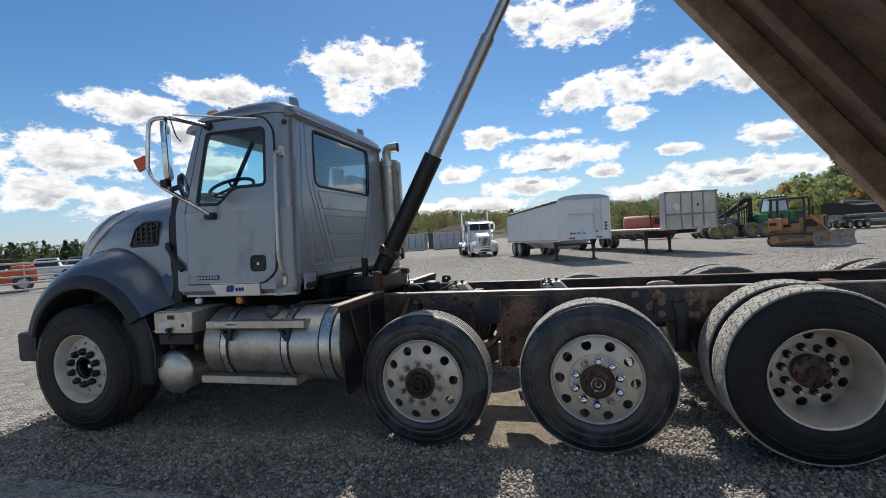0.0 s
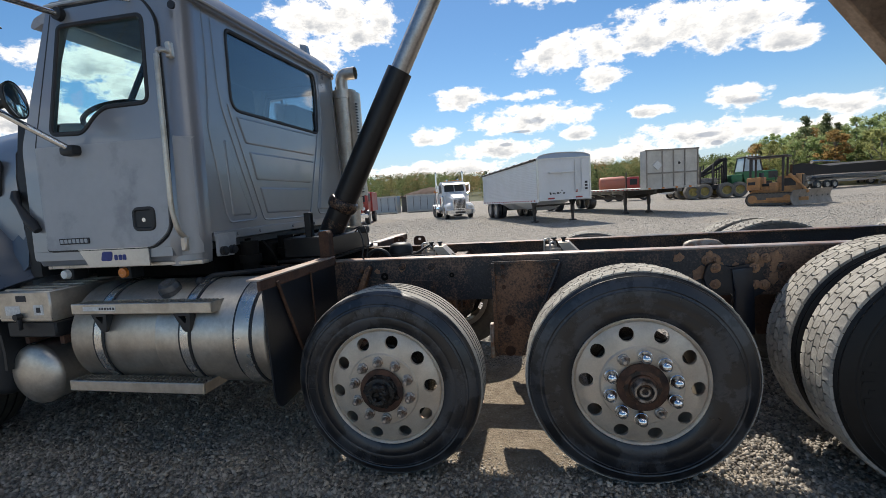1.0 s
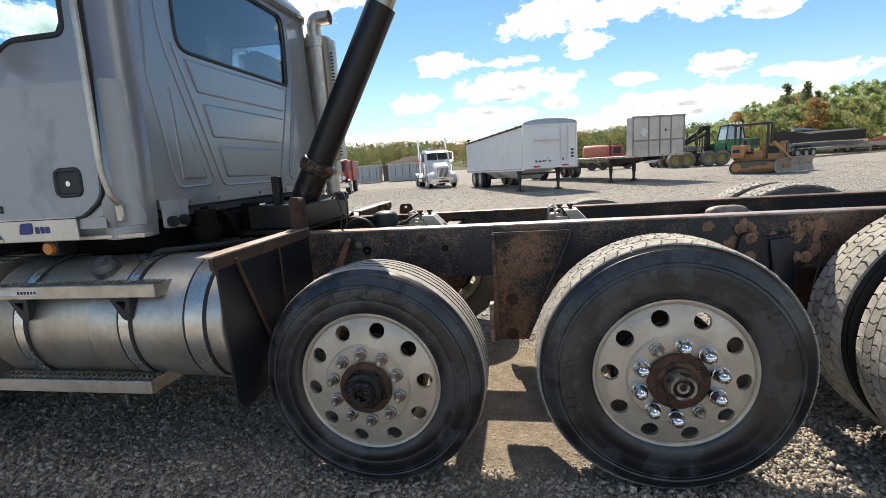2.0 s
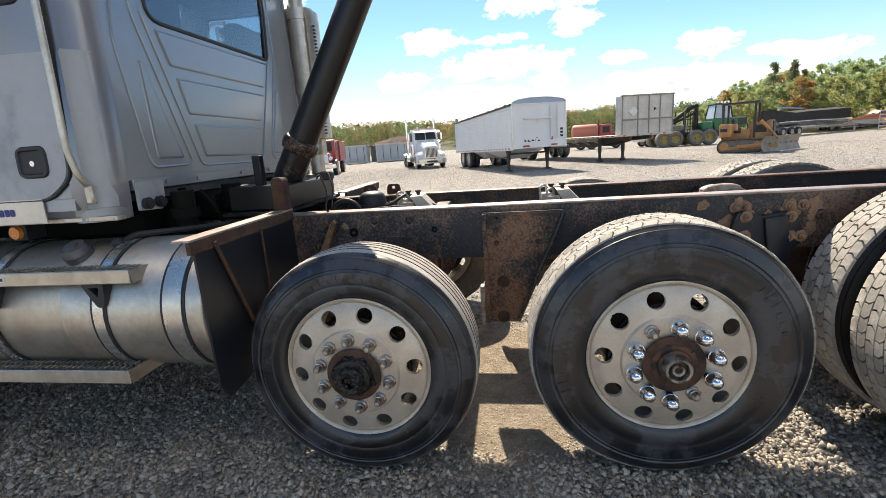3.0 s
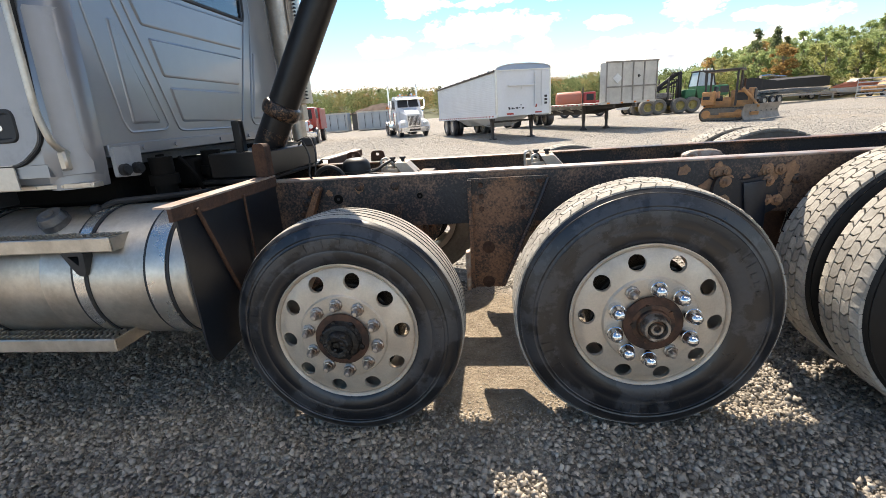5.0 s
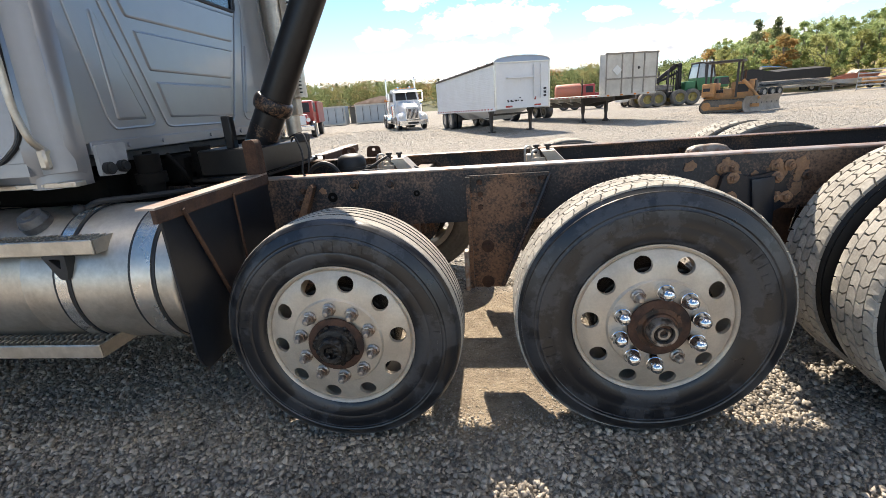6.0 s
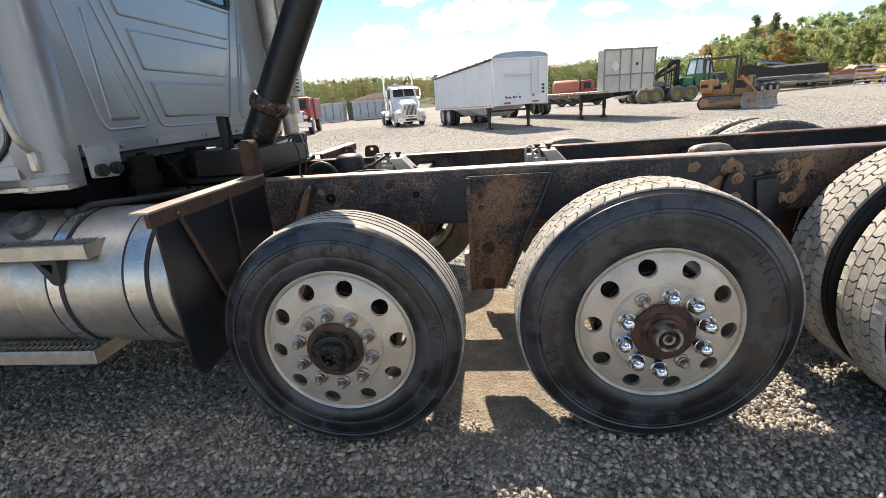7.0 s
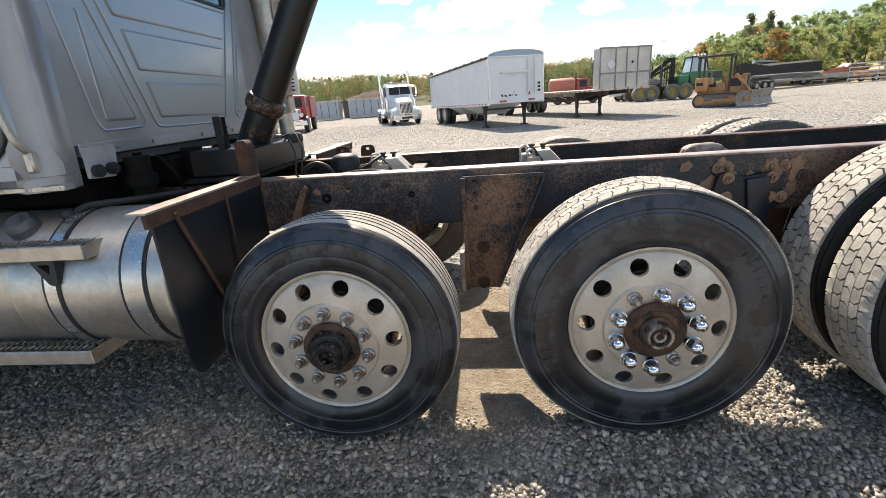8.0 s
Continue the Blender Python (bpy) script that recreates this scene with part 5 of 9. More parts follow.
DOOR_WINDOW = rounded([(-2.978, 2.534), (-2.414, 2.525), (-2.422, 2.055), (-2.712, 2.057), (-2.79, 2.012), (-2.878, 1.925), (-3.108, 1.938)], [0.03, 0.045, 0.045, 0.05, 0.04, 0.05, 0.04])
DOOR = rounded([(-3.016, 2.629), (-2.492, 2.628), (-2.403, 2.603), (-2.329, 2.497), (-2.325, 1.859), (-2.344, 1.342), (-2.463, 1.254), (-3.213, 1.257), (-3.229, 1.875)], [0.03, 0.05, 0.05, 0.06, 0.03, 0.05, 0.05, 0.02, 0.03])
LOWER = rounded([(-3.223, 1.868), (-2.331, 1.852), (-2.350, 1.345), (-2.465, 1.260), (-3.207, 1.263)], [0.004, 0.004, 0.05, 0.05, 0.018])
REAR_WINDOW = rounded([(-0.625, 2.072), (0.540, 2.062), (0.588, 2.45), (0.570, 2.575), (-0.598, 2.575)], [0.09, 0.04, 0.10, 0.05, 0.05])


def bigger(poly, k):
    c = Vector((sum(p[0] for p in poly) / len(poly), sum(p[1] for p in poly) / len(poly)))
    return [tuple(Vector(p) + (Vector(p) - c).normalized() * k) for p in poly]


def inset(poly, d):
    """A convex outline drawn in by the same width all round."""
    c = Vector((sum(p[0] for p in poly) / len(poly), sum(p[1] for p in poly) / len(poly)))
    out = []
    for i, p in enumerate(poly):
        t = (Vector(poly[(i + 1) % len(poly)]) - Vector(poly[i - 1])).normalized()
        n = Vector((-t.y, t.x))
        n = n if n.dot(c - Vector(p)) > 0 else -n
        out.append(tuple(Vector(p) + n * d))
    return out


def cab():
    bm = bmesh.new()
    outline = rounded([(-2.36, 1.20), (-3.338, 1.20), (-3.345, 1.88), (-3.050, 2.68), (-2.36, 2.68)], [0, 0.03, 0.05, 0.03, 0])
    for s in (1, -1):
        slab(bm, outline, (bigger(DOOR_WINDOW, 0.012),), cab_side(s), (0, s * 0.03, 0))
        # rounded rear corner
        secs = []
        for z in (1.140, 1.150, 1.245, 1.310, 1.846, 1.862, 2.66, 2.70):
            y, rad = ys(z), 0.15
            k = -0.045 if z < 1.2 else 0.0 if z < 1.25 else 0.005 if z < 1.85 else 0.0
            arc = [(-2.37 + rad * math.sin(t) + k, -s * (y - rad + rad * math.cos(t) + k), z) for t in [i * math.pi / 16 for i in range(9)]]
            inn = [(-2.37 + (rad - .03) * math.sin(t), -s * (y - rad + (rad - .03) * math.cos(t)), z) for t in [i * math.pi / 16 for i in range(8, -1, -1)]]
            secs.append(arc + inn)
        loft(bm, secs)
    parts("cab_side", bm, PAINT, truck, "grey painted steel cab side")
    shell = truck
    for s in (1, -1):
        bm = bmesh.new()
        secs = []
        for z, k in ((1.205, 0.008), (1.5, 0.009), (1.845, 0.009), (1.862, 0.0012)):
            y, rad = ys(z), 0.15
            line = [(-2.290, y)] + [(-2.37 + rad * math.sin(t), y - rad + rad * math.cos(t)) for t in [i * math.pi / 16 for i in range(7)] if -2.37 + rad * math.sin(t) > -2.290]
            nrm = [(0.0, 1.0)] + [(math.sin(t), math.cos(t)) for t in [i * math.pi / 16 for i in range(7)] if -2.37 + rad * math.sin(t) > -2.290]
            fade = [k] * (len(line) - 1) + [0.0005]
            outer = [(x + n[0] * f, -s * (q + n[1] * f), z) for (x, q), n, f in zip(line, nrm, fade)]
            inner = [(x - n[0] * 0.01, -s * (q - n[1] * 0.01), z) for (x, q), n in zip(reversed(line), reversed(nrm))]
            secs.append(outer + inner)
        loft(bm, secs)
        part("corner_skin", bm, PAINT_DULL, truck, "scuffed lower skin round the cab corner")
    # rear wall with pressed panels
    bm = bmesh.new()

    def back(a, b):
        return (-2.222 - (b - 1.3) * 0.01, a, b)
    slab(bm, rounded([(-0.97, 1.31), (0.97, 1.31), (0.93, 2.66), (-0.93, 2.66)], 0.02), (REAR_WINDOW,), back, (-0.03, 0, 0))
    wall = part("rear_wall", bm, PAINT, shell)
    bm = bmesh.new()
    for poly, r in (([(-0.592, 2.035), (0.515, 2.035), (0.425, 1.859), (-0.523, 1.867)], 0.018),
                    ([(-0.495, 1.816), (0.405, 1.808), (0.320, 1.624), (-0.443, 1.630)], 0.018),
                    ([(-0.416, 1.580), (0.300, 1.577), (0.255, 1.392), (-0.366, 1.399)], 0.018),
                    ([(-0.742, 1.868), (-0.708, 1.868), (-0.545, 1.398), (-0.738, 1.398)], 0.016),
                    ([(0.582, 1.858), (0.612, 1.858), (0.625, 1.395), (0.428, 1.400)], 0.016)):
        low = rounded(poly, r)
        loft(bm, [[back(*p) for p in low], [tuple(Vector(back(*p)) + Vector((0.0045, 0, 0))) for p in inset(low, 0.004)], [tuple(Vector(back(*p)) + Vector((0.0075, 0, 0))) for p in inset(low, 0.011)]])
    parts("pressed_panel", bm, PAINT, wall, smooth=12)
    bm = bmesh.new()
    for pts in ([(-0.660, 2.10), (-0.640, 2.03), (-0.408, 1.362), (-0.36, 1.353), (0.20, 1.350), (0.262, 1.365), (0.53, 2.045), (0.56, 2.10)],
                [(-0.80, 2.62), (-0.805, 2.39), (-0.862, 1.92), (-0.79, 1.40), (-0.765, 1.360), (-0.52, 1.364), (-0.484, 1.385), (-0.715, 2.05), (-0.735, 2.20), (-0.728, 2.60)],
                [(0.64, 2.58), (0.635, 2.10), (0.40, 1.40), (0.43, 1.362), (0.66, 1.358)]):
        q = arc_pts([Vector(back(*p)) for p in pts], 0.05)
        pipe(bm, q, 0.0065, 8)
    parts("pressed_rib", bm, PAINT, wall)
    bm = bmesh.new()
    strip(bm, REAR_WINDOW, back, 0.024, 0.008, (1, 0, 0))
    part("window_seal", bm, DARK_TRIM, wall)
    bm = bmesh.new()
    slab(bm, REAR_WINDOW, (), lambda a, b: (back(a, b)[0] - 0.012, a, b), (-0.005, 0, 0))
    part("rear_window", bm, REAR_GLASS, wall, "dusty rear window pane", smooth=0)
    bm = bmesh.new()
    box(bm, -2.26, -2.215, -0.93, 0.93, 1.26, 1.315, 0.004)
    for y in (-0.72, -0.48, -0.05, 0.3, 0.7):
        rod(bm, (-2.216, y, 1.287), (-2.205, y, 1.287), 0.011, seg=8)
    part("sill_flange", bm, PAINT, wall)
    bm = bmesh.new()
    slab(bm, rounded([(-0.930, 1.300), (-0.765, 1.300), (-0.775, 1.215), (-0.800, 1.160), (-0.935, 1.168)], 0.012), (), lambda a, b: (-2.215, a, b), (0.02, 0, 0))
    plate = part("coupling_plate", bm, PAINT_DULL, truck, "pale bracket with two black hose couplings")
    bm = bmesh.new()
    for y in (-0.905, -0.825):
        rod(bm, (-2.195, y, 1.198), (-2.172, y, 1.198), 0.026, 0.028)
        rod(bm, (-2.172, y, 1.198), (-2.160, y, 1.198), 0.020)
    parts("coupling", bm, DARK_TRIM, plate)
    # roof cap
    bm = bmesh.new()
    secs = []
    for x, w, z0, z1 in ((-3.20, 0.93, 2.62, 2.64), (-3.12, 1.00, 2.62, 2.70), (-2.95, 1.03, 2.62, 2.765), (-2.6, 1.03, 2.62, 2.80), (-2.35, 1.02, 2.62, 2.79), (-2.24, 0.98, 2.62, 2.74), (-2.205, 0.93, 2.62, 2.665)):
        ring = []
        for t in range(17):
            a = math.pi * t / 16
            cx, sz = math.cos(a), math.sin(a)
            ring.append((x, -w * math.copysign(abs(cx) ** 0.32, cx), z0 + (z1 - z0) * sz ** 0.42 if sz > 1e-9 else z0))
        secs.append(ring)
    loft(bm, secs)
    roof = part("roof", bm, PAINT_HOOD, shell, "smooth rounded cab roof")
    bm = bmesh.new()
    for s in (1, -1):
        pipe(bm, [(-3.05, -s * 1.045, 2.652), (-2.36, -s * 1.045, 2.65), (-2.26, -s * 1.0, 2.648), (-2.2, -s * 0.9, 2.645)], 0.012, 8)
    pipe(bm, [(-2.2, -0.9, 2.645), (-2.2, 0.9, 2.645)], 0.012, 8)
    part("drip_rail", bm, PAINT, roof)
    for y in (-0.84, -0.4, 0.0, 0.4, 0.84):
        bm = bmesh.new()
        bmesh.ops.create_uvsphere(bm, u_segments=16, v_segments=8, radius=0.075, matrix=Matrix.Translation((-3.06, y, 2.755)) @ Matrix.Diagonal((1.0, 0.8, 0.62, 1)))
        part("marker_lamp", bm, AMBER, roof, "amber roof marker lamp")
    for x, y in ((-3.03, -0.70), (-2.37, -0.72), (-2.36, 0.62)):
        bm = bmesh.new()
        slab(bm, [(x, 2.76), (x + 0.07, 2.75), (x + 0.055, 2.845), (x + 0.0, 2.86)], (), lambda a, b: (a, y, b), (0, 0.05, 0))
        part("roof_bracket", bm, PAINT, roof)
    # sun visor and front glass
    bm = bmesh.new()
    slab(bm, rounded([(-3.10, 2.675), (-3.23, 2.635), (-3.26, 2.59), (-3.24, 2.575), (-3.11, 2.62)], 0.02), (), lambda a, b: (a, -0.98, b), (0, 1.96, 0))
    part("sun_visor", bm, PAINT_DULL, roof)
    bm = bmesh.new()
    for s in (1, -1):
        loft(bm, [[(-3.28, -s * 1.05, 2.02), (-3.20, -s * 1.05, 2.02), (-3.22, -s * 0.99, 2.02), (-3.36, -s * 0.97, 2.02)],
                  [(-3.02, -s * 1.02, 2.66), (-2.94, -s * 1.02, 2.66), (-2.96, -s * 0.96, 2.66), (-3.10, -s * 0.94, 2.66)]])
    box(bm, -3.45, -3.30, -1.0, 1.0, 1.2, 2.0, 0.01)
    part("front_pillar", bm, PAINT, shell)
    bm = bmesh.new()
    slab(bm, [(-0.96, 2.01), (0.96, 2.01), (0.93, 2.64), (-0.93, 2.64)], (), lambda a, b: (-3.37 + (b - 2.0) * 0.42, a, b), None)
    part("windscreen", bm, CAB_GLASS, shell, smooth=0)
    bm = bmesh.new()
    pipe(bm, [(-3.355, -0.42, 2.0), (-3.10, -0.27, 2.64)], 0.022, 8)
    part("centre_post", bm, DARK_TRIM, shell)
    # inside
    bm = bmesh.new()
    box(bm, -3.36, -2.27, -1.0, 1.0, 1.21, 1.25)
    box(bm, -3.34, -3.06, -1.0, 1.0, 1.6, 1.97, 0.06, 2)
    box(bm, -3.05, -2.25, -0.98, 0.98, 2.60, 2.618)
    part("cab_lining", bm, INSIDE, shell)
    for y in (-0.5, 0.5):
        bm = bmesh.new()
        box(bm, -2.72, -2.34, y - 0.24, y + 0.24, 1.55, 1.72, 0.05, 2)
        box(bm, -2.40, -2.27, y - 0.23, y + 0.23, 1.68, 2.28, 0.05, 2)
        part("seat", bm, INSIDE, shell)
    bm = bmesh.new()
    ring = []
    for i in range(33):
        a = i * math.tau / 32
        ring.append(Vector((-3.17, -0.55, 2.135)) + 0.205 * (math.cos(a) * Vector((0, 1, 0)) + math.sin(a) * Vector((0.94, 0, 0.34))))
    pipe(bm, ring, 0.016, 8, caps=False)
    rod(bm, (-3.17, -0.55, 2.135), (-3.28, -0.55, 1.96), 0.03)
    for a in (0.5, 2.6, 4.7):
        rod(bm, (-3.17, -0.55, 2.135), ring[int(a / math.tau * 32)], 0.012)
    part("steering_wheel", bm, DARK_TRIM, shell)
    for s in (1, -1):
        door = bmesh.new()
        P = cab_side(s)
        slab(door, DOOR, (DOOR_WINDOW,), P, (0, -s * 0.012, 0))
        dr = part("door", door, PAINT, shell, "grey cab door with scratched chalky lower half")
        bm = bmesh.new()
        slab(bm, LOWER, (), lambda a, b: (P(a, b)[0], P(a, b)[1] - s * 0.012, b), (0, -s * 0.008, 0))
        part("lower_panel", bm, PAINT_DULL, dr, "chalky scuffed lower door skin")
        bm = bmesh.new()
        strip(bm, DOOR, P, 0.015, 0.0128, (0, -s, 0))
        strip(bm, DOOR_WINDOW, lambda a, b: (P(a, b)[0], P(a, b)[1] - s * 0.011, b), 0.028, 0.008, (0, -s, 0))
        part("door_seal", bm, DARK_TRIM, dr)
        bm = bmesh.new()
        slab(bm, DOOR_WINDOW, (), lambda a, b: (P(a, b)[0], P(a, b)[1] + s * 0.004, b), None)
        part("door_window", bm, CAB_GLASS, dr, "blue-green tinted side window", smooth=0)
        # latch in a recessed square
        bm = bmesh.new()
        sq = rounded([(-2.574, 1.360), (-2.442, 1.360), (-2.442, 1.474), (-2.574, 1.474)], 0.028)
        strip(bm, sq, lambda a, b: (P(a, b)[0], P(a, b)[1] - s * 0.020, b), 0.022, 0.008, (0, -s, 0))
        slab(bm, sq, (), lambda a, b: (P(a, b)[0], P(a, b)[1] - s * 0.019, b), (0, -s * 0.002, 0))
        box(bm, -2.536, -2.480, min(-s * (ys(1.41) - 0.015), -s * (ys(1.41) + 0.018)), max(-s * (ys(1.41) - 0.015), -s * (ys(1.41) + 0.018)), 1.383, 1.441, 0.008, 2)
        part("door_handle", bm, DARK_TRIM, dr, "black recessed square door handle")
        bm = bmesh.new()
        rod(bm, (-2.508, -s * (ys(1.412) + 0.016), 1.412), (-2.508, -s * (ys(1.412) + 0.024), 1.412), 0.012, seg=16)
        part("lock", bm, BRIGHT, dr)
        # model plate: plain bars
        bm = bmesh.new()
        box(bm, -3.11, -2.895, min(-s * (ys(1.31) + 0.020), -s * (ys(1.31) + 0.025)), max(-s * (ys(1.31) + 0.020), -s * (ys(1.31) + 0.025)), 1.295, 1.33, 0.001)
        part("model_plate", bm, DARK_INK, dr, "dark model badge with pale bars")
        bm = bmesh.new()
        for i in range(7):
            x = -3.10 + i * 0.029
            box(bm, x, x + 0.020, min(-s * (ys(1.31) + 0.025), -s * (ys(1.31) + 0.028)), max(-s * (ys(1.31) + 0.025), -s * (ys(1.31) + 0.028)), 1.302, 1.324)
        part("badge_bar", bm, CONTAINER, dr)
        # grab bar behind the door
        bm = bmesh.new()
        y = -s * (ys(1.8) + 0.07)
        pipe(bm, arc_pts([(-2.266, -s * (ys(2.3) - 0.02), 2.305), (-2.264, y, 2.305), (-2.295, y, 1.45), (-2.275, y + s * 0.01, 1.335), (-2.275, -s * (ys(1.28) - 0.02), 1.29)], 0.06, 6), 0.0138, 12)
        gb = part("grab_bar", bm, TANK_ALU, shell, "bare aluminium grab bar")
        bm = bmesh.new()
        box(bm, -2.285, -2.247, min(-s * 1.03, -s * 1.064), max(-s * 1.03, -s * 1.064), 2.275, 2.36, 0.008)
        box(bm, -2.294, -2.256, min(-s * 1.085, -s * 1.116), max(-s * 1.085, -s * 1.116), 1.225, 1.305, 0.008)
        parts("bar_foot", bm, TANK_ALU, gb)
        bm = bmesh.new()
        rod(bm, (-2.228, -s * (ys(2.55) - 0.005), 2.55), (-2.228, -s * (ys(2.55) + 0.006), 2.55), 0.022, seg=16)
        part("plug", bm, DARK_TRIM, shell)
        # skirt and its bright strip
        bm = bmesh.new()
        loft(bm, [[(-3.338, -s * 1.1035, 1.255), (-3.338, -s * 1.06, 1.255), (-3.338, -s * 1.03, 1.165), (-3.338, -s * 1.0645, 1.165)],
                  [(-2.362, -s * 1.1035, 1.255), (-2.362, -s * 1.06, 1.255), (-2.362, -s * 1.03, 1.165), (-2.362, -s * 1.0645, 1.165)]])
        part("sill_skirt", bm, PAINT, shell)
        bm = bmesh.new()
        y0, y1 = sorted((-s * 1.075, -s * 1.02))
        box(bm, -3.29, -2.20, y0, y1, 1.145, 1.166, 0.003)
        for i in range(9):
            rod(bm, (-3.26 + i * 0.13, -s * 1.07, 1.156), (-3.26 + i * 0.13, -s * 1.078, 1.156), 0.006, seg=6)
        part("sill_strip", bm, TANK_ALU, shell)
        bm = bmesh.new()
        slab(bm, [(-3.00, 1.268), (-2.51, 1.268), (-2.51, 1.155), (-2.93, 1.155)], (), lambda a, b: (a, -s * 1.109, b), (0, -s * 0.006, 0))
        tp = part("trim_plate", bm, SILL, shell, "polished steel sill plate with a blue brand mark", smooth=0)
        bm = bmesh.new()
        slab(bm, rounded([(-2.84, 1.188), (-2.765, 1.188), (-2.755, 1.242), (-2.825, 1.242)], 0.012), (), lambda a, b: (a, -s * 1.1155, b), (0, -s * 0.002, 0))
        for x0 in (-2.745, -2.715, -2.687):
            slab(bm, rounded([(x0, 1.19), (x0 + 0.022, 1.19), (x0 + 0.022, 1.222), (x0, 1.222)], 0.008), (), lambda a, b: (a, -s * 1.1155, b), (0, -s * 0.002, 0))
        parts("brand_mark", bm, BLUE_INK, tp, smooth=0)
        # lamps below the sill
        bm = bmesh.new()
        for x in (-3.19, -2.77):
            box(bm, x - 0.03, x + 0.05, min(-s * 1.05, -s * 0.95), max(-s * 1.05, -s * 0.95), 1.07, 1.15, 0.006)
        parts("lamp_bracket", bm, DARK_TRIM, shell)
        bm = bmesh.new()
        rod(bm, (-2.76, -s * 1.05, 1.108), (-2.76, -s * 1.068, 1.108), 0.031, 0.028)
        part("side_lamp", bm, AMBER, shell, "round amber side lamp")
        bm = bmesh.new()
        rod(bm, (-3.18, -s * 1.05, 1.11), (-3.18, -s * 1.075, 1.11), 0.030, 0.024)
        part("work_lamp", bm, CLEAR, shell, "round clear work lamp")
    # parts below the cab, near black: the cab's shade is put into their colour
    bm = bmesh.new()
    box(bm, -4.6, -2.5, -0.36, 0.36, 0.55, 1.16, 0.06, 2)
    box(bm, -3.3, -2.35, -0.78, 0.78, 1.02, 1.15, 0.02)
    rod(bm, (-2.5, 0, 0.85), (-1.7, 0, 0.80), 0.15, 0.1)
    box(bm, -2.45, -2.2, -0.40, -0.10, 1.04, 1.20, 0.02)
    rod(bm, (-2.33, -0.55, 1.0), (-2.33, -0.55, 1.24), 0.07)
    part("gearbox", bm, SHADE_BLACK, truck, "gearbox and cross beams under the cab, coloured dark for shade")
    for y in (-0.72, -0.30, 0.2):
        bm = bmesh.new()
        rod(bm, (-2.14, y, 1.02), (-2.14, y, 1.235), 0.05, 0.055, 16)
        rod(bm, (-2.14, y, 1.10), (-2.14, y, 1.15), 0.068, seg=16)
        part("cab_air_spring", bm, SHADE_BLACK, truck, "black cab air spring")
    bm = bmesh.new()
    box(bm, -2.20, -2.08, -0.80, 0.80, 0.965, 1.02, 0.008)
    part("cab_crossbeam", bm, SHADE_BLACK, truck)
    for k in range(2):
        bm = bmesh.new()
        y = -0.55 + 0.24 * k
        pipe(bm, arc_pts([(-2.16, y, 1.22), (-2.06 + 0.02 * (k % 2), y - 0.03, 1.12), (-2.10, y + 0.05, 1.03), (-1.95, y + 0.08, 0.96)], 0.06), 0.010, 8)
        part("air_hose", bm, SHADE_BLACK, truck)


cab()


FADED_RED = mat("faded_orange_red_gelcoat", (0.56, 0.17, 0.10), 0.5, 0, (0.46, 0.20, 0.14), 0.5, 2, 30, 0.02, 0.003)
TEAL = mat("dull_teal_paint", (0.18, 0.30, 0.30), 0.4, 0.1, (0.13, 0.22, 0.22), 0.5, 2, 20, 0.02, 0.003)
STREAK = mat("pale_flame_paint", (0.62, 0.59, 0.57), 0.4, 0.0, (0.46, 0.40, 0.39), 0.6, 6, 30, 0.01, 0.002, coat=0.2, grain=0.04)


HOOD_X = [-5.14, -5.13, -5.06, -4.93, -4.72, -4.45, -4.15, -3.85, -3.6, -3.445]
HOOD_W = [0.55, 0.58, 0.64, 0.71, 0.80, 0.89, 0.97, 1.03, 1.055, 1.06]
HOOD_T = [1.1, 1.45, 1.69, 1.84, 1.96, 2.04, 2.085, 2.11, 2.125, 2.13]


FENDER = mat("dark_blue_fender_paint", (0.070, 0.083, 0.107), 0.27, 0.25, (0.115, 0.13, 0.155), 0.7, 1.2, 10, 0.01, 0.003, coat=0.3, grain=0.03)


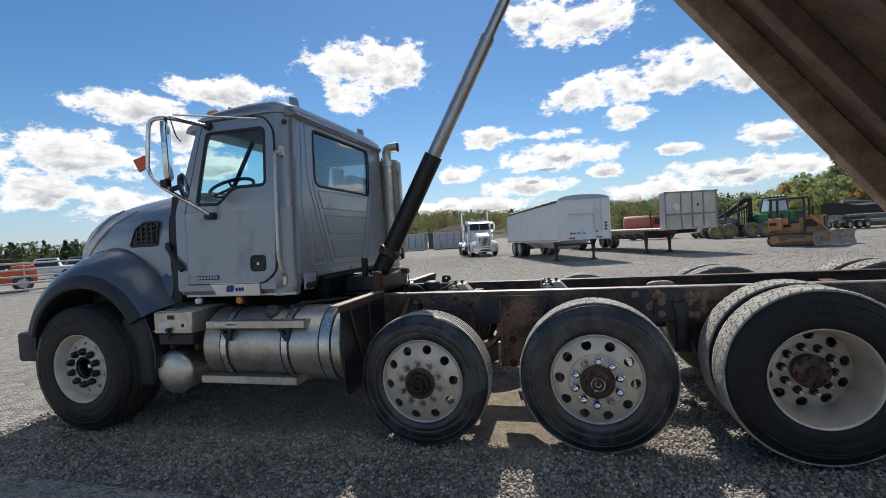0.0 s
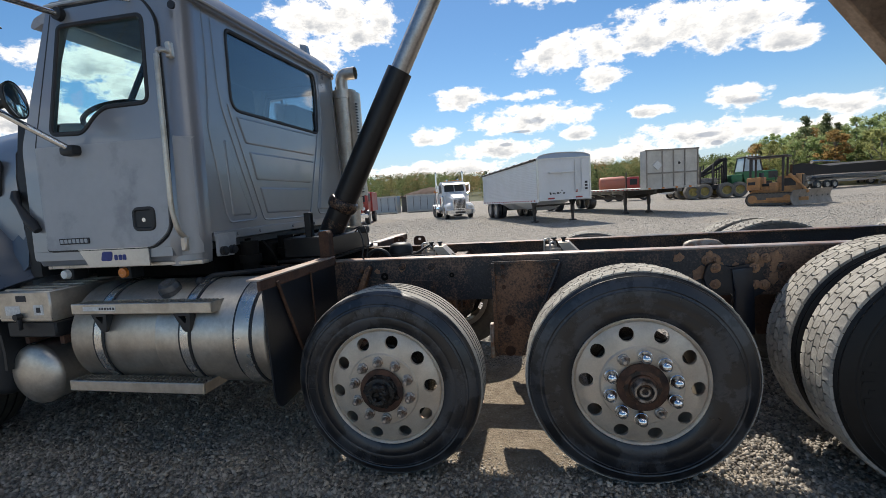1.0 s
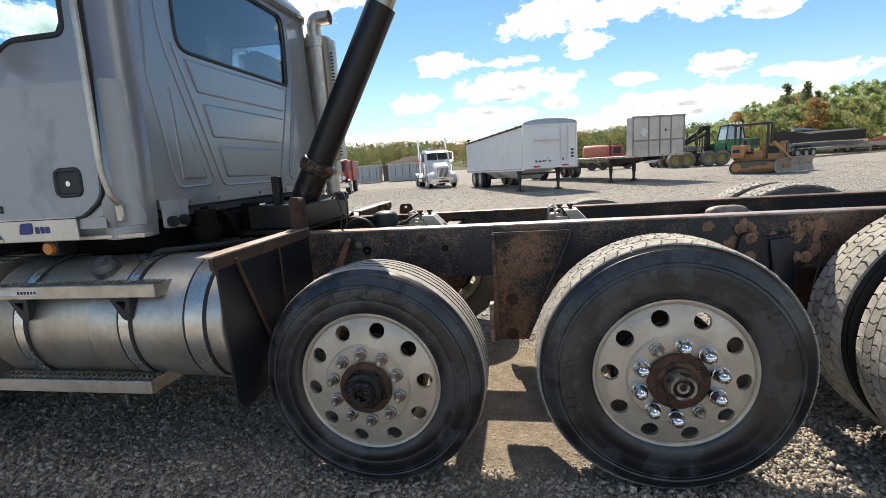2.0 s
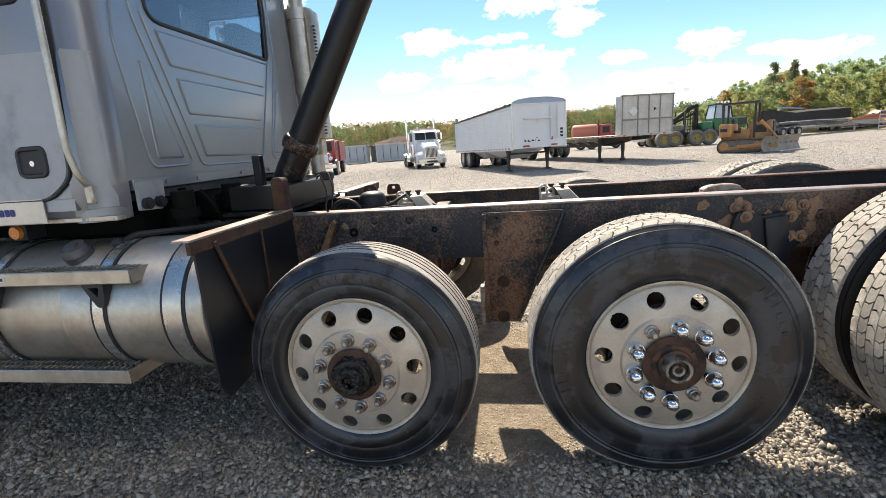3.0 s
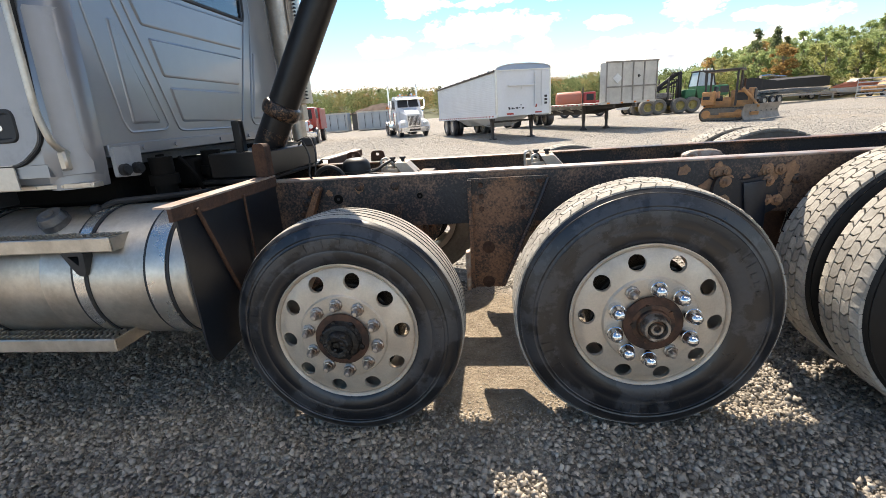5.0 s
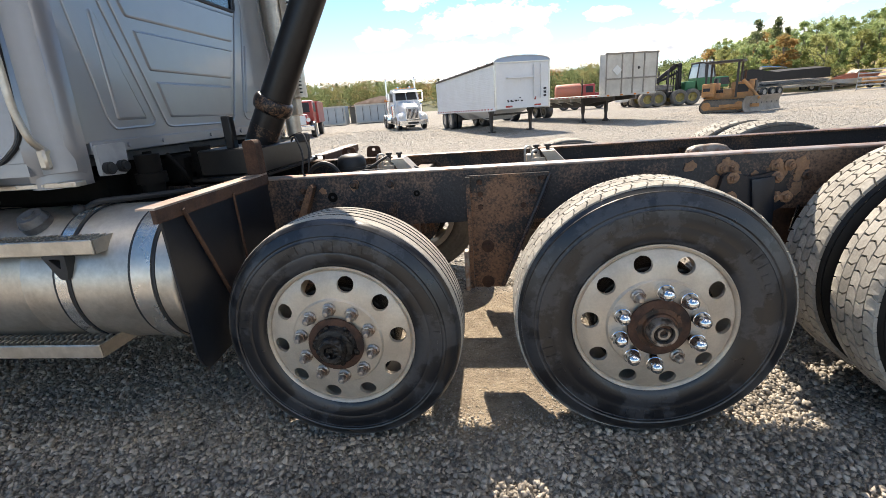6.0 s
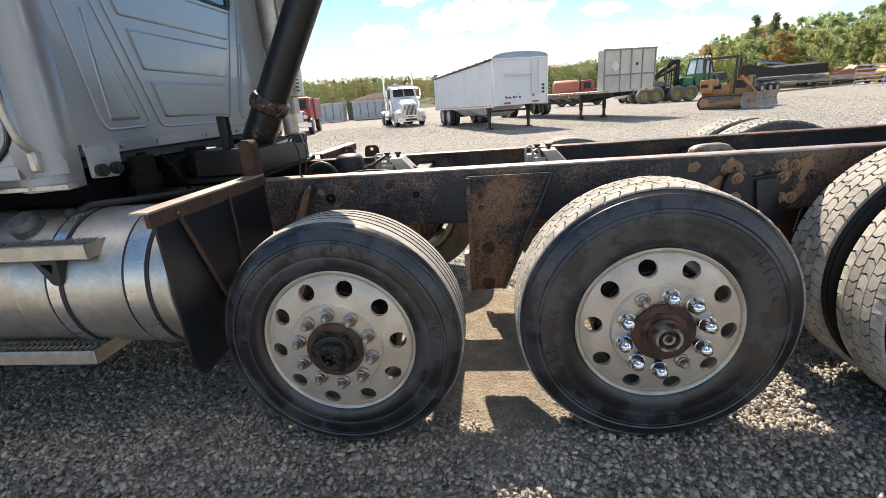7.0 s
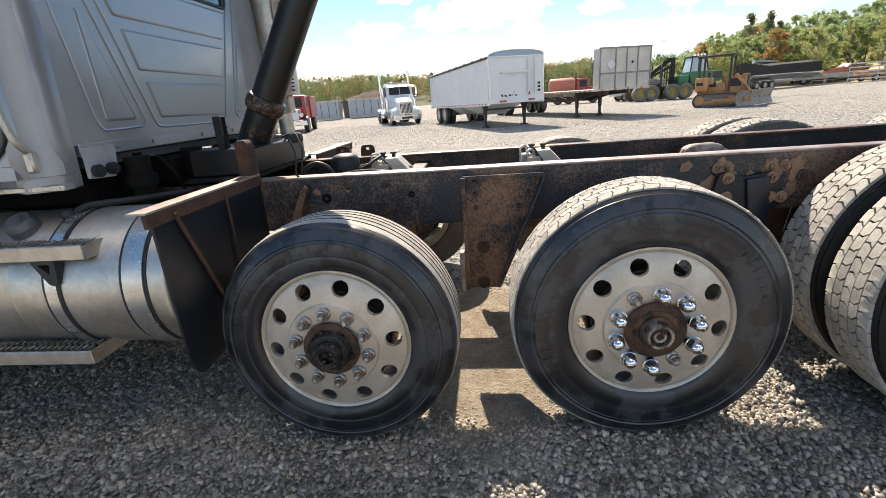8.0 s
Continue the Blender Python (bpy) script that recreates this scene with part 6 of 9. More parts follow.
def nose():
    bm = bmesh.new()
    secs = []
    for x, w, t, b in ((-3.445, 1.06, 2.13, 1.0), (-3.6, 1.055, 2.125, 1.0), (-3.85, 1.03, 2.11, 1.0), (-4.15, 0.97, 2.085, 1.0), (-4.45, 0.89, 2.04, 1.0), (-4.72, 0.80, 1.96, 1.0), (-4.93, 0.71, 1.84, 1.0), (-5.06, 0.64, 1.69, 1.0), (-5.13, 0.58, 1.45, 1.0), (-5.14, 0.55, 1.1, 1.0)):
        ring = [(x, -w, b)]
        for i in range(13):
            a = math.pi * i / 12
            cx = math.cos(a)
            ring.append((x, -w * math.copysign(abs(cx) ** 0.55, cx), b + (t - b) * (0.62 + 0.38 * math.sin(a) ** 0.75)))
        ring.append((x, w, b))
        secs.append(ring)
    loft(bm, secs)
    hood = part("hood", bm, PAINT_HOOD, truck, "sloping blue-grey hood with faint flame streaks")
    for s in (1, -1):
        # louvre
        out = rounded([(-3.925, 1.618), (-3.585, 1.618), (-3.543, 1.828), (-3.715, 1.830), (-3.835, 1.778)], 0.025)

        def P(a, b):
            return (a, -s * (1.068 + (a + 3.4) * 0.11), b)
        bm = bmesh.new()
        slab(bm, out, (), P, (0, -s * 0.012, 0))
        lv = part("louvre", bm, DARK_TRIM, truck, "black slatted hood louvre", smooth=0)
        def Q(a, b):
            return (a, P(a, b)[1] - s * 0.012, b)
        for i in range(4):
            bm = bmesh.new()
            z = 1.652 + i * 0.042
            x0, x1 = -3.880 + 0.030 * i + (0.03 if i == 3 else 0), -3.600 + 0.008 * i
            slab(bm, [(x0, z), (x1, z + 0.002), (x1, z + 0.018), (x0, z + 0.016)], (), Q, (0, -s * 0.012, 0))
            part("slat", bm, DARK_TRIM, lv, smooth=0)
        for x, z1 in ((-3.82, 1.775), (-3.75, 1.80), (-3.68, 1.815), (-3.62, 1.815)):
            bm = bmesh.new()
            slab(bm, [(x - 0.006, 1.64), (x + 0.006, 1.64), (x + 0.014, z1), (x + 0.002, z1)], (), Q, (0, -s * 0.016, 0))
            part("bar", bm, DARK_TRIM, lv, smooth=0)
        bm = bmesh.new()
        strip(bm, out, lambda a, b: (P(a, b)[0], P(a, b)[1] - s * 0.008, b), 0.02, 0.014, (0, -s, 0))
        part("louvre_frame", bm, DARK_TRIM, lv)
        # hood latch
        bm = bmesh.new()
        pipe(bm, [(-3.445, -s * 1.075, 1.625), (-3.43, -s * 1.09, 1.59), (-3.395, -s * 1.105, 1.54), (-3.35, -s * 1.11, 1.475), (-3.30, -s * 1.115, 1.425), (-3.268, -s * 1.115, 1.385)], [0.022, 0.028, 0.016, 0.024, 0.030, 0.022], 10)
        part("hood_latch", bm, DARK_TRIM, hood, "black rubber hood latch")
        # flame streaks
        bm = bmesh.new()
        for x0, z0, x1, z1, wd, sag in ((-4.99, 1.44, -4.28, 1.985, 0.034, 0.05), (-4.97, 1.38, -4.46, 1.80, 0.026, 0.04), (-4.92, 1.42, -4.20, 1.87, 0.022, 0.06), (-4.78, 1.53, -3.92, 1.95, 0.024, 0.05), (-4.86, 1.62, -4.40, 1.97, 0.018, 0.02)):
            ring = []
            for i in range(13):
                t = i / 12
                x, z = x0 + (x1 - x0) * t, z0 + (z1 - z0) * t + sag * math.sin(math.pi * t)
                h = 0.001 + wd * math.sin(math.pi * min(1.0, t * 1.25 + 0.02)) ** 0.8 if t < 0.79 else 0.001 + wd * 0.35 * (1 - t)
                row = []
                for zz, lift in ((z - h, 0.010), (z + h, 0.010), (z + h, -0.004), (z - h, -0.004)):
                    w, top = np.interp(x, HOOD_X, HOOD_W), np.interp(x, HOOD_X, HOOD_T)
                    u = min(max(((zz - 1.0) / (top - 1.0) - 0.62) / 0.38, 0.0), 0.97) ** (1 / 0.75)
                    row.append((x, -s * (w * math.sqrt(1 - u * u) ** 0.55 + lift), zz + lift * 0.6))
                ring.append(row)
            loft(bm, ring)
        parts("paint_streak", bm, STREAK, hood)
        # fender arch round the steer wheel
        cx, cz = -4.20, 0.66
        secs, lips = [], []
        for i in range(23):
            a = radians(29 + 133 * i / 22)
            lift = 1.0 + 0.03 * math.sin(a)

            def at(y, r):
                return (cx + r * lift * math.cos(a), -s * y, cz + r * lift * math.sin(a))
            k = 0.90 + 0.10 * math.cos(a - radians(62))
            secs.append([at(1.285, 0.70), at(1.275, 0.74), at(1.235, 0.79), at(1.14, 0.87 * k), at(1.00, 0.935 * k), at(0.80, 0.975 * k), at(0.55, 0.99 * k), at(0.55, 0.95 * k), at(0.98, 0.90 * k), at(1.20, 0.77), at(1.255, 0.70)])
            lips.append([at(1.315, 0.60), at(1.328, 0.615), at(1.315, 0.685), at(1.285, 0.715), at(1.26, 0.70), at(1.25, 0.60)])
        bm = bmesh.new()
        loft(bm, secs)
        fd = part("fender", bm, FENDER, truck, "rounded blue-grey front fender")
        bm = bmesh.new()
        loft(bm, lips)
        part("fender_flare", bm, DARK_TRIM, fd, "black plastic arch flare")
        bm = bmesh.new()
        loft(bm, [[(cx + r * math.cos(a), -s * y, cz + r * math.sin(a)) for y, r in ((1.24, 0.69), (0.52, 0.69), (0.50, 0.69), (0.50, 0.30), (0.48, 0.30), (0.48, 0.71), (1.24, 0.71))] for a in [radians(-8 + 190 * i / 22) for i in range(23)]])
        part("arch_liner", bm, DARK_TRIM, fd, "black wheel arch liner")
        bm = bmesh.new()
        box(bm, -3.90, -3.56, min(-s * 1.22, -s * 0.55), max(-s * 1.22, -s * 0.55), 0.38, 1.02, 0.06, 3)
        part("splash_panel", bm, DARK_TRIM, fd, "black splash panel behind the wheel")
        bm = bmesh.new()
        loft(bm, [[(x, -s * y, z) for y, z in row] for x, row in ((-3.74, ((0.6, 1.44), (1.00, 1.42), (1.10, 1.24), (1.15, 1.08), (0.6, 1.06))), (-3.60, ((0.6, 1.44), (1.03, 1.40), (1.10, 1.24), (1.165, 1.02), (0.6, 1.01))), (-3.50, ((0.6, 1.42), (1.05, 1.40), (1.085, 1.26), (1.12, 1.09), (0.6, 1.07))), (-3.425, ((0.6, 1.40), (1.06, 1.38), (1.07, 1.26), (1.085, 1.17), (0.6, 1.15))))])
        part("fender_rear", bm, FENDER, fd)
        bm = bmesh.new()
        box(bm, -5.16, -4.93, min(-s * 1.22, -s * 0.0), max(-s * 1.22, -s * 0.0), 0.59, 0.87, 0.03, 2)
        part("bumper", bm, DARK_TRIM, truck)
        # black gap strip between hood and cab
        bm = bmesh.new()
        loft(bm, [[(-3.430, -s * 1.072, 1.1), (-3.350, -s * 1.070, 1.1), (-3.345, -s * 0.9, 1.1), (-3.455, -s * 0.9, 1.1)], [(-3.428, -s * 1.060, 1.75), (-3.355, -s * 1.050, 1.75), (-3.35, -s * 0.9, 1.75), (-3.445, -s * 0.9, 1.75)], [(-3.43, -s * 1.01, 2.04), (-3.33, -s * 1.0, 2.04), (-3.30, -s * 0.86, 2.04), (-3.43, -s * 0.86, 2.04)]])
        part("hood_seal", bm, DARK_TRIM, hood)


nose()


def mirrors():
    for s in (1, -1):
        bm = bmesh.new()
        y = -s * 1.40
        pts = [(-2.95, -s * 1.05, 2.595), (-3.02, y, 2.60), (-3.205, y, 2.605), (-3.255, y, 2.20), (-3.16, y, 2.09), (-2.93, -s * 1.125, 1.835)]
        pipe(bm, arc_pts(pts, 0.08, 6), 0.017, 12)
        arm = part("mirror_arm", bm, BRIGHT, truck, "bent tubular mirror bracket")
        bm = bmesh.new()
        pipe(bm, [(-2.97, y, 2.615), (-2.475, -s * 1.05, 2.603)], 0.007, 8)
        part("brace", bm, BRIGHT, arm)
        bm = bmesh.new()
        rod(bm, (-2.95, -s * 1.02, 2.595), (-2.95, -s * 1.075, 2.595), 0.04, 0.035)
        box(bm, -2.99, -2.89, min(-s * 1.075, -s * 1.15), max(-s * 1.075, -s * 1.15), 1.80, 1.86, 0.02, 2)
        parts("arm_foot", bm, DARK_TRIM, arm)
        bm = bmesh.new()
        m = pose(-3.04, y, 2.335, 0, 0, s * 36)
        box(bm, -0.03, 0.012, -0.09, 0.09, -0.225, 0.225, 0.018, 2, m)
        part("mirror", bm, BRIGHT, arm, "tall rectangular side mirror")
        bm = bmesh.new()
        box(bm, 0.0125, 0.0145, -0.078, 0.078, -0.205, 0.205, 0, 1, m)
        part("mirror_glass", bm, MIRROR, arm, smooth=0)
        bm = bmesh.new()
        c, d = Vector((-2.97, -s * 1.36, 2.065)), Vector((0.90, s * 0.42, 0.10)).normalized()
        rod(bm, c, c + d * 0.02, 0.09, 0.097, 28)
        rod(bm, c, (-3.06, -s * 1.38, 2.04), 0.02)
        part("round_mirror", bm, DARK_TRIM, arm, "round convex spot mirror")
        bm = bmesh.new()
        rod(bm, c + d * 0.0205, c + d * 0.024, 0.088, 0.082, 28)
        part("round_glass", bm, MIRROR, arm)
        bm = bmesh.new()
        box(bm, -3.12, -3.05, y - 0.03, y + 0.03, 2.06, 2.12, 0.01)
        rod(bm, (-3.04, y, 2.55), (-3.04, y, 2.60), 0.012)
        pipe(bm, arc_pts([(-3.0, y, 2.60), (-2.97, y, 2.5), (-2.95, y, 2.44), (-2.91, y, 2.40)], 0.03), 0.005, 6)
        parts("mirror_clamp", bm, DARK_TRIM, arm)
        bm = bmesh.new()
        slab(bm, [(-3.38, 2.30), (-3.27, 2.325), (-3.27, 2.225), (-3.33, 2.205)], (), lambda a, b: (a, y - 0.01, b), (0, 0.02, 0))
        part("flag", bm, ORANGE, arm, "orange plastic flag")


mirrors()


def exhaust():
    bm = bmesh.new()
    rod(bm, (-2.16, 1.05, 1.50), (-2.16, 1.05, 2.52), 0.112, seg=36)
    for z in (1.56, 2.46):
        rod(bm, (-2.16, 1.05, z - 0.025), (-2.16, 1.05, z + 0.025), 0.124, seg=36)
    st = part("muffler", bm, TANK_ALU, truck, "upright dull metal muffler beside the cab")
    bm = bmesh.new()
    pipe(bm, arc_pts([(-2.18, 1.05, 2.50), (-2.18, 1.05, 2.68), (-2.03, 1.05, 2.68)], 0.09, 8), 0.058, 18, caps=False)
    part("exhaust_elbow", bm, TANK_ALU, st, "curved dull metal exhaust tip")
    bm = bmesh.new()
    secs = []
    for z in (1.50, 2.49):
        secs.append([(-2.16 + 0.15 * math.cos(t), 1.05 + 0.15 * math.sin(t), z) for t in [radians(-50 + i * 10) for i in range(11)]] + [(-2.16 + 0.143 * math.cos(t), 1.05 + 0.143 * math.sin(t), z) for t in [radians(50 - i * 10) for i in range(11)]])
    loft(bm, secs)
    sh = part("heat_shield", bm, TANK_ALU, st)
    bm = bmesh.new()
    for i in range(32):
        box(bm, -2.022, -2.008, 0.96, 0.985, 1.53 + i * 0.027, 1.541 + i * 0.027)
    parts("shield_slot", bm, DARK_TRIM, sh, smooth=0)
    bm = bmesh.new()
    box(bm, -2.30, -2.08, 0.98, 1.12, 1.05, 1.20, 0.01)
    rod(bm, (-2.16, 1.05, 0.7), (-2.16, 1.05, 1.52), 0.06)
    box(bm, -2.24, -2.08, 0.99, 1.11, 1.36, 1.50, 0.01)
    part("muffler_bracket", bm, TANK_ALU, st)


exhaust()


STRAP = mat("polished_strap_steel", (0.74, 0.70, 0.64), 0.24, 0.85, (0.52, 0.47, 0.41), 0.6, 5, 60, 0.04, 0.002, grain=0.06)


def tanks():
    for s in (1, -1):
        cy, cz, r = -s * 0.93, 0.735, 0.305
        bm = bmesh.new()
        prof = [(0.0, -3.03), (r - 0.06, -3.028), (r - 0.015, -3.015), (r, -2.995), (r, -2.43), (r + 0.002, -2.425), (r, -2.42), (r, -1.775), (r - 0.015, -1.755), (r - 0.06, -1.742), (0, -1.74)]
        revolve(bm, prof, 72, axis="X")
        bmesh.ops.translate(bm, verts=bm.verts, vec=(0, cy, cz))
        tk = part("fuel_tank", bm, TANK_ALU, truck, "round dented aluminium fuel tank")
        for x, w in ((-2.80, 0.05), (-2.235, 0.05), (-1.885, 0.085)):
            bm = bmesh.new()
            revolve(bm, [(r + 0.001, x - w / 2 - 0.014), (r + 0.005, x - w / 2 - 0.014), (r + 0.005, x + w / 2 + 0.014), (r + 0.001, x + w / 2 + 0.014)], 72, axis="X")
            bmesh.ops.translate(bm, verts=bm.verts, vec=(0, cy, cz))
            part("strap_liner", bm, DARK_TRIM, tk)
            bm = bmesh.new()
            revolve(bm, [(r + 0.005, x - w / 2), (r + 0.009, x - w / 2), (r + 0.009, x + w / 2), (r + 0.005, x + w / 2)], 72, axis="X")
            bmesh.ops.translate(bm, verts=bm.verts, vec=(0, cy, cz))
            part("strap", bm, STRAP, tk, "bare steel tank strap")
            bm = bmesh.new()
            yy = cy - s * (r + 0.01) * math.cos(0.9)
            if x > -2.0:
                bm.free()
                continue
            rod(bm, (x - 0.02, yy, cz - (r + 0.01) * math.sin(0.9)), (x + 0.03, yy, cz - (r + 0.01) * math.sin(0.9)), 0.009, seg=8)
            part("strap_bolt", bm, STRAP, tk)
        bm = bmesh.new()
        m = Matrix.Translation((-2.42, cy - s * 0.155, cz + 0.262)) @ Matrix.Rotation(radians(s * 30), 4, "X")
        bmesh.ops.create_cone(bm, cap_ends=True, segments=24, radius1=0.06, radius2=0.06, depth=0.03, matrix=m @ Matrix.Translation((0, 0, 0.01)))
        bmesh.ops.create_cone(bm, cap_ends=True, segments=10, radius1=0.058, radius2=0.048, depth=0.03, matrix=m @ Matrix.Translation((0, 0, 0.04)))
        bmesh.ops.create_cone(bm, cap_ends=True, segments=16, radius1=0.026, radius2=0.024, depth=0.014, matrix=m @ Matrix.Translation((0, 0, 0.058)))
        part("filler_cap", bm, GALV_DULL, tk, "ribbed metal filler cap")
        bm = bmesh.new()
        pipe(bm, arc_pts([(-2.27, cy - s * 0.08, cz + 0.30), (-2.22, cy - s * 0.05, cz + 0.33), (-2.1, cy + s * 0.1, cz + 0.32), (-2.0, cy + s * 0.35, cz + 0.30)], 0.05), 0.014, 8)
        bmesh.ops.create_uvsphere(bm, u_segments=12, v_segments=8, radius=0.028, matrix=Matrix.Translation((-2.275, cy - s * 0.09, cz + 0.302)))
        part("fuel_line", bm, DARK_TRIM, tk)
        # steps
        for x0, x1, z, yo, yi in ((-2.945, -2.04, 0.935, 1.25, 1.03), (-3.01, -2.125, 0.495, 1.27, 1.00)):
            bm = bmesh.new()
            y0, y1 = sorted((-s * yo, -s * (yo - 0.012)))
            box(bm, x0, x1, y0, y1, z - 0.030, z + 0.030, 0.004)
            for xa in (x0, x1 - 0.012):
                ya, yb = sorted((-s * (yo - 0.012), -s * yi))
                box(bm, xa, xa + 0.012, ya, yb, z - 0.030, z + 0.026)
            ya, yb = sorted((-s * (yi + 0.012), -s * yi))
            box(bm, x0 + 0.012, x1 - 0.012, ya, yb, z - 0.03, z + 0.026)
            st = part("step", bm, TANK_ALU, truck, "aluminium step with a serrated grating", smooth=0)
            bm = bmesh.new()
            n = int((x1 - x0) / 0.028)
            for i in range(n):
                x = x0 + 0.018 + i * (x1 - x0 - 0.036) / n
                for j in range(5):
                    yy = yi + 0.02 + j * (yo - yi - 0.034) / 5
                    ya, yb = sorted((-s * yy, -s * (yy + 0.026)))
                    box(bm, x, x + 0.012, ya, yb, z + 0.012, z + 0.027)
            tagged(part("grating", bm, TANK_ALU, st, smooth=0), kind="stuff")
            # black sheet under the grating stands for the shade in its slots
            bm = bmesh.new()
            ya, yb = sorted((-s * (yo - 0.012), -s * (yi + 0.012)))
            box(bm, x0 + 0.012, x1 - 0.012, ya, yb, z - 0.004, z + 0.006)
            part("grating_pan", bm, DARK_TRIM, st, smooth=0)
            bm = bmesh.new()
            for xb in (-2.76, -2.22):
                if z > 0.7:
                    slab(bm, rounded([(xb - 0.060, z - 0.03), (xb + 0.045, z - 0.03), (xb + 0.038, z - 0.10), (xb + 0.028, z - 0.135), (xb - 0.002, z - 0.13), (xb - 0.03, z - 0.085)], 0.01), (rounded([(xb - 0.032, z - 0.045), (xb + 0.022, z - 0.045), (xb + 0.012, z - 0.088)], 0.008),), lambda a, b: (a, -s * 1.20, b), (0, -s * 0.045, 0))
                else:
                    box(bm, xb - 0.03, xb + 0.03, min(-s * 1.2, -s * 0.7), max(-s * 1.2, -s * 0.7), z - 0.06, z - 0.03, 0.005)
            parts("step_bracket", bm, DARK_TRIM, st, smooth=0)
        bm = bmesh.new()
        y0, y1 = sorted((-s * 1.2503, -s * 1.2515))
        box(bm, -2.86, -2.64, y0, y1, 0.925, 0.95)
        lb = part("step_label", bm, WHITE_LABEL, truck, smooth=0)
        bm = bmesh.new()
        y0, y1 = sorted((-s * 1.2515, -s * 1.2522))
        for i in range(6):
            box(bm, -2.75 + i * 0.018, -2.738 + i * 0.018, y0, y1, 0.931, 0.944)
        part("print", bm, DARK_INK, lb, smooth=0)
        # battery box, its base and the air tank below
        bm = bmesh.new()
        y0, y1 = sorted((-s * 1.25, -s * 0.55))
        box(bm, -3.475, -3.085, y0, y1, 0.865, 1.045, 0.008)
        bb = part("battery_box", bm, TANK_ALU, truck, "aluminium battery box with a ribbed lid")
        bm = bmesh.new()
        for i in range(7):
            ya = 1.21 - i * 0.09
            y2, y3 = sorted((-s * ya, -s * (ya - 0.03)))
            box(bm, -3.46, -3.10, y2, y3, 1.045, 1.052)
        y2, y3 = sorted((-s * 1.256, -s * 1.25))
        box(bm, -3.48, -3.08, y2, y3, 0.885, 0.890)
        part("lid_rib", bm, TANK_ALU, bb, smooth=0)
        bm = bmesh.new()
        y2, y3 = sorted((-s * 1.2503, -s * 1.2515))
        box(bm, -3.21, -3.14, y2, y3, 0.905, 0.965)
        box(bm, -3.42, -3.31, y2, y3, 0.905, 0.96)
        parts("label", bm, WHITE_LABEL, bb, smooth=0)
        bm = bmesh.new()
        y2, y3 = sorted((-s * 1.2515, -s * 1.2525))
        box(bm, -3.19, -3.16, y2, y3, 0.92, 0.95)
        y2, y3 = sorted((-s * 1.2503, -s * 1.2515))
        box(bm, -3.33, -3.255, y2, y3, 0.985, 1.02)
        parts("warning_plate", bm, DARK_INK, bb, smooth=0)
        bm = bmesh.new()
        y2, y3 = sorted((-s * 1.275, -s * 1.25))
        box(bm, -3.325, -3.30, y2, y3, 0.82, 0.91, 0.006)
        rod(bm, (-3.31, -s * 1.25, 0.90), (-3.31, -s * 1.285, 0.90), 0.018, seg=10)
        part("latch", bm, DARK_TRIM, bb)
        bm = bmesh.new()
        y2, y3 = sorted((-s * 1.23, -s * 0.5))
        box(bm, -3.46, -3.10, y2, y3, 0.765, 0.862, 0.01)
        part("base_tray", bm, DARK_TRIM, bb)
        bm = bmesh.new()
        for x in (-3.38, -3.12):
            box(bm, x, x + 0.03, min(-s * 1.2, -s * 0.5), max(-s * 1.2, -s * 0.5), 0.72, 0.765)
        part("hanger_bar", bm, RUST, bb, smooth=0)
        bm = bmesh.new()
        revolve(bm, [(0.0, -1.222), (0.06, -1.219), (0.115, -1.209), (0.158, -1.193), (0.182, -1.172), (0.189, -1.15), (0.189, -1.145), (0.185, -1.14), (0.185, -0.5), (0.1, -0.45), (0, -0.45)], 48)
        bmesh.ops.transform(bm, matrix=Matrix.Translation((-3.378, 0, 0.516)) @ Matrix.Diagonal((1, s, 1, 1)), verts=bm.verts)
        part("air_tank", bm, TANK_ALU, truck, "domed metal air tank below the battery box")
        # mud flap panel ahead of the first lift wheel
        bm = bmesh.new()
        slab(bm, rounded([(1.275, 1.05), (0.45, 1.05), (0.45, 0.40), (0.95, 0.42), (1.0, 0.40), (1.225, 0.38), (1.265, 0.46)], [0, 0, 0.02, 0.08, 0.04, 0.05, 0.04]), (), lambda a, b: (-1.715, -s * a, b), (0.010, 0, 0))
        fl = part("mud_flap", bm, FLAP, truck, "black rubber mud flap on a steel angle", smooth=0)
        bm = bmesh.new()
        y0, y1 = sorted((-s * 1.30, -s * 0.44))
        box(bm, -1.718, -1.712 + 0.012, y0, y1, 1.025, 1.075)
        part("flap_angle", bm, RUST, fl, smooth=0)
        bm = bmesh.new()
        box(bm, -1.775, -1.700, y0, y1, 1.0752, 1.083)
        part("angle_top", bm, EDGE, fl, smooth=0)
        bm = bmesh.new()
        pipe(bm, [(-1.695, -s * 1.16, 1.05), (-1.69, -s * 0.98, 0.62)], 0.009, 8)
        pipe(bm, [(-1.695, -s * 0.80, 1.04), (-1.69, -s * 0.80, 0.6)], 0.006, 8)
        part("flap_brace", bm, RUST, fl)


tanks()


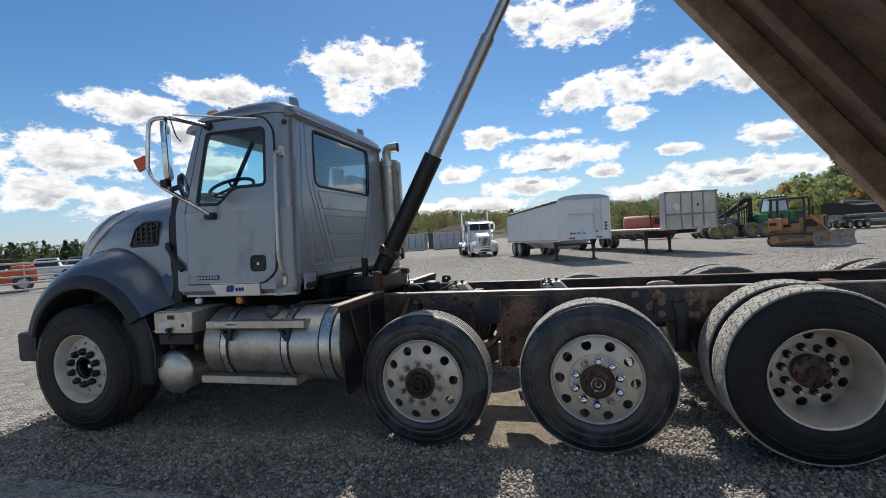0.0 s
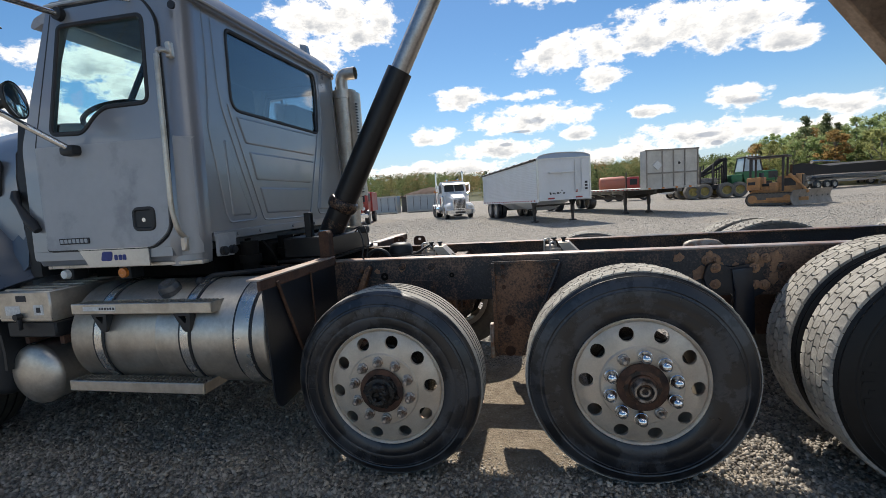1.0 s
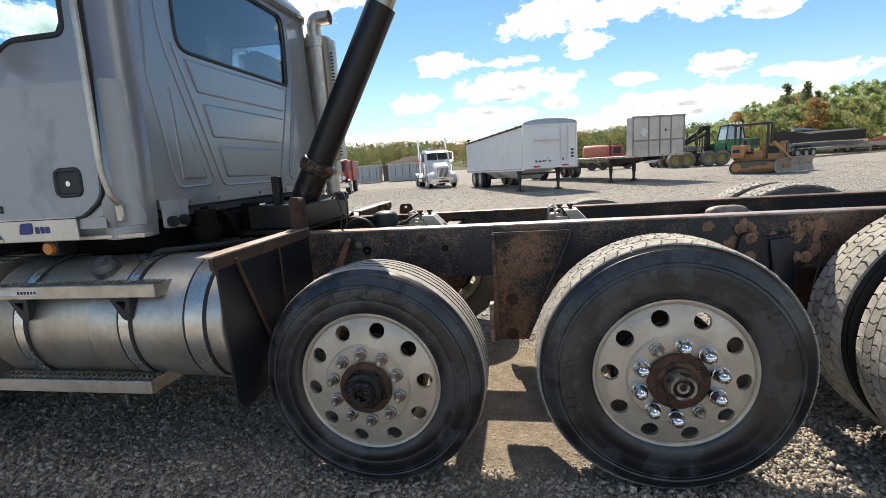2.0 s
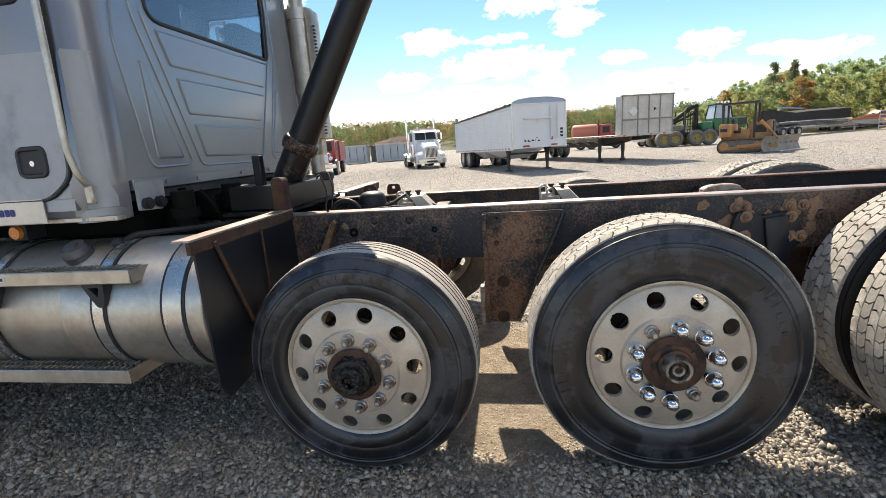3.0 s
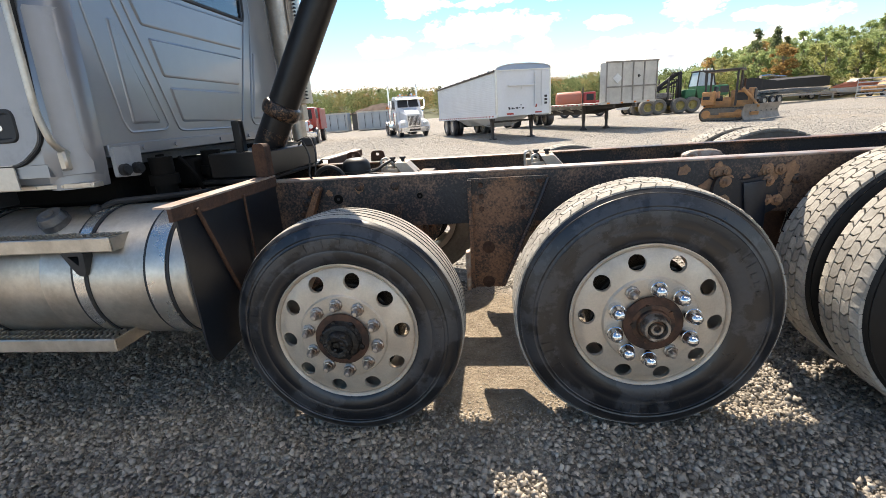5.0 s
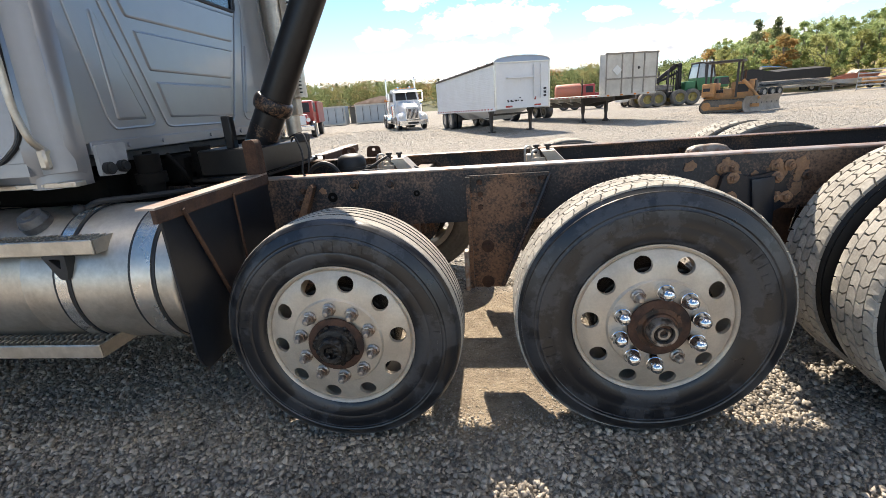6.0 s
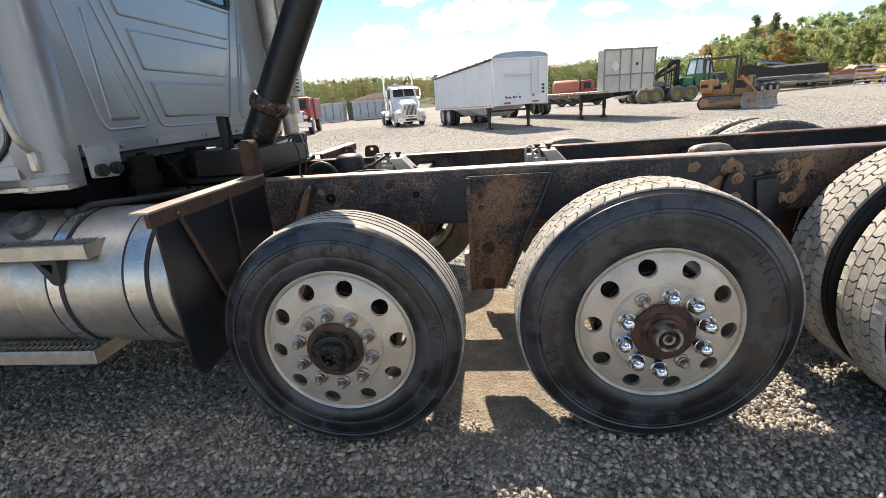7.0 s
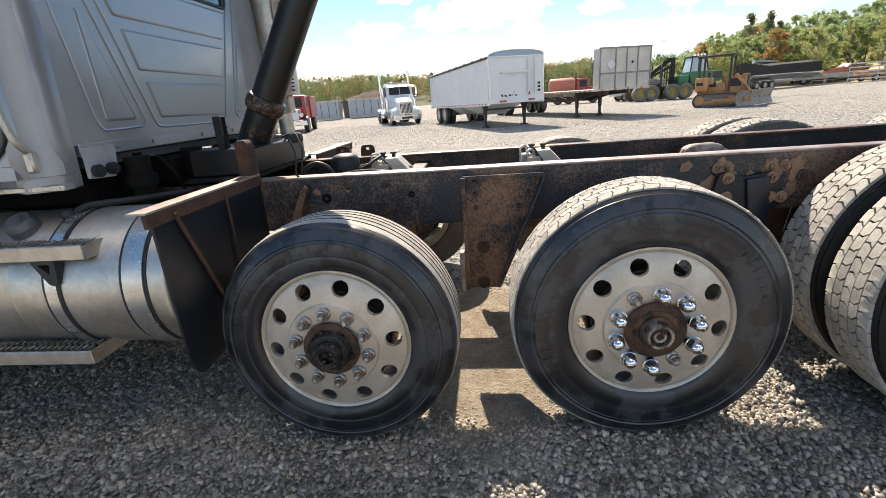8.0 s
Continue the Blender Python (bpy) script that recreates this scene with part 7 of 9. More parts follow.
# ---------------------------------------------------------------- the yard behind
def yard_wheel(parent, x, y, z, r, w, mt=None, rim=None, axis_x=True, rim_r=0.55):
    """A plain vehicle wheel: tyre with a recessed rim."""
    key = ("yard", r, w, (mt or RUBBER).name, (rim or STEEL_WHEEL).name)

    def make_tyre():
        bm = bmesh.new()
        revolve(bm, [(r * rim_r, -w * 0.42), (r * (rim_r + 0.08), -w * 0.5), (r * 0.86, -w * 0.5), (r * 0.97, -w * 0.40), (r, -w * 0.25), (r, w * 0.25), (r * 0.97, w * 0.40), (r * 0.86, w * 0.5), (r * (rim_r + 0.08), w * 0.5), (r * rim_r, w * 0.42)], 28, closed=True)
        return smooth_by_angle(mesh_of(bm, "tyre", mt or RUBBER), 35)

    def make_rim():
        bm = bmesh.new()
        rr = r * rim_r
        revolve(bm, [(0, -w * 0.30), (rr * 0.3, -w * 0.32), (rr * 0.35, -w * 0.18), (rr * 0.8, -w * 0.22), (rr, -w * 0.44), (rr, w * 0.44), (rr * 0.8, w * 0.22), (rr * 0.35, w * 0.18), (rr * 0.3, w * 0.32), (0, w * 0.3)], 24)
        return smooth_by_angle(mesh_of(bm, "rim", rim or STEEL_WHEEL), 35)
    at = pose(x, y, z, 0, 0, 90 if axis_x else 0)
    ob = sub("wheel", cached((key, "t"), make_tyre), parent, at)
    sub("rim", cached((key, "r"), make_rim), ob)
    return ob


def hopper_trailer():
    t = thing("hopper_trailer", "white corrugated hopper grain trailer standing on landing legs", "trailer", pose(-0.38, 17.25, 0, 0, 0, 21.1))
    W, Lg = 2.45, 9.6

    def zb(y):
        return 1.00 - 0.012 * y

    def zt(y):
        return 2.82 - 0.022 * y
    bm = bmesh.new()
    loft(bm, [[(0, y, zb(y)), (W, y, zb(y)), (W, y, zt(y)), (0, y, zt(y))] for y in (0, Lg)])
    body = part("body", bm, WHITE, t, smooth=0)
    bm = bmesh.new()
    for i in range(22):
        f = (i + 0.7) / 22.6
        a = [(x, y, zb(y) + (zt(y) - zb(y)) * f + dz) for y in (0.12, Lg - 0.12) for x, dz in ((0, 0),)]
        for x0, x1 in ((-0.014, 0.0), (W, W + 0.014)):
            loft(bm, [[(x0, y, zb(y) + (zt(y) - zb(y)) * f - 0.024), (x1, y, zb(y) + (zt(y) - zb(y)) * f - 0.03), (x1, y, zb(y) + (zt(y) - zb(y)) * f + 0.03), (x0, y, zb(y) + (zt(y) - zb(y)) * f + 0.024)] for y in (0.12, Lg - 0.12)])
    tagged(part("side_corrugation", bm, WHITE, body, smooth=0), kind="stuff")
    bm = bmesh.new()
    for x0, x1 in ((-0.02, 0.05), (W - 0.05, W + 0.02)):
        box(bm, x0, x1, -0.02, 0.10, zb(0) - 0.02, zt(0) + 0.02)
    parts("corner_post", bm, SILL, body, smooth=0)
    bm = bmesh.new()
    secs = []
    for y in (-0.02, 0.08):
        secs.append([(W / 2 - W / 2 * math.cos(math.pi * i / 14), y, zt(0) + 0.0 + 0.23 * math.sin(math.pi * i / 14) ** 0.8) for i in range(15)])
    loft(bm, secs)
    part("front_bow", bm, mat("blue_grey_cap_paint", (0.30, 0.38, 0.50), 0.45, 0, (0.38, 0.45, 0.55), 0.6, 2, 20, 0.02, 0.002, grain=0.05), body, "blue-grey arched front cap")
    bm = bmesh.new()
    pipe(bm, [(W / 2 - (W / 2 + 0.01) * math.cos(math.pi * i / 14), -0.03, zt(0) + 0.01 + 0.23 * math.sin(math.pi * i / 14) ** 0.8) for i in range(15)], 0.018, 6)
    box(bm, 0.0, W, -0.05, -0.021, zt(0) - 0.03, zt(0) + 0.015)
    part("cap_trim", bm, SILL, body)
    bm = bmesh.new()
    secs = []
    for y in (0.08, Lg):
        secs.append([(W / 2 - (W / 2 + 0.03) * math.cos(math.pi * i / 14), y, zt(y) - 0.03 + 0.24 * math.sin(math.pi * i / 14) ** 0.8) for i in range(15)])
    loft(bm, secs)
    part("roll_tarp", bm, mat("pale_tarp", (0.5, 0.52, 0.55), 0.6, 0, (0.4, 0.42, 0.45), 0.6, 1, 9, 0.1, 0.01), body, "pale roll tarp over low bows")
    bm = bmesh.new()
    pipe(bm, [(-0.04, y, zt(y) - 0.01) for y in (0.1, Lg)], 0.05, 8)
    for i in range(8):
        y = 0.6 + i * 1.15
        box(bm, -0.10, -0.03, y, y + 0.08, zt(y) - 0.06, zt(y) + 0.05)
    part("tarp_tube", bm, DARK_STEEL, body)
    # bottom rail with reflective tape
    for x in (-0.03, W):
        bm = bmesh.new()
        loft(bm, [[(x, y, zb(y) - 0.05), (x + 0.03, y, zb(y) - 0.05), (x + 0.03, y, zb(y) + 0.10), (x, y, zb(y) + 0.10)] for y in (0, Lg)])
        rl = part("bottom_rail", bm, WHITE, t, smooth=0)
        bm = bmesh.new()
        for i in range(24):
            y = 0.3 + i * 0.39
            x0 = -0.034 if x < 0 else W + 0.03
            box(bm, x0, x0 + 0.004, y, y + 0.2, zb(y) - 0.005, zb(y) + 0.05)
        parts("reflector_tape", bm, RED, rl, smooth=0)
    # front ladder, light bar and fittings
    bm = bmesh.new()
    for x in (1.70, 2.02):
        box(bm, x, x + 0.04, -0.08, -0.04, zb(0) + 0.35, zt(0) - 0.12)
    for i in range(6):
        box(bm, 1.70, 2.06, -0.08, -0.05, zb(0) + 0.42 + i * 0.21, zb(0) + 0.45 + i * 0.21)
    part("ladder", bm, WHITE, body, smooth=0)
    bm = bmesh.new()
    box(bm, 0.50, 1.75, -0.14, -0.02, 2.18, 2.24, 0.01)
    rod(bm, (1.1, -0.1, 2.06), (1.1, -0.1, 2.2), 0.02)
    part("catwalk_bar", bm, WHITE, body)
    bm = bmesh.new()
    rnd = random.Random(8)
    for i in range(9):
        x, z = 0.55 + (i % 5) * 0.16 + rnd.uniform(-.05, .05), 1.28 + (i // 8) * 0.12 + rnd.uniform(-.03, .03)
        box(bm, x, x + rnd.uniform(0.05, 0.14), -0.012, -0.002, z, z + rnd.uniform(0.03, 0.06))
    for i in range(3):
        box(bm, 2.18, 2.30, -0.012, -0.002, 1.40 + i * 0.14, 1.49 + i * 0.14)
    parts("placard", bm, DARK_INK, body, smooth=0)
    bm = bmesh.new()
    box(bm, 1.74, 1.82, -0.03, -0.002, 1.30, 1.42)
    box(bm, 0.45, 0.75, -0.012, -0.002, 1.05, 1.12)
    box(bm, 1.75, 2.05, -0.012, -0.002, 1.06, 1.12)
    parts("reflector", bm, RED, body, smooth=0)
    # hoppers
    for y0 in (1.5, 4.6):
        bm = bmesh.new()
        loft(bm, [[(0.1, y0, 1.0), (W - 0.1, y0, 1.0), (W - 0.1, y0 + 2.9, 0.95), (0.1, y0 + 2.9, 0.95)], [(0.8, y0 + 1.0, 0.50), (W - 0.8, y0 + 1.0, 0.50), (W - 0.8, y0 + 1.9, 0.5), (0.8, y0 + 1.9, 0.5)]])
        part("hopper", bm, WHITE, t, smooth=0)
    for x in (0.28, W - 0.28):
        bm = bmesh.new()
        box(bm, x - 0.07, x + 0.07, 1.22, 1.38, 0.42, 1.0, 0.01)
        box(bm, x - 0.05, x + 0.05, 1.25, 1.35, 0.05, 0.42)
        box(bm, x - 0.14, x + 0.14, 1.15, 1.45, 0.0, 0.05, 0.01)
        slab(bm, [(0.9, 0.98), (1.7, 0.98), (1.36, 0.62), (1.24, 0.62)], (), lambda a, b: (x - 0.02, a, b), (0.04, 0, 0))
        part("landing_leg", bm, DARK_STEEL, t)
    bm = bmesh.new()
    box(bm, 0.28, W - 0.28, 1.27, 1.33, 0.72, 0.80)
    rod(bm, (0.0, 1.3, 0.62), (0.3, 1.3, 0.62), 0.02)
    part("leg_brace", bm, DARK_STEEL, t)
    for y in (7.0, 8.25):
        for x in (0.15, 0.45, W - 0.45, W - 0.15):
            yard_wheel(t, x, y, 0.5, 0.5, 0.27)
    bm = bmesh.new()
    for x in (0.7, W - 0.8):
        box(bm, x, x + 0.1, 6.3, 9.2, 0.62, 0.95)
    for y in (7.0, 8.25):
        rod(bm, (0.2, y, 0.5), (W - 0.2, y, 0.5), 0.06)
    part("bogie_frame", bm, DARK_STEEL, t)


hopper_trailer()


def flatbed_trailer():
    t = thing("flatbed_trailer", "long flatbed trailer with a grey bulkhead box on its nose", "trailer", pose(4.30, 19.55, 0, 0, 0, 21.1))
    W = 2.95
    bm = bmesh.new()
    box(bm, 0, W, 0, 13.0, 1.18, 1.27, 0.01)
    deck = part("deck", bm, GREY_BOX, t, "weathered deck with an aluminium edge")
    bm = bmesh.new()
    for i in range(30):
        box(bm, -0.012, -0.002, 0.2 + i * 0.42, 0.41 + i * 0.42, 1.20, 1.25)
    parts("reflector_tape", bm, RED, deck, smooth=0)
    bm = bmesh.new()
    for i in range(4):
        box(bm, 0.35 + i * 0.7, 0.47 + i * 0.7, -0.02, -0.002, 1.19, 1.26)
    parts("marker", bm, AMBER, deck, smooth=0)
    bm = bmesh.new()
    for x in (0.85, 1.9):
        loft(bm, [[(x, y, 1.18), (x + 0.15, y, 1.18), (x + 0.15, y, z), (x, y, z)] for y, z in ((0.3, 1.02), (1.8, 0.95), (3.2, 0.72), (12.5, 0.72))])
    part("main_beam", bm, DARK_STEEL, t, smooth=0)
    bm = bmesh.new()
    for i in range(9):
        y = 2.6 + i * 1.15
        box(bm, 0.05, W - 0.05, y, y + 0.08, 1.02, 1.18)
        slab(bm, [(0.05, 1.14), (0.85, 0.84), (0.85, 0.90), (0.05, 1.18)], (), lambda a, b: (a, y, b), (0, 0.06, 0))
    part("outrigger", bm, GREY_BOX, t, smooth=0)
    for x in (0.42, 1.72):
        bm = bmesh.new()
        box(bm, x - 0.07, x + 0.07, 2.0, 2.14, 0.45, 1.18, 0.01)
        box(bm, x - 0.05, x + 0.05, 2.02, 2.12, 0.04, 0.45)
        loft(bm, [[(x - 0.15, 1.92, 0.0), (x + 0.15, 1.92, 0), (x + 0.15, 2.22, 0), (x - 0.15, 2.22, 0)], [(x - 0.06, 2.0, 0.14), (x + 0.06, 2.0, 0.14), (x + 0.06, 2.14, 0.14), (x - 0.06, 2.14, 0.14)]])
        pipe(bm, [(x, 2.07, 0.55), (x + 0.35, 2.5, 0.98)], 0.03, 6)
        part("landing_leg", bm, DARK_STEEL, t)
    for y in (10.2, 11.5):
        for x in (0.3, W - 0.3):
            yard_wheel(t, x, y, 0.5, 0.5, 0.5)
    # bulkhead box with ribs
    bm = bmesh.new()
    slab(bm, [(0.24, 0.0), (W, 0.0), (W, 0.45), (0.24, 0.45)], (), lambda a, b: (a, b, 1.27), (0, 0, 1.70))
    bx = part("bulkhead_box", bm, GREY_BOX, t, "grey weathered metal bulkhead box with ribs", smooth=0)
    bm = bmesh.new()
    for x in (0.25, 1.05, 1.62, 2.2, 2.88):
        box(bm, x, x + 0.05, -0.035, -0.001, 1.28, 2.96)
    box(bm, 0.30, W, -0.05, -0.036, 1.88, 1.95)
    box(bm, 0.23, W + 0.02, -0.04, 0.02, 2.94, 3.01)
    part("rib", bm, BLADE, bx, smooth=0)
    bm = bmesh.new()
    slab(bm, [(0.82, 2.50), (1.06, 2.28), (0.82, 2.06), (0.58, 2.28)], (), lambda a, b: (a + 0.0, -0.003, b), (0, -0.034, 0))
    part("placard", bm, WHITE_LABEL, bx, smooth=0)
    bm = bmesh.new()
    box(bm, 1.90, 1.95, -0.05, -0.002, 2.28, 2.40)
    box(bm, 1.90, 2.0, -0.05, -0.002, 2.33, 2.36)
    part("latch", bm, DARK_STEEL, bx, smooth=0)


flatbed_trailer()


def semi_tractor():
    t = thing("semi_tractor", "white conventional semi tractor with chrome grille and twin stacks", "truck", pose(-6.30, 25.75, 0, 0, 0, 21) @ Matrix.Diagonal((1.1, 1.1, 1.1, 1)))
    W, C = 1.82, 0.91
    bm = bmesh.new()
    loft(bm, [[(C - 0.40, 0.16, 0.55), (C + 0.40, 0.16, 0.55), (C + 0.40, 0.16, 1.16), (C + 0.30, 0.16, 1.25), (C - 0.30, 0.16, 1.25), (C - 0.40, 0.16, 1.16)],
              [(C - 0.46, 0.80, 0.55), (C + 0.46, 0.80, 0.55), (C + 0.48, 0.80, 1.28), (C + 0.36, 0.80, 1.42), (C - 0.36, 0.80, 1.42), (C - 0.48, 0.80, 1.28)],
              [(C - 0.56, 1.55, 0.55), (C + 0.56, 1.55, 0.55), (C + 0.60, 1.55, 1.42), (C + 0.46, 1.55, 1.60), (C - 0.46, 1.55, 1.60), (C - 0.60, 1.55, 1.42)]])
    part("hood", bm, WHITE, t, "long white tapering hood")
    bm = bmesh.new()
    slab(bm, rounded([(C - 0.38, 0.56), (C + 0.38, 0.56), (C + 0.38, 1.20), (C - 0.38, 1.20)], 0.08), (), lambda a, b: (a, 0.16, b), (0, -0.06, 0))
    gr = part("grille", bm, CHROME, t, "chrome radiator grille")
    for i in range(9):
        bm = bmesh.new()
        box(bm, C - 0.325 + i * 0.073, C - 0.288 + i * 0.073, 0.085, 0.098, 0.62, 1.14)
        part("grille_bar", bm, DARK_STEEL, gr, smooth=0)
    for s in (-1, 1):
        def at(x):
            return C + s * x
        bm = bmesh.new()
        secs = []
        for i in range(11):
            a = math.pi * (0.02 + 0.93 * i / 10)
            y, z = 0.62 - 0.50 * math.cos(a), 0.40 + 0.50 * math.sin(a)
            yi, zi = 0.62 - 0.45 * math.cos(a), 0.39 + 0.45 * math.sin(a)
            secs.append([(at(0.40), y, z + 0.10), (at(0.75), y, z + 0.03), (at(0.88), y, z - 0.06), (at(0.88), yi, zi - 0.06), (at(0.40), yi, zi)])
        loft(bm, secs)
        part("fender", bm, WHITE, t, "rounded white front fender")
        bm = bmesh.new()
        box(bm, min(at(0.50), at(0.78)), max(at(0.50), at(0.78)), 0.10, 0.22, 0.62, 0.80, 0.05, 2)
        part("headlamp", bm, CLEAR, t)
        bm = bmesh.new()
        rod(bm, (at(0.80), 1.62, 0.70), (at(0.80), 1.62, 1.35), 0.13, seg=18)
        rod(bm, (at(0.80), 1.62, 1.35), (at(0.80), 1.62, 1.44), 0.135, 0.06, 18)
        part("air_cleaner", bm, CHROME, t)
        bm = bmesh.new()
        rod(bm, (at(0.88), 3.15, 0.75), (at(0.88), 3.15, 1.15), 0.055, seg=14)
        rod(bm, (at(0.88), 3.15, 1.15), (at(0.88), 3.15, 2.05), 0.085, seg=14)
        pipe(bm, [(at(0.88), 3.15, 2.05), (at(0.88), 3.15, 2.84), (at(0.88), 3.22, 2.95)], 0.052, 12)
        part("exhaust_stack", bm, CHROME, t)
        bm = bmesh.new()
        box(bm, at(1.00) - 0.05, at(1.00) + 0.05, 1.72, 1.77, 1.62, 2.05, 0.02)
        pipe(bm, [(at(0.78), 1.85, 2.10), (at(1.00), 1.76, 2.10), (at(1.00), 1.76, 1.55), (at(0.78), 1.85, 1.55)], 0.016, 6)
        part("mirror", bm, CHROME, t)
        bm = bmesh.new()
        rod(bm, (at(0.72), 2.2, 0.52), (at(0.72), 3.5, 0.52), 0.24, seg=22)
        part("fuel_tank", bm, CHROME, t, "polished round fuel tank")
        bm = bmesh.new()
        slab(bm, rounded([(1.85, 1.58), (2.75, 1.58), (2.75, 2.08), (2.05, 2.08)], 0.05), (), lambda a, b: (at(0.765), a, b), (s * 0.012, 0, 0))
        part("side_window", bm, DARK_TRIM, t, smooth=0)
        yard_wheel(t, at(0.72), 0.62, 0.39, 0.39, 0.24)
        for y in (4.0, 5.1):
            yard_wheel(t, at(0.68), y, 0.39, 0.39, 0.42)
            bm = bmesh.new()
            loft(bm, [[(at(0.46), y - 0.46 * math.cos(a), 0.39 + 0.46 * math.sin(a)), (at(0.90), y - 0.46 * math.cos(a), 0.39 + 0.46 * math.sin(a)), (at(0.90), y - 0.44 * math.cos(a), 0.39 + 0.44 * math.sin(a)), (at(0.46), y - 0.44 * math.cos(a), 0.39 + 0.44 * math.sin(a))] for a in [math.pi * (0.15 + 0.7 * i / 8) for i in range(9)]])
            part("rear_fender", bm, WHITE, t)
    bm = bmesh.new()
    loft(bm, [[(0.0, 0.22, z), (0.14, 0.02, z), (W - 0.14, 0.02, z), (W, 0.22, z), (W, 0.28, z), (0.0, 0.28, z)] for z in (0.27, 0.30, 0.50, 0.53)])
    bp = part("bumper", bm, CHROME, t, "chrome front bumper")
    bm = bmesh.new()
    box(bm, C - 0.30, C + 0.30, 0.004, 0.019, 0.33, 0.43)
    part("number_bar", bm, DARK_STEEL, bp, smooth=0)
    bm = bmesh.new()
    loft(bm, [[(C - 0.76, 1.52, 0.75), (C + 0.76, 1.52, 0.75), (C + 0.76, 3.0, 0.75), (C - 0.76, 3.0, 0.75)],
              [(C - 0.76, 1.55, 1.58), (C + 0.76, 1.55, 1.58), (C + 0.76, 3.0, 1.58), (C - 0.76, 3.0, 1.58)],
              [(C - 0.70, 1.78, 2.14), (C + 0.70, 1.78, 2.14), (C + 0.72, 3.0, 2.14), (C - 0.72, 3.0, 2.14)],
              [(C - 0.64, 1.86, 2.27), (C + 0.64, 1.86, 2.27), (C + 0.66, 2.95, 2.30), (C - 0.66, 2.95, 2.30)]])
    cb = part("cab", bm, WHITE, t, "white day cab")
    bm = bmesh.new()
    slab(bm, rounded([(C - 0.64, 1.64), (C + 0.64, 1.64), (C + 0.59, 2.06), (C - 0.59, 2.06)], 0.05), (), lambda a, b: (a, 1.545 + (b - 1.58) * 0.41, b), (0, -0.012, 0))
    ws = part("windscreen", bm, DARK_TRIM, cb, "dark split windscreen", smooth=0)
    bm = bmesh.new()
    rod(bm, (C, 1.55, 1.64), (C, 1.722, 2.06), 0.02, seg=6)
    part("centre_post", bm, WHITE, ws)
    bm = bmesh.new()
    loft(bm, [[(C - 0.68, 1.50, 2.06), (C + 0.68, 1.50, 2.06), (C + 0.68, 1.50, 2.075), (C - 0.68, 1.50, 2.075)], [(C - 0.69, 1.80, 2.17), (C + 0.69, 1.80, 2.17), (C + 0.69, 1.80, 2.185), (C - 0.69, 1.80, 2.185)]])
    part("sun_visor", bm, SILL, cb)
    for i in range(5):
        bm = bmesh.new()
        box(bm, C - 0.54 + i * 0.24, C - 0.42 + i * 0.24, 1.86, 1.98, 2.28, 2.345, 0.02)
        part("roof_lamp", bm, AMBER, cb)
    bm = bmesh.new()
    rod(bm, (C + 0.35, 2.5, 2.34), (C + 0.35, 2.15, 2.36), 0.03, 0.06, 12)
    rod(bm, (C - 0.35, 2.5, 2.34), (C - 0.35, 2.15, 2.36), 0.03, 0.06, 12)
    part("air_horn", bm, CHROME, cb)
    bm = bmesh.new()
    box(bm, C - 0.33, C + 0.33, 0.3, 5.7, 0.42, 0.66)
    box(bm, C - 0.75, C + 0.75, 3.1, 3.5, 0.66, 0.75, 0.01)
    box(bm, C - 0.45, C + 0.45, 4.1, 5.0, 0.66, 0.80, 0.04)
    part("chassis", bm, DARK_STEEL, t, smooth=0)
    bm = bmesh.new()
    rod(bm, (C - 1.05, 3.0, 1.62), (C - 1.05, 3.0, 1.74), 0.05, seg=10)
    rod(bm, (C - 0.80, 3.0, 1.66), (C - 1.05, 3.0, 1.66), 0.015, seg=6)
    part("beacon", bm, AMBER, t)


semi_tractor()


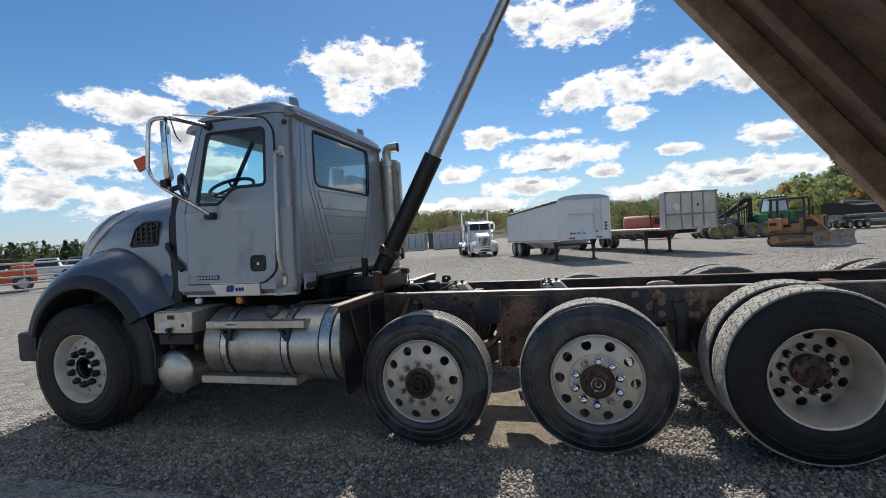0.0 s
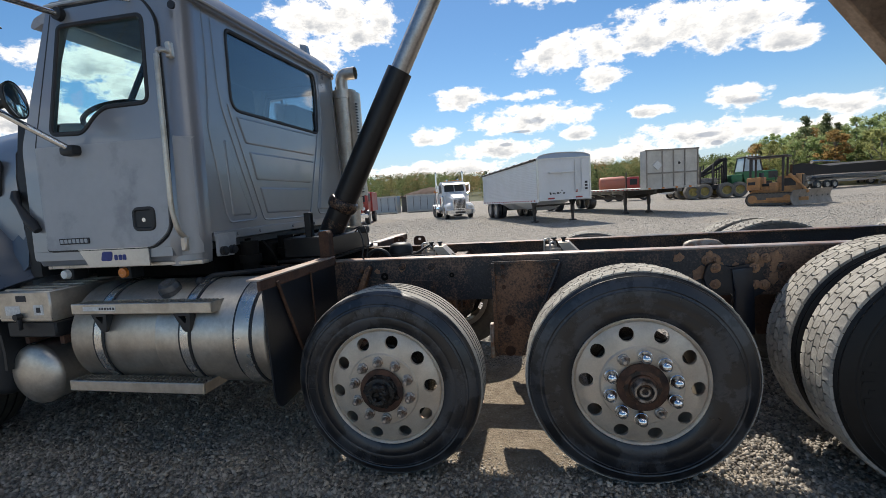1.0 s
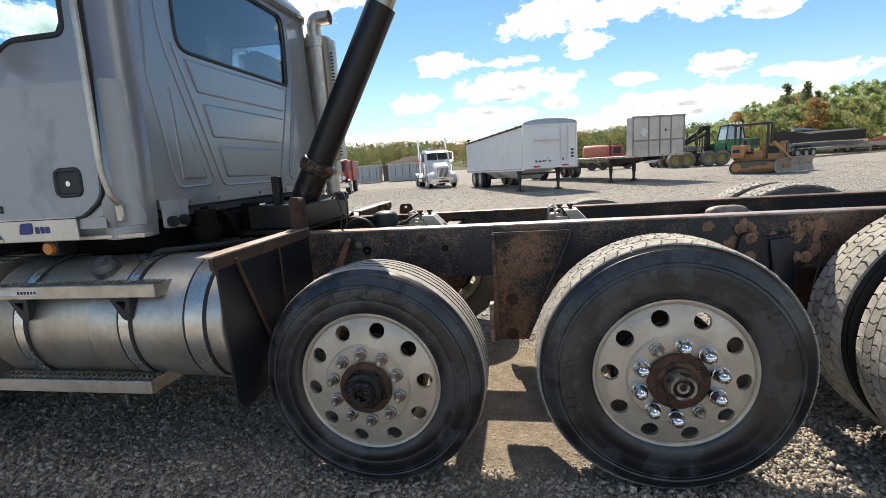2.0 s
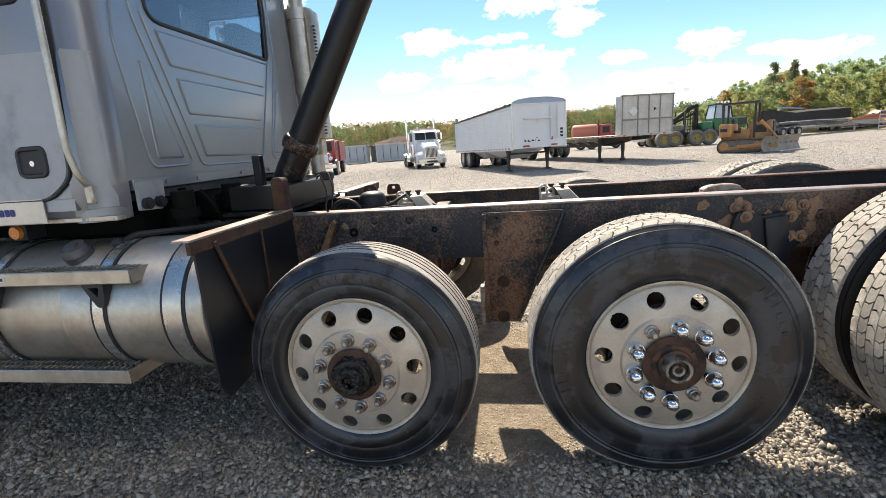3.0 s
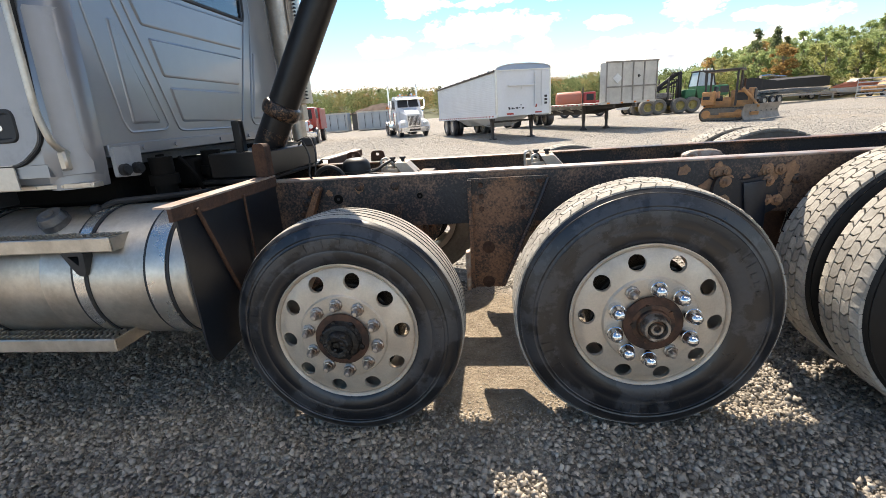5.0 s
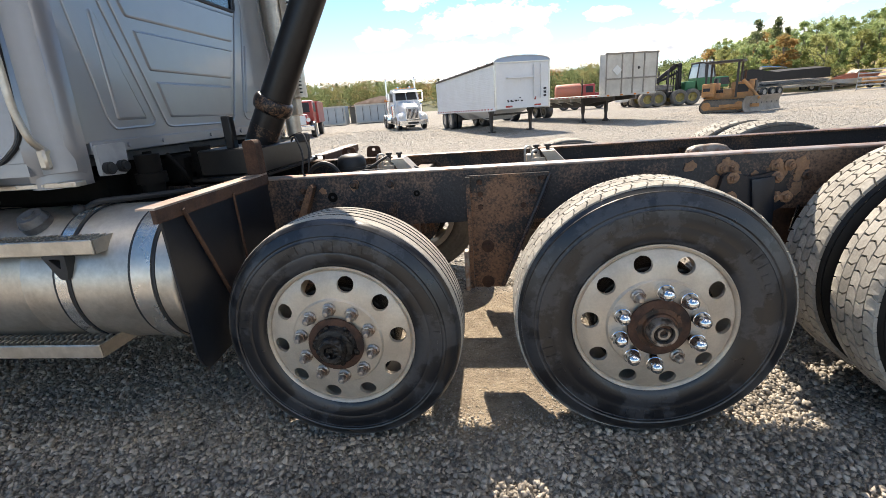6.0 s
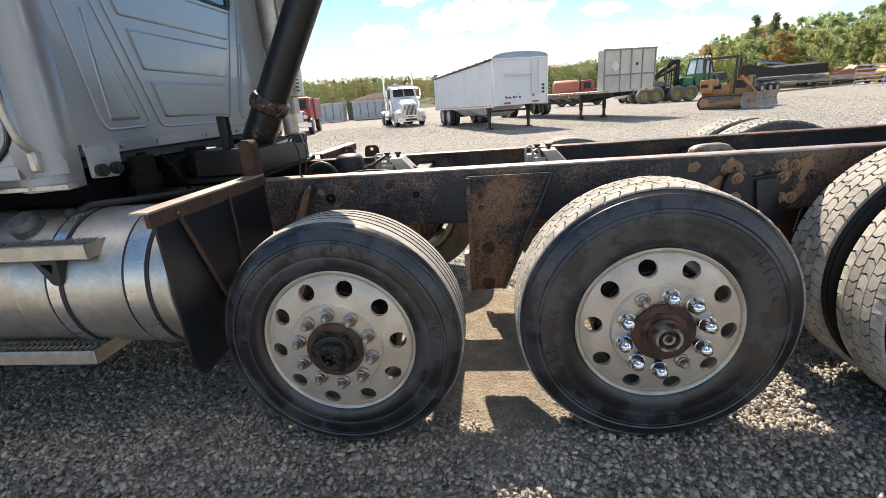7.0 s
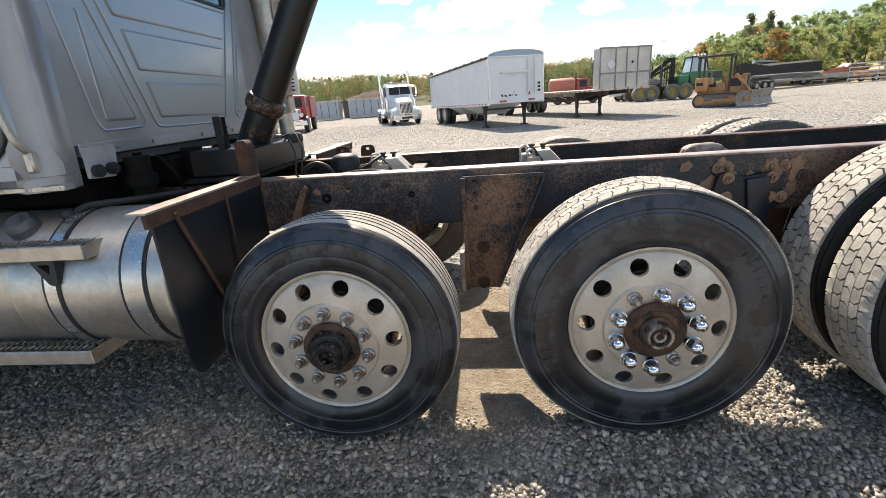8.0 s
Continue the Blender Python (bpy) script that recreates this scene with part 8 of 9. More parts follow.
def dozer():
    t = thing("bulldozer", "small orange-yellow crawler bulldozer with a worn steel blade", "bulldozer", pose(9.85, 22.7, 0, 0, 0, -33))
    for y in (0.0, 1.25):
        bm = bmesh.new()
        out = rounded([(0.0, 0.30), (0.12, 0.02), (1.85, 0.02), (2.05, 0.35), (1.95, 0.62), (0.15, 0.62)], 0.14, 5)
        slab(bm, out, (), lambda a, b: (a, y, b), (0, 0.36, 0))
        tr = part("track", bm, MUD_TYRE, t, "dusty steel crawler track")
        k = len(out)
        for i in range(0, k):
            a, b = Vector(out[i]), Vector(out[(i + 1) % k])
            n = max(1, int((b - a).length / 0.13))
            for j in range(n):
                c = a.lerp(b, (j + 0.5) / n)
                bm = bmesh.new()
                box(bm, -0.05, 0.05, y - 0.02, y + 0.38, -0.02, 0.025, 0, 1, Matrix.Translation((c.x, 0, c.y)) @ Matrix.Rotation(-math.atan2((b - a).y, (b - a).x), 4, "Y"))
                part("track_plate", bm, DARK_STEEL, tr, smooth=0)
        bm = bmesh.new()
        for x in (0.32, 1.72):
            rod(bm, (x, y - 0.03, 0.33), (x, y + 0.39, 0.33), 0.2, seg=20)
        box(bm, 0.45, 1.6, y - 0.02, y + 0.38, 0.14, 0.30, 0.02)
        part("track_frame", bm, YELLOW, tr)
    bm = bmesh.new()
    box(bm, 0.10, 2.05, 0.38, 1.25, 0.45, 0.95, 0.05, 2)
    box(bm, 1.25, 2.12, 0.42, 1.20, 0.75, 1.42, 0.06, 2)
    box(bm, 2.0, 2.22, 0.36, 1.26, 0.62, 1.50, 0.03, 2)
    box(bm, 0.95, 1.35, 0.30, 1.30, 0.62, 1.12, 0.03, 2)
    part("body", bm, YELLOW, t)
    bm = bmesh.new()
    box(bm, 2.22, 2.27, 0.44, 1.18, 0.72, 1.44)
    box(bm, 1.45, 2.0, 0.405, 0.42, 0.80, 1.30)
    part("radiator_grille", bm, DARK_STEEL, t, smooth=0)
    bm = bmesh.new()
    box(bm, 0.05, 0.62, 0.05, 1.58, 0.78, 1.42, 0.05, 2)
    part("fuel_tank", bm, YELLOW, t)
    bm = bmesh.new()
    box(bm, 0.12, 0.42, -0.004, 0.05, 1.05, 1.2)
    part("number_bar", bm, DARK_INK, t, smooth=0)
    bm = bmesh.new()
    box(bm, 0.55, 1.05, 0.5, 1.15, 0.92, 1.08, 0.03, 2)
    box(bm, 0.48, 0.60, 0.5, 1.15, 1.0, 1.65, 0.03, 2)
    part("seat", bm, DARK_TRIM, t)
    bm = bmesh.new()
    for x in (0.18, 1.52):
        for y in (0.22, 1.42):
            box(bm, x - 0.045, x + 0.045, y - 0.045, y + 0.045, 0.7, 2.35, 0.01)
    parts("canopy_post", bm, DARK_STEEL, t)
    bm = bmesh.new()
    box(bm, 0.05, 1.68, 0.10, 1.54, 2.35, 2.44, 0.03, 2)
    part("canopy", bm, DARK_STEEL, t)
    bm = bmesh.new()
    rod(bm, (1.75, 0.85, 1.4), (1.75, 0.85, 1.95), 0.05)
    part("exhaust_pipe", bm, RUST, t)
    bm = bmesh.new()
    pipe(bm, arc_pts([(1.2, 0.62, 1.0), (1.15, 0.62, 1.45), (1.05, 0.62, 1.55)], 0.05), 0.02, 6)
    part("control_lever", bm, DARK_STEEL, t)
    bm = bmesh.new()
    for y in (-0.12, 1.66):
        box(bm, 0.9, 2.55, y, y + 0.09, 0.24, 0.40, 0.01)
    pipe(bm, [(1.9, 0.35, 1.35), (2.5, 0.3, 0.6)], 0.06, 8)
    pipe(bm, [(1.75, 0.30, 1.5), (2.1, 0.3, 1.1)], 0.08, 8)
    part("push_arm", bm, YELLOW, t)
    bm = bmesh.new()
    cur = [(2.62 - 0.12 * math.sin(math.pi * i / 8), 0.02 + 0.72 * i / 8) for i in range(9)]
    prof = cur + [(x + 0.05, z) for x, z in reversed(cur)]
    m = Matrix.Translation((2.55, 0.8, 0)) @ Matrix.Rotation(radians(-22), 4, "Z") @ Matrix.Translation((-2.55, -0.8, 0))
    secs = [[tuple(m @ Vector((x, y, z))) for x, z in prof] for y in (-0.75, 2.35)]
    loft(bm, secs)
    bl = part("blade", bm, BLADE, t, "scuffed grey steel dozer blade")
    bm = bmesh.new()
    for i in range(6):
        p = m @ Vector((2.66, -0.3 + i * 0.44, 0.40))
        rod(bm, p, p + (m.to_3x3() @ Vector((0.02, 0, 0))), 0.035, seg=10)
    parts("bolt", bm, DARK_STEEL, bl)


dozer()


PALE_GLASS = mat("pale_cab_glass", (0.45, 0.52, 0.55), 0.1, 0, (0.33, 0.40, 0.43), 0.5, 2, 20, 0)


def forwarder():
    t = thing("forwarder", "green forestry forwarder with a dark loader crane folded over its bunk", "forestry machine", pose(10.75, 36.5, 0, 0, 0, 3))
    for x in (0.75, 1.6, 3.2, 4.15):
        for y in (0.0, 2.0):
            yard_wheel(t, x, y, 0.60, 0.60, 0.6, MUD_TYRE, YEL_RIM, axis_x=False)
    bm = bmesh.new()
    box(bm, 0.2, 3.0, 0.6, 1.4, 0.7, 1.05, 0.03)
    box(bm, 2.9, 6.8, 0.5, 1.5, 0.6, 1.1, 0.04)
    part("chassis", bm, DARK_STEEL, t)
    for x in (0.35, 1.35, 2.3):
        for y in (0.05, 1.95):
            bm = bmesh.new()
            box(bm, x, x + 0.1, y, y + 0.1, 1.05, 2.35 + 0.15 * x)
            part("bunk_stake", bm, DARK_STEEL, t, smooth=0)
        bm = bmesh.new()
        box(bm, x, x + 0.1, 0.16, 1.94, 1.0, 1.15)
        part("bunk_beam", bm, DARK_STEEL, t, smooth=0)
    bm = bmesh.new()
    for y in (0.1, 0.55, 1.0, 1.45, 1.85):
        rod(bm, (2.95, y, 1.05), (2.95, y, 2.6), 0.04, seg=8)
    for z in (1.5, 2.05, 2.6):
        rod(bm, (2.95, 0.1, z), (2.95, 1.85, z), 0.04, seg=8)
    part("bunk_gate", bm, TARP, t)
    bm = bmesh.new()
    box(bm, 5.98, 7.1, 0.3, 1.7, 1.15, 1.95, 0.16, 3)
    part("engine_hood", bm, GREEN, t)
    bm = bmesh.new()
    box(bm, 6.4, 7.05, 0.285, 0.3, 1.35, 1.85)
    part("hood_grille", bm, DARK_STEEL, t, smooth=0)
    bm = bmesh.new()
    box(bm, 3.75, 4.55, 0.25, 1.75, 1.05, 1.75, 0.08, 2)
    part("tool_box", bm, GREEN, t)
    bm = bmesh.new()
    loft(bm, [[(4.8, 0.35, 1.05), (5.85, 0.35, 1.05), (5.85, 1.65, 1.05), (4.8, 1.65, 1.05)], [(4.62, 0.25, 1.55), (5.95, 0.25, 1.55), (5.95, 1.75, 1.55), (4.62, 1.75, 1.55)], [(4.6, 0.25, 1.95), (5.96, 0.25, 1.95), (5.96, 1.75, 1.95), (4.6, 1.75, 1.95)]])
    cb = part("cab", bm, GREEN, t)
    low = [(4.6, 0.25), (5.2, 0.25), (5.96, 0.25), (5.96, 1.75), (4.6, 1.75)]
    top = [(4.75, 0.38), (5.25, 0.38), (5.8, 0.38), (5.8, 1.62), (4.75, 1.62)]
    for (a, b), (c, d) in zip(low, top):
        bm = bmesh.new()
        pipe(bm, [(a, b, 1.95), (c, d, 3.0)], 0.055, 6)
        part("cab_post", bm, DARK_STEEL, cb)
    for i in range(5):
        j = (i + 1) % 5
        bm = bmesh.new()
        quad = [Vector((*low[i], 1.97)), Vector((*low[j], 1.97)), Vector((*top[j], 2.98)), Vector((*top[i], 2.98))]
        mid = sum(quad, Vector()) / 4
        inner = (Vector((5.28, 1.0, mid.z)) - mid).normalized() * 0.012
        loft(bm, [[tuple(v) for v in quad], [tuple(v + inner) for v in quad]])
        part("cab_window", bm, PALE_GLASS, cb, smooth=0)
    bm = bmesh.new()
    box(bm, 4.95, 5.35, 0.7, 1.3, 1.95, 2.75, 0.06, 2)
    part("seat", bm, DARK_TRIM, cb)
    bm = bmesh.new()
    box(bm, 4.68, 5.88, 0.3, 1.7, 3.0, 3.12, 0.05, 2)
    part("cab_roof", bm, DARK_STEEL, cb)
    bm = bmesh.new()
    for i in range(4):
        box(bm, 4.78 + i * 0.25, 4.9 + i * 0.25, 0.25, 0.33, 3.08, 3.22)
    parts("work_lamp", bm, BRIGHT, cb)
    bm = bmesh.new()
    pipe(bm, [(3.55, 1.0, 1.05), (3.55, 1.0, 3.0)], [0.2, 0.15], 10)
    pipe(bm, [(3.65, 1.0, 3.05), (3.2, 1.0, 2.95), (1.9, 0.95, 2.05), (0.9, 0.9, 1.5)], [0.16, 0.17, 0.15, 0.12], 8)
    pipe(bm, [(3.45, 0.8, 2.55), (2.6, 0.8, 2.15), (1.6, 0.78, 1.75)], 0.09, 8)
    pipe(bm, [(3.4, 0.62, 1.5), (3.3, 0.62, 2.9)], 0.07, 8)
    pipe(bm, [(0.9, 0.85, 1.6), (0.8, 0.8, 1.3), (0.95, 0.8, 1.1)], 0.12, 8)
    part("loader_crane", bm, TARP, t)
    for k in range(3):
        bm = bmesh.new()
        pipe(bm, arc_pts([(3.5, 0.75 + 0.1 * k, 2.9), (3.1 - 0.1 * k, 0.7, 3.15), (2.5, 0.75, 2.55)], 0.2), 0.022, 6)
        part("hydraulic_hose", bm, TARP, t)
    bm = bmesh.new()
    rnd = random.Random(2)
    for i in range(10):
        y = rnd.uniform(0.3, 1.7)
        pipe(bm, [(0.3, y, 1.2 + rnd.uniform(0, 0.35)), (2.8, y + rnd.uniform(-.1, .1), 1.2 + rnd.uniform(0, 0.35))], rnd.uniform(0.06, 0.12), 8)
    tagged(part("log_load", bm, BARK, t), kind="stuff")


forwarder()


def tub_trailer():
    t = thing("tub_trailer", "polished half-round trailer with a black tarp cover", "trailer", pose(22.6, 44.2, 0, 0, 0, 26))
    Lg = 11.7
    bm = bmesh.new()
    secs = []
    for x in (1.9, 2.3, Lg - 1.4, Lg):
        k = 1.0 if 1.9 < x < Lg else 0.86
        secs.append([(x, 1.1 - 1.1 * k * math.cos(math.pi * i / 12), 1.35 - 0.62 * k * math.sin(math.pi * i / 12)) for i in range(13)])
    loft(bm, secs)
    part("tub", bm, CHROME, t, "polished metal tub")
    bm = bmesh.new()
    loft(bm, [[(x, 0.0, 1.32), (x, 2.2, 1.32), (x, 2.15, 2.25 + dz), (x, 1.1, 2.38 + dz), (x, 0.05, 2.2 + dz)] for x, dz in ((1.8, 0.12), (2.6, 0.02), (3.8, -0.12), (5.5, -0.05), (8, -0.02), (Lg - 1.5, 0.03), (Lg - 0.6, 0.0))])
    part("tarp", bm, TARP, t, "black sagging tarp")
    bm = bmesh.new()
    pipe(bm, [(1.6, 0.1, 2.5), (2.5, 0.1, 2.56), (5.0, 0.15, 2.42)], [0.16, 0.12, 0.06], 8)
    part("tarp_roll", bm, BRIGHT, t)
    for x in (2.4, 3.5, 4.4):
        yard_wheel(t, x, 0.15, 0.40, 0.40, 0.28, axis_x=False)
        yard_wheel(t, x, 2.05, 0.40, 0.40, 0.28, axis_x=False)
    bm = bmesh.new()
    box(bm, 1.9, Lg + 1.5, 0.5, 0.65, 0.55, 0.75)
    box(bm, 1.9, Lg + 1.5, 1.55, 1.7, 0.55, 0.75)
    box(bm, Lg + 1.0, Lg + 1.15, 0.5, 0.62, 0.0, 0.7)
    part("frame", bm, GALV, t)


tub_trailer()


def pickup(name, label, at, paint, long=4.6, cab_at=1.3, tank=False):
    """A plain parked road vehicle, seen far off; front towards minus x."""
    t = thing(name, label, "vehicle", at)
    bm = bmesh.new()
    box(bm, 0, long, 0, 1.85, 0.45, 0.98, 0.08, 2)
    part("body", bm, paint, t)
    bm = bmesh.new()
    loft(bm, [[(cab_at, 0.08, 0.95), (cab_at + 2.0, 0.08, 0.95), (cab_at + 2.0, 1.77, 0.95), (cab_at, 1.77, 0.95)], [(cab_at + 0.5, 0.2, 1.65), (cab_at + 1.8, 0.2, 1.65), (cab_at + 1.8, 1.65, 1.65), (cab_at + 0.5, 1.65, 1.65)]])
    part("cabin", bm, paint, t)
    bm = bmesh.new()
    slab(bm, [(cab_at + 0.3, 1.0), (cab_at + 1.9, 1.0), (cab_at + 1.75, 1.55), (cab_at + 0.55, 1.55)], (), lambda a, b: (a, 0.08 + (b - 0.95) * 0.17, b), (0, -0.012, 0))
    part("side_glass", bm, DARK_TRIM, t, smooth=0)
    for x in (0.85, long - 0.95):
        for y in (0.1, 1.75):
            yard_wheel(t, x, y, 0.36, 0.36, 0.24, axis_x=False)
    return t


def motorboat():
    t = thing("motorboat", "red and white motorboat on a low trailer behind the gate panels", "boat", pose(35.0, 51.5, 0.0, 0, 0, 3))
    def ring(x, w, z0, z1):
        return [(x, 1.0 - w, z1), (x, 1.0 - w * 0.7, z0), (x, 1.0, z0 - 0.1), (x, 1.0 + w * 0.7, z0), (x, 1.0 + w, z1)]
    bm = bmesh.new()
    loft(bm, [ring(0.0, 0.08, 0.80, 1.05), ring(0.7, 0.55, 0.58, 1.02), ring(1.8, 0.9, 0.45, 1.0), ring(4.6, 0.95, 0.45, 0.98)])
    part("hull", bm, WHITE, t, "white lower hull")
    bm = bmesh.new()
    loft(bm, [[(x, 1.0 - w, 1.0), (x, 1.0 - w * 0.8, z), (x, 1.0 + w * 0.8, z), (x, 1.0 + w, 1.0)] for x, w, z in ((-0.1, 0.1, 1.12), (0.7, 0.58, 1.28), (1.8, 0.94, 1.5), (2.6, 0.96, 1.55), (4.6, 0.97, 1.35))])
    part("deck", bm, FADED_RED, t, "faded orange-red deck")
    bm = bmesh.new()
    loft(bm, [[(1.9, 0.3, 1.5), (2.2, 0.3, 1.5), (2.2, 1.7, 1.5), (1.9, 1.7, 1.5)], [(2.3, 0.4, 1.85), (2.36, 0.4, 1.85), (2.36, 1.6, 1.85), (2.3, 1.6, 1.85)]])
    part("windscreen", bm, DARK_TRIM, t, smooth=0)
    bm = bmesh.new()
    box(bm, -0.9, 4.3, 0.92, 1.08, 0.28, 0.38, 0.01)
    part("trailer_frame", bm, GALV, t)
    for y in (0.15, 1.85):
        yard_wheel(t, 2.9, y, 0.30, 0.30, 0.2, axis_x=False)


def red_trucks():
    t = thing("tank_truck", "faded red tank truck with a red cab", "truck", pose(5.4, 43.6, 0, 0, 0, -4))
    bm = bmesh.new()
    revolve(bm, [(0, 0.0), (0.55, 0.02), (0.72, 0.12), (0.75, 0.3), (0.75, 2.2), (0.72, 2.35), (0, 2.4)], 28, axis="X")
    bmesh.ops.translate(bm, verts=bm.verts, vec=(0, 1.2, 1.62))
    part("tank", bm, FADED_RED, t)
    bm = bmesh.new()
    box(bm, 0, 4.4, 0.4, 2.0, 0.6, 0.9)
    part("chassis", bm, DARK_STEEL, t)
    bm = bmesh.new()
    box(bm, 2.5, 3.6, 0.15, 2.25, 0.8, 2.25, 0.1, 2)
    box(bm, 3.5, 4.5, 0.4, 2.0, 0.75, 1.45, 0.1, 2)
    part("cab", bm, RED, t)
    bm = bmesh.new()
    box(bm, 2.75, 3.4, 0.13, 0.149, 1.5, 2.05)
    box(bm, 3.601, 3.62, 0.3, 2.1, 1.5, 2.05)
    part("cab_window", bm, DARK_TRIM, t, smooth=0)
    bm = bmesh.new()
    rod(bm, (2.45, 0.4, 0.9), (2.45, 0.4, 2.7), 0.06)
    part("exhaust_stack", bm, DARK_STEEL, t)
    for x in (0.8, 1.8, 4.0):
        yard_wheel(t, x, 0.3, 0.5, 0.5, 0.4, axis_x=False)
    t = thing("fire_truck", "old red fire truck with a white front and chrome bumper", "truck", pose(-13.33, 23.95, 0, 0, 0, 14))
    bm = bmesh.new()
    box(bm, 0.1, 2.2, 1.3, 2.9, 0.75, 2.2, 0.12, 2)
    box(bm, 0.0, 2.3, 2.9, 6.4, 0.8, 2.15, 0.04)
    box(bm, 0.35, 1.95, 0.2, 1.5, 0.75, 1.4, 0.12, 2)
    part("body", bm, RED, t)
    bm = bmesh.new()
    box(bm, 0.45, 1.85, 0.12, 0.22, 0.78, 1.32, 0.03)
    part("grille", bm, WHITE, t)
    bm = bmesh.new()
    box(bm, 0.0, 2.3, -0.02, 0.18, 0.45, 0.72, 0.03)
    part("bumper", bm, CHROME, t)
    bm = bmesh.new()
    box(bm, 0.3, 2.0, 1.26, 1.30, 1.5, 2.05)
    box(bm, 2.2, 2.215, 1.6, 2.6, 1.5, 2.05)
    part("cab_window", bm, DARK_TRIM, t, smooth=0)
    bm = bmesh.new()
    for x in (0.3, 2.0):
        rod(bm, (x, 0.1, 1.05), (x, 0.2, 1.05), 0.12)
    parts("headlamp", bm, CLEAR, t)
    for y in (1.0, 4.8):
        for x in (0.15, 2.15):
            yard_wheel(t, x, y, 0.48, 0.48, 0.3)
    pickup("pickup_truck", "white pickup truck parked behind the trailers", pose(10.6, 40.3, 0, 0, 0, 4), WHITE)
    motorboat()
    pickup("pickup_truck", "white pickup truck parked beyond the trailer", pose(32.6, 53.0, 0.0, 0, 0, -4), WHITE)
    pickup("pickup_truck", "tan pickup truck parked behind the gate panels", pose(35.6, 47.2, 0.0, 0, 0, 4), YELLOW)


red_trucks()


def containers():
    for x, y, ln, turn in ((-18.75, 46.4, 2.65, 8), (-15.05, 46.9, 4.2, 10)):
        t = thing("storage_container", "pale grey storage container with folding door panels", "container", pose(x, y, 0, 0, 0, turn), group="storage containers")
        bm = bmesh.new()
        box(bm, 0, ln, 0, 2.3, 0.10, 1.95, 0.01)
        part("box_body", bm, CONTAINER, t)
        n = 3 if ln < 3 else 5
        w = (ln - 0.24) / n
        for i in range(n):
            bm = bmesh.new()
            box(bm, 0.12 + i * w + 0.025, 0.12 + (i + 1) * w - 0.025, -0.035, -0.002, 0.24, 1.80, 0.01)
            dr = part("door_panel", bm, CONTAINER, t)
            bm = bmesh.new()
            box(bm, 0.12 + (i + 0.82) * w, 0.12 + (i + 0.87) * w, -0.06, -0.036, 0.3, 1.75)
            part("lock_rod", bm, DARK_STEEL, dr, smooth=0)
        bm = bmesh.new()
        for xx in (0.0, ln - 0.10):
            box(bm, xx, xx + 0.10, -0.06, -0.002, 0.0, 1.98)
        box(bm, 0.10, ln - 0.10, -0.06, -0.002, 1.84, 1.98)
        box(bm, 0.10, ln - 0.10, -0.06, -0.002, 0.08, 0.20)
        part("door_post", bm, GREY_BOX, t, smooth=0)
    t = thing("shed", "low shed under a sagging brown sheeted roof", "building", pose(-18.4, 51.0, 0, 0, 0, 4))
    bm = bmesh.new()
    box(bm, 1.4, 8.6, 0.4, 5.0, 0, 2.0)
    part("wall", bm, mat("dark_shed_wall", (0.12, 0.115, 0.11), 0.8, 0, None, 0.5, 1, 9, 0.1, 0.01), t, smooth=0)
    bm = bmesh.new()
    rnd = random.Random(14)
    cols, rows = 22, 9
    ridge = (1.75, 2.05, 2.35, 2.62, 2.78, 2.86, 2.80, 2.86, 2.88, 2.84, 2.86)
    grid = []
    for j in range(rows):
        row = []
        for i in range(cols):
            f = i / (cols - 1) * (len(ridge) - 1)
            k = min(int(f), len(ridge) - 2)
            top = ridge[k] + (ridge[k + 1] - ridge[k]) * (f - k)
            u = abs(j / (rows - 1) * 2 - 1)
            row.append(bm.verts.new((0.4 + 9.0 * i / (cols - 1), -0.2 + 5.8 * j / (rows - 1), top - (top - 1.72) * u ** 1.5 * 0.75 + rnd.uniform(-0.07, 0.07))))
        grid.append(row)
    for a, b in zip(grid, grid[1:]):
        for i in range(cols - 1):
            bm.faces.new((a[i], a[i + 1], b[i + 1], b[i]))
    bmesh.ops.solidify(bm, geom=bm.faces[:], thickness=0.05)
    part("roof", bm, ROOF_BROWN, t, "brown wrinkled roof sheeting", smooth=0)


containers()


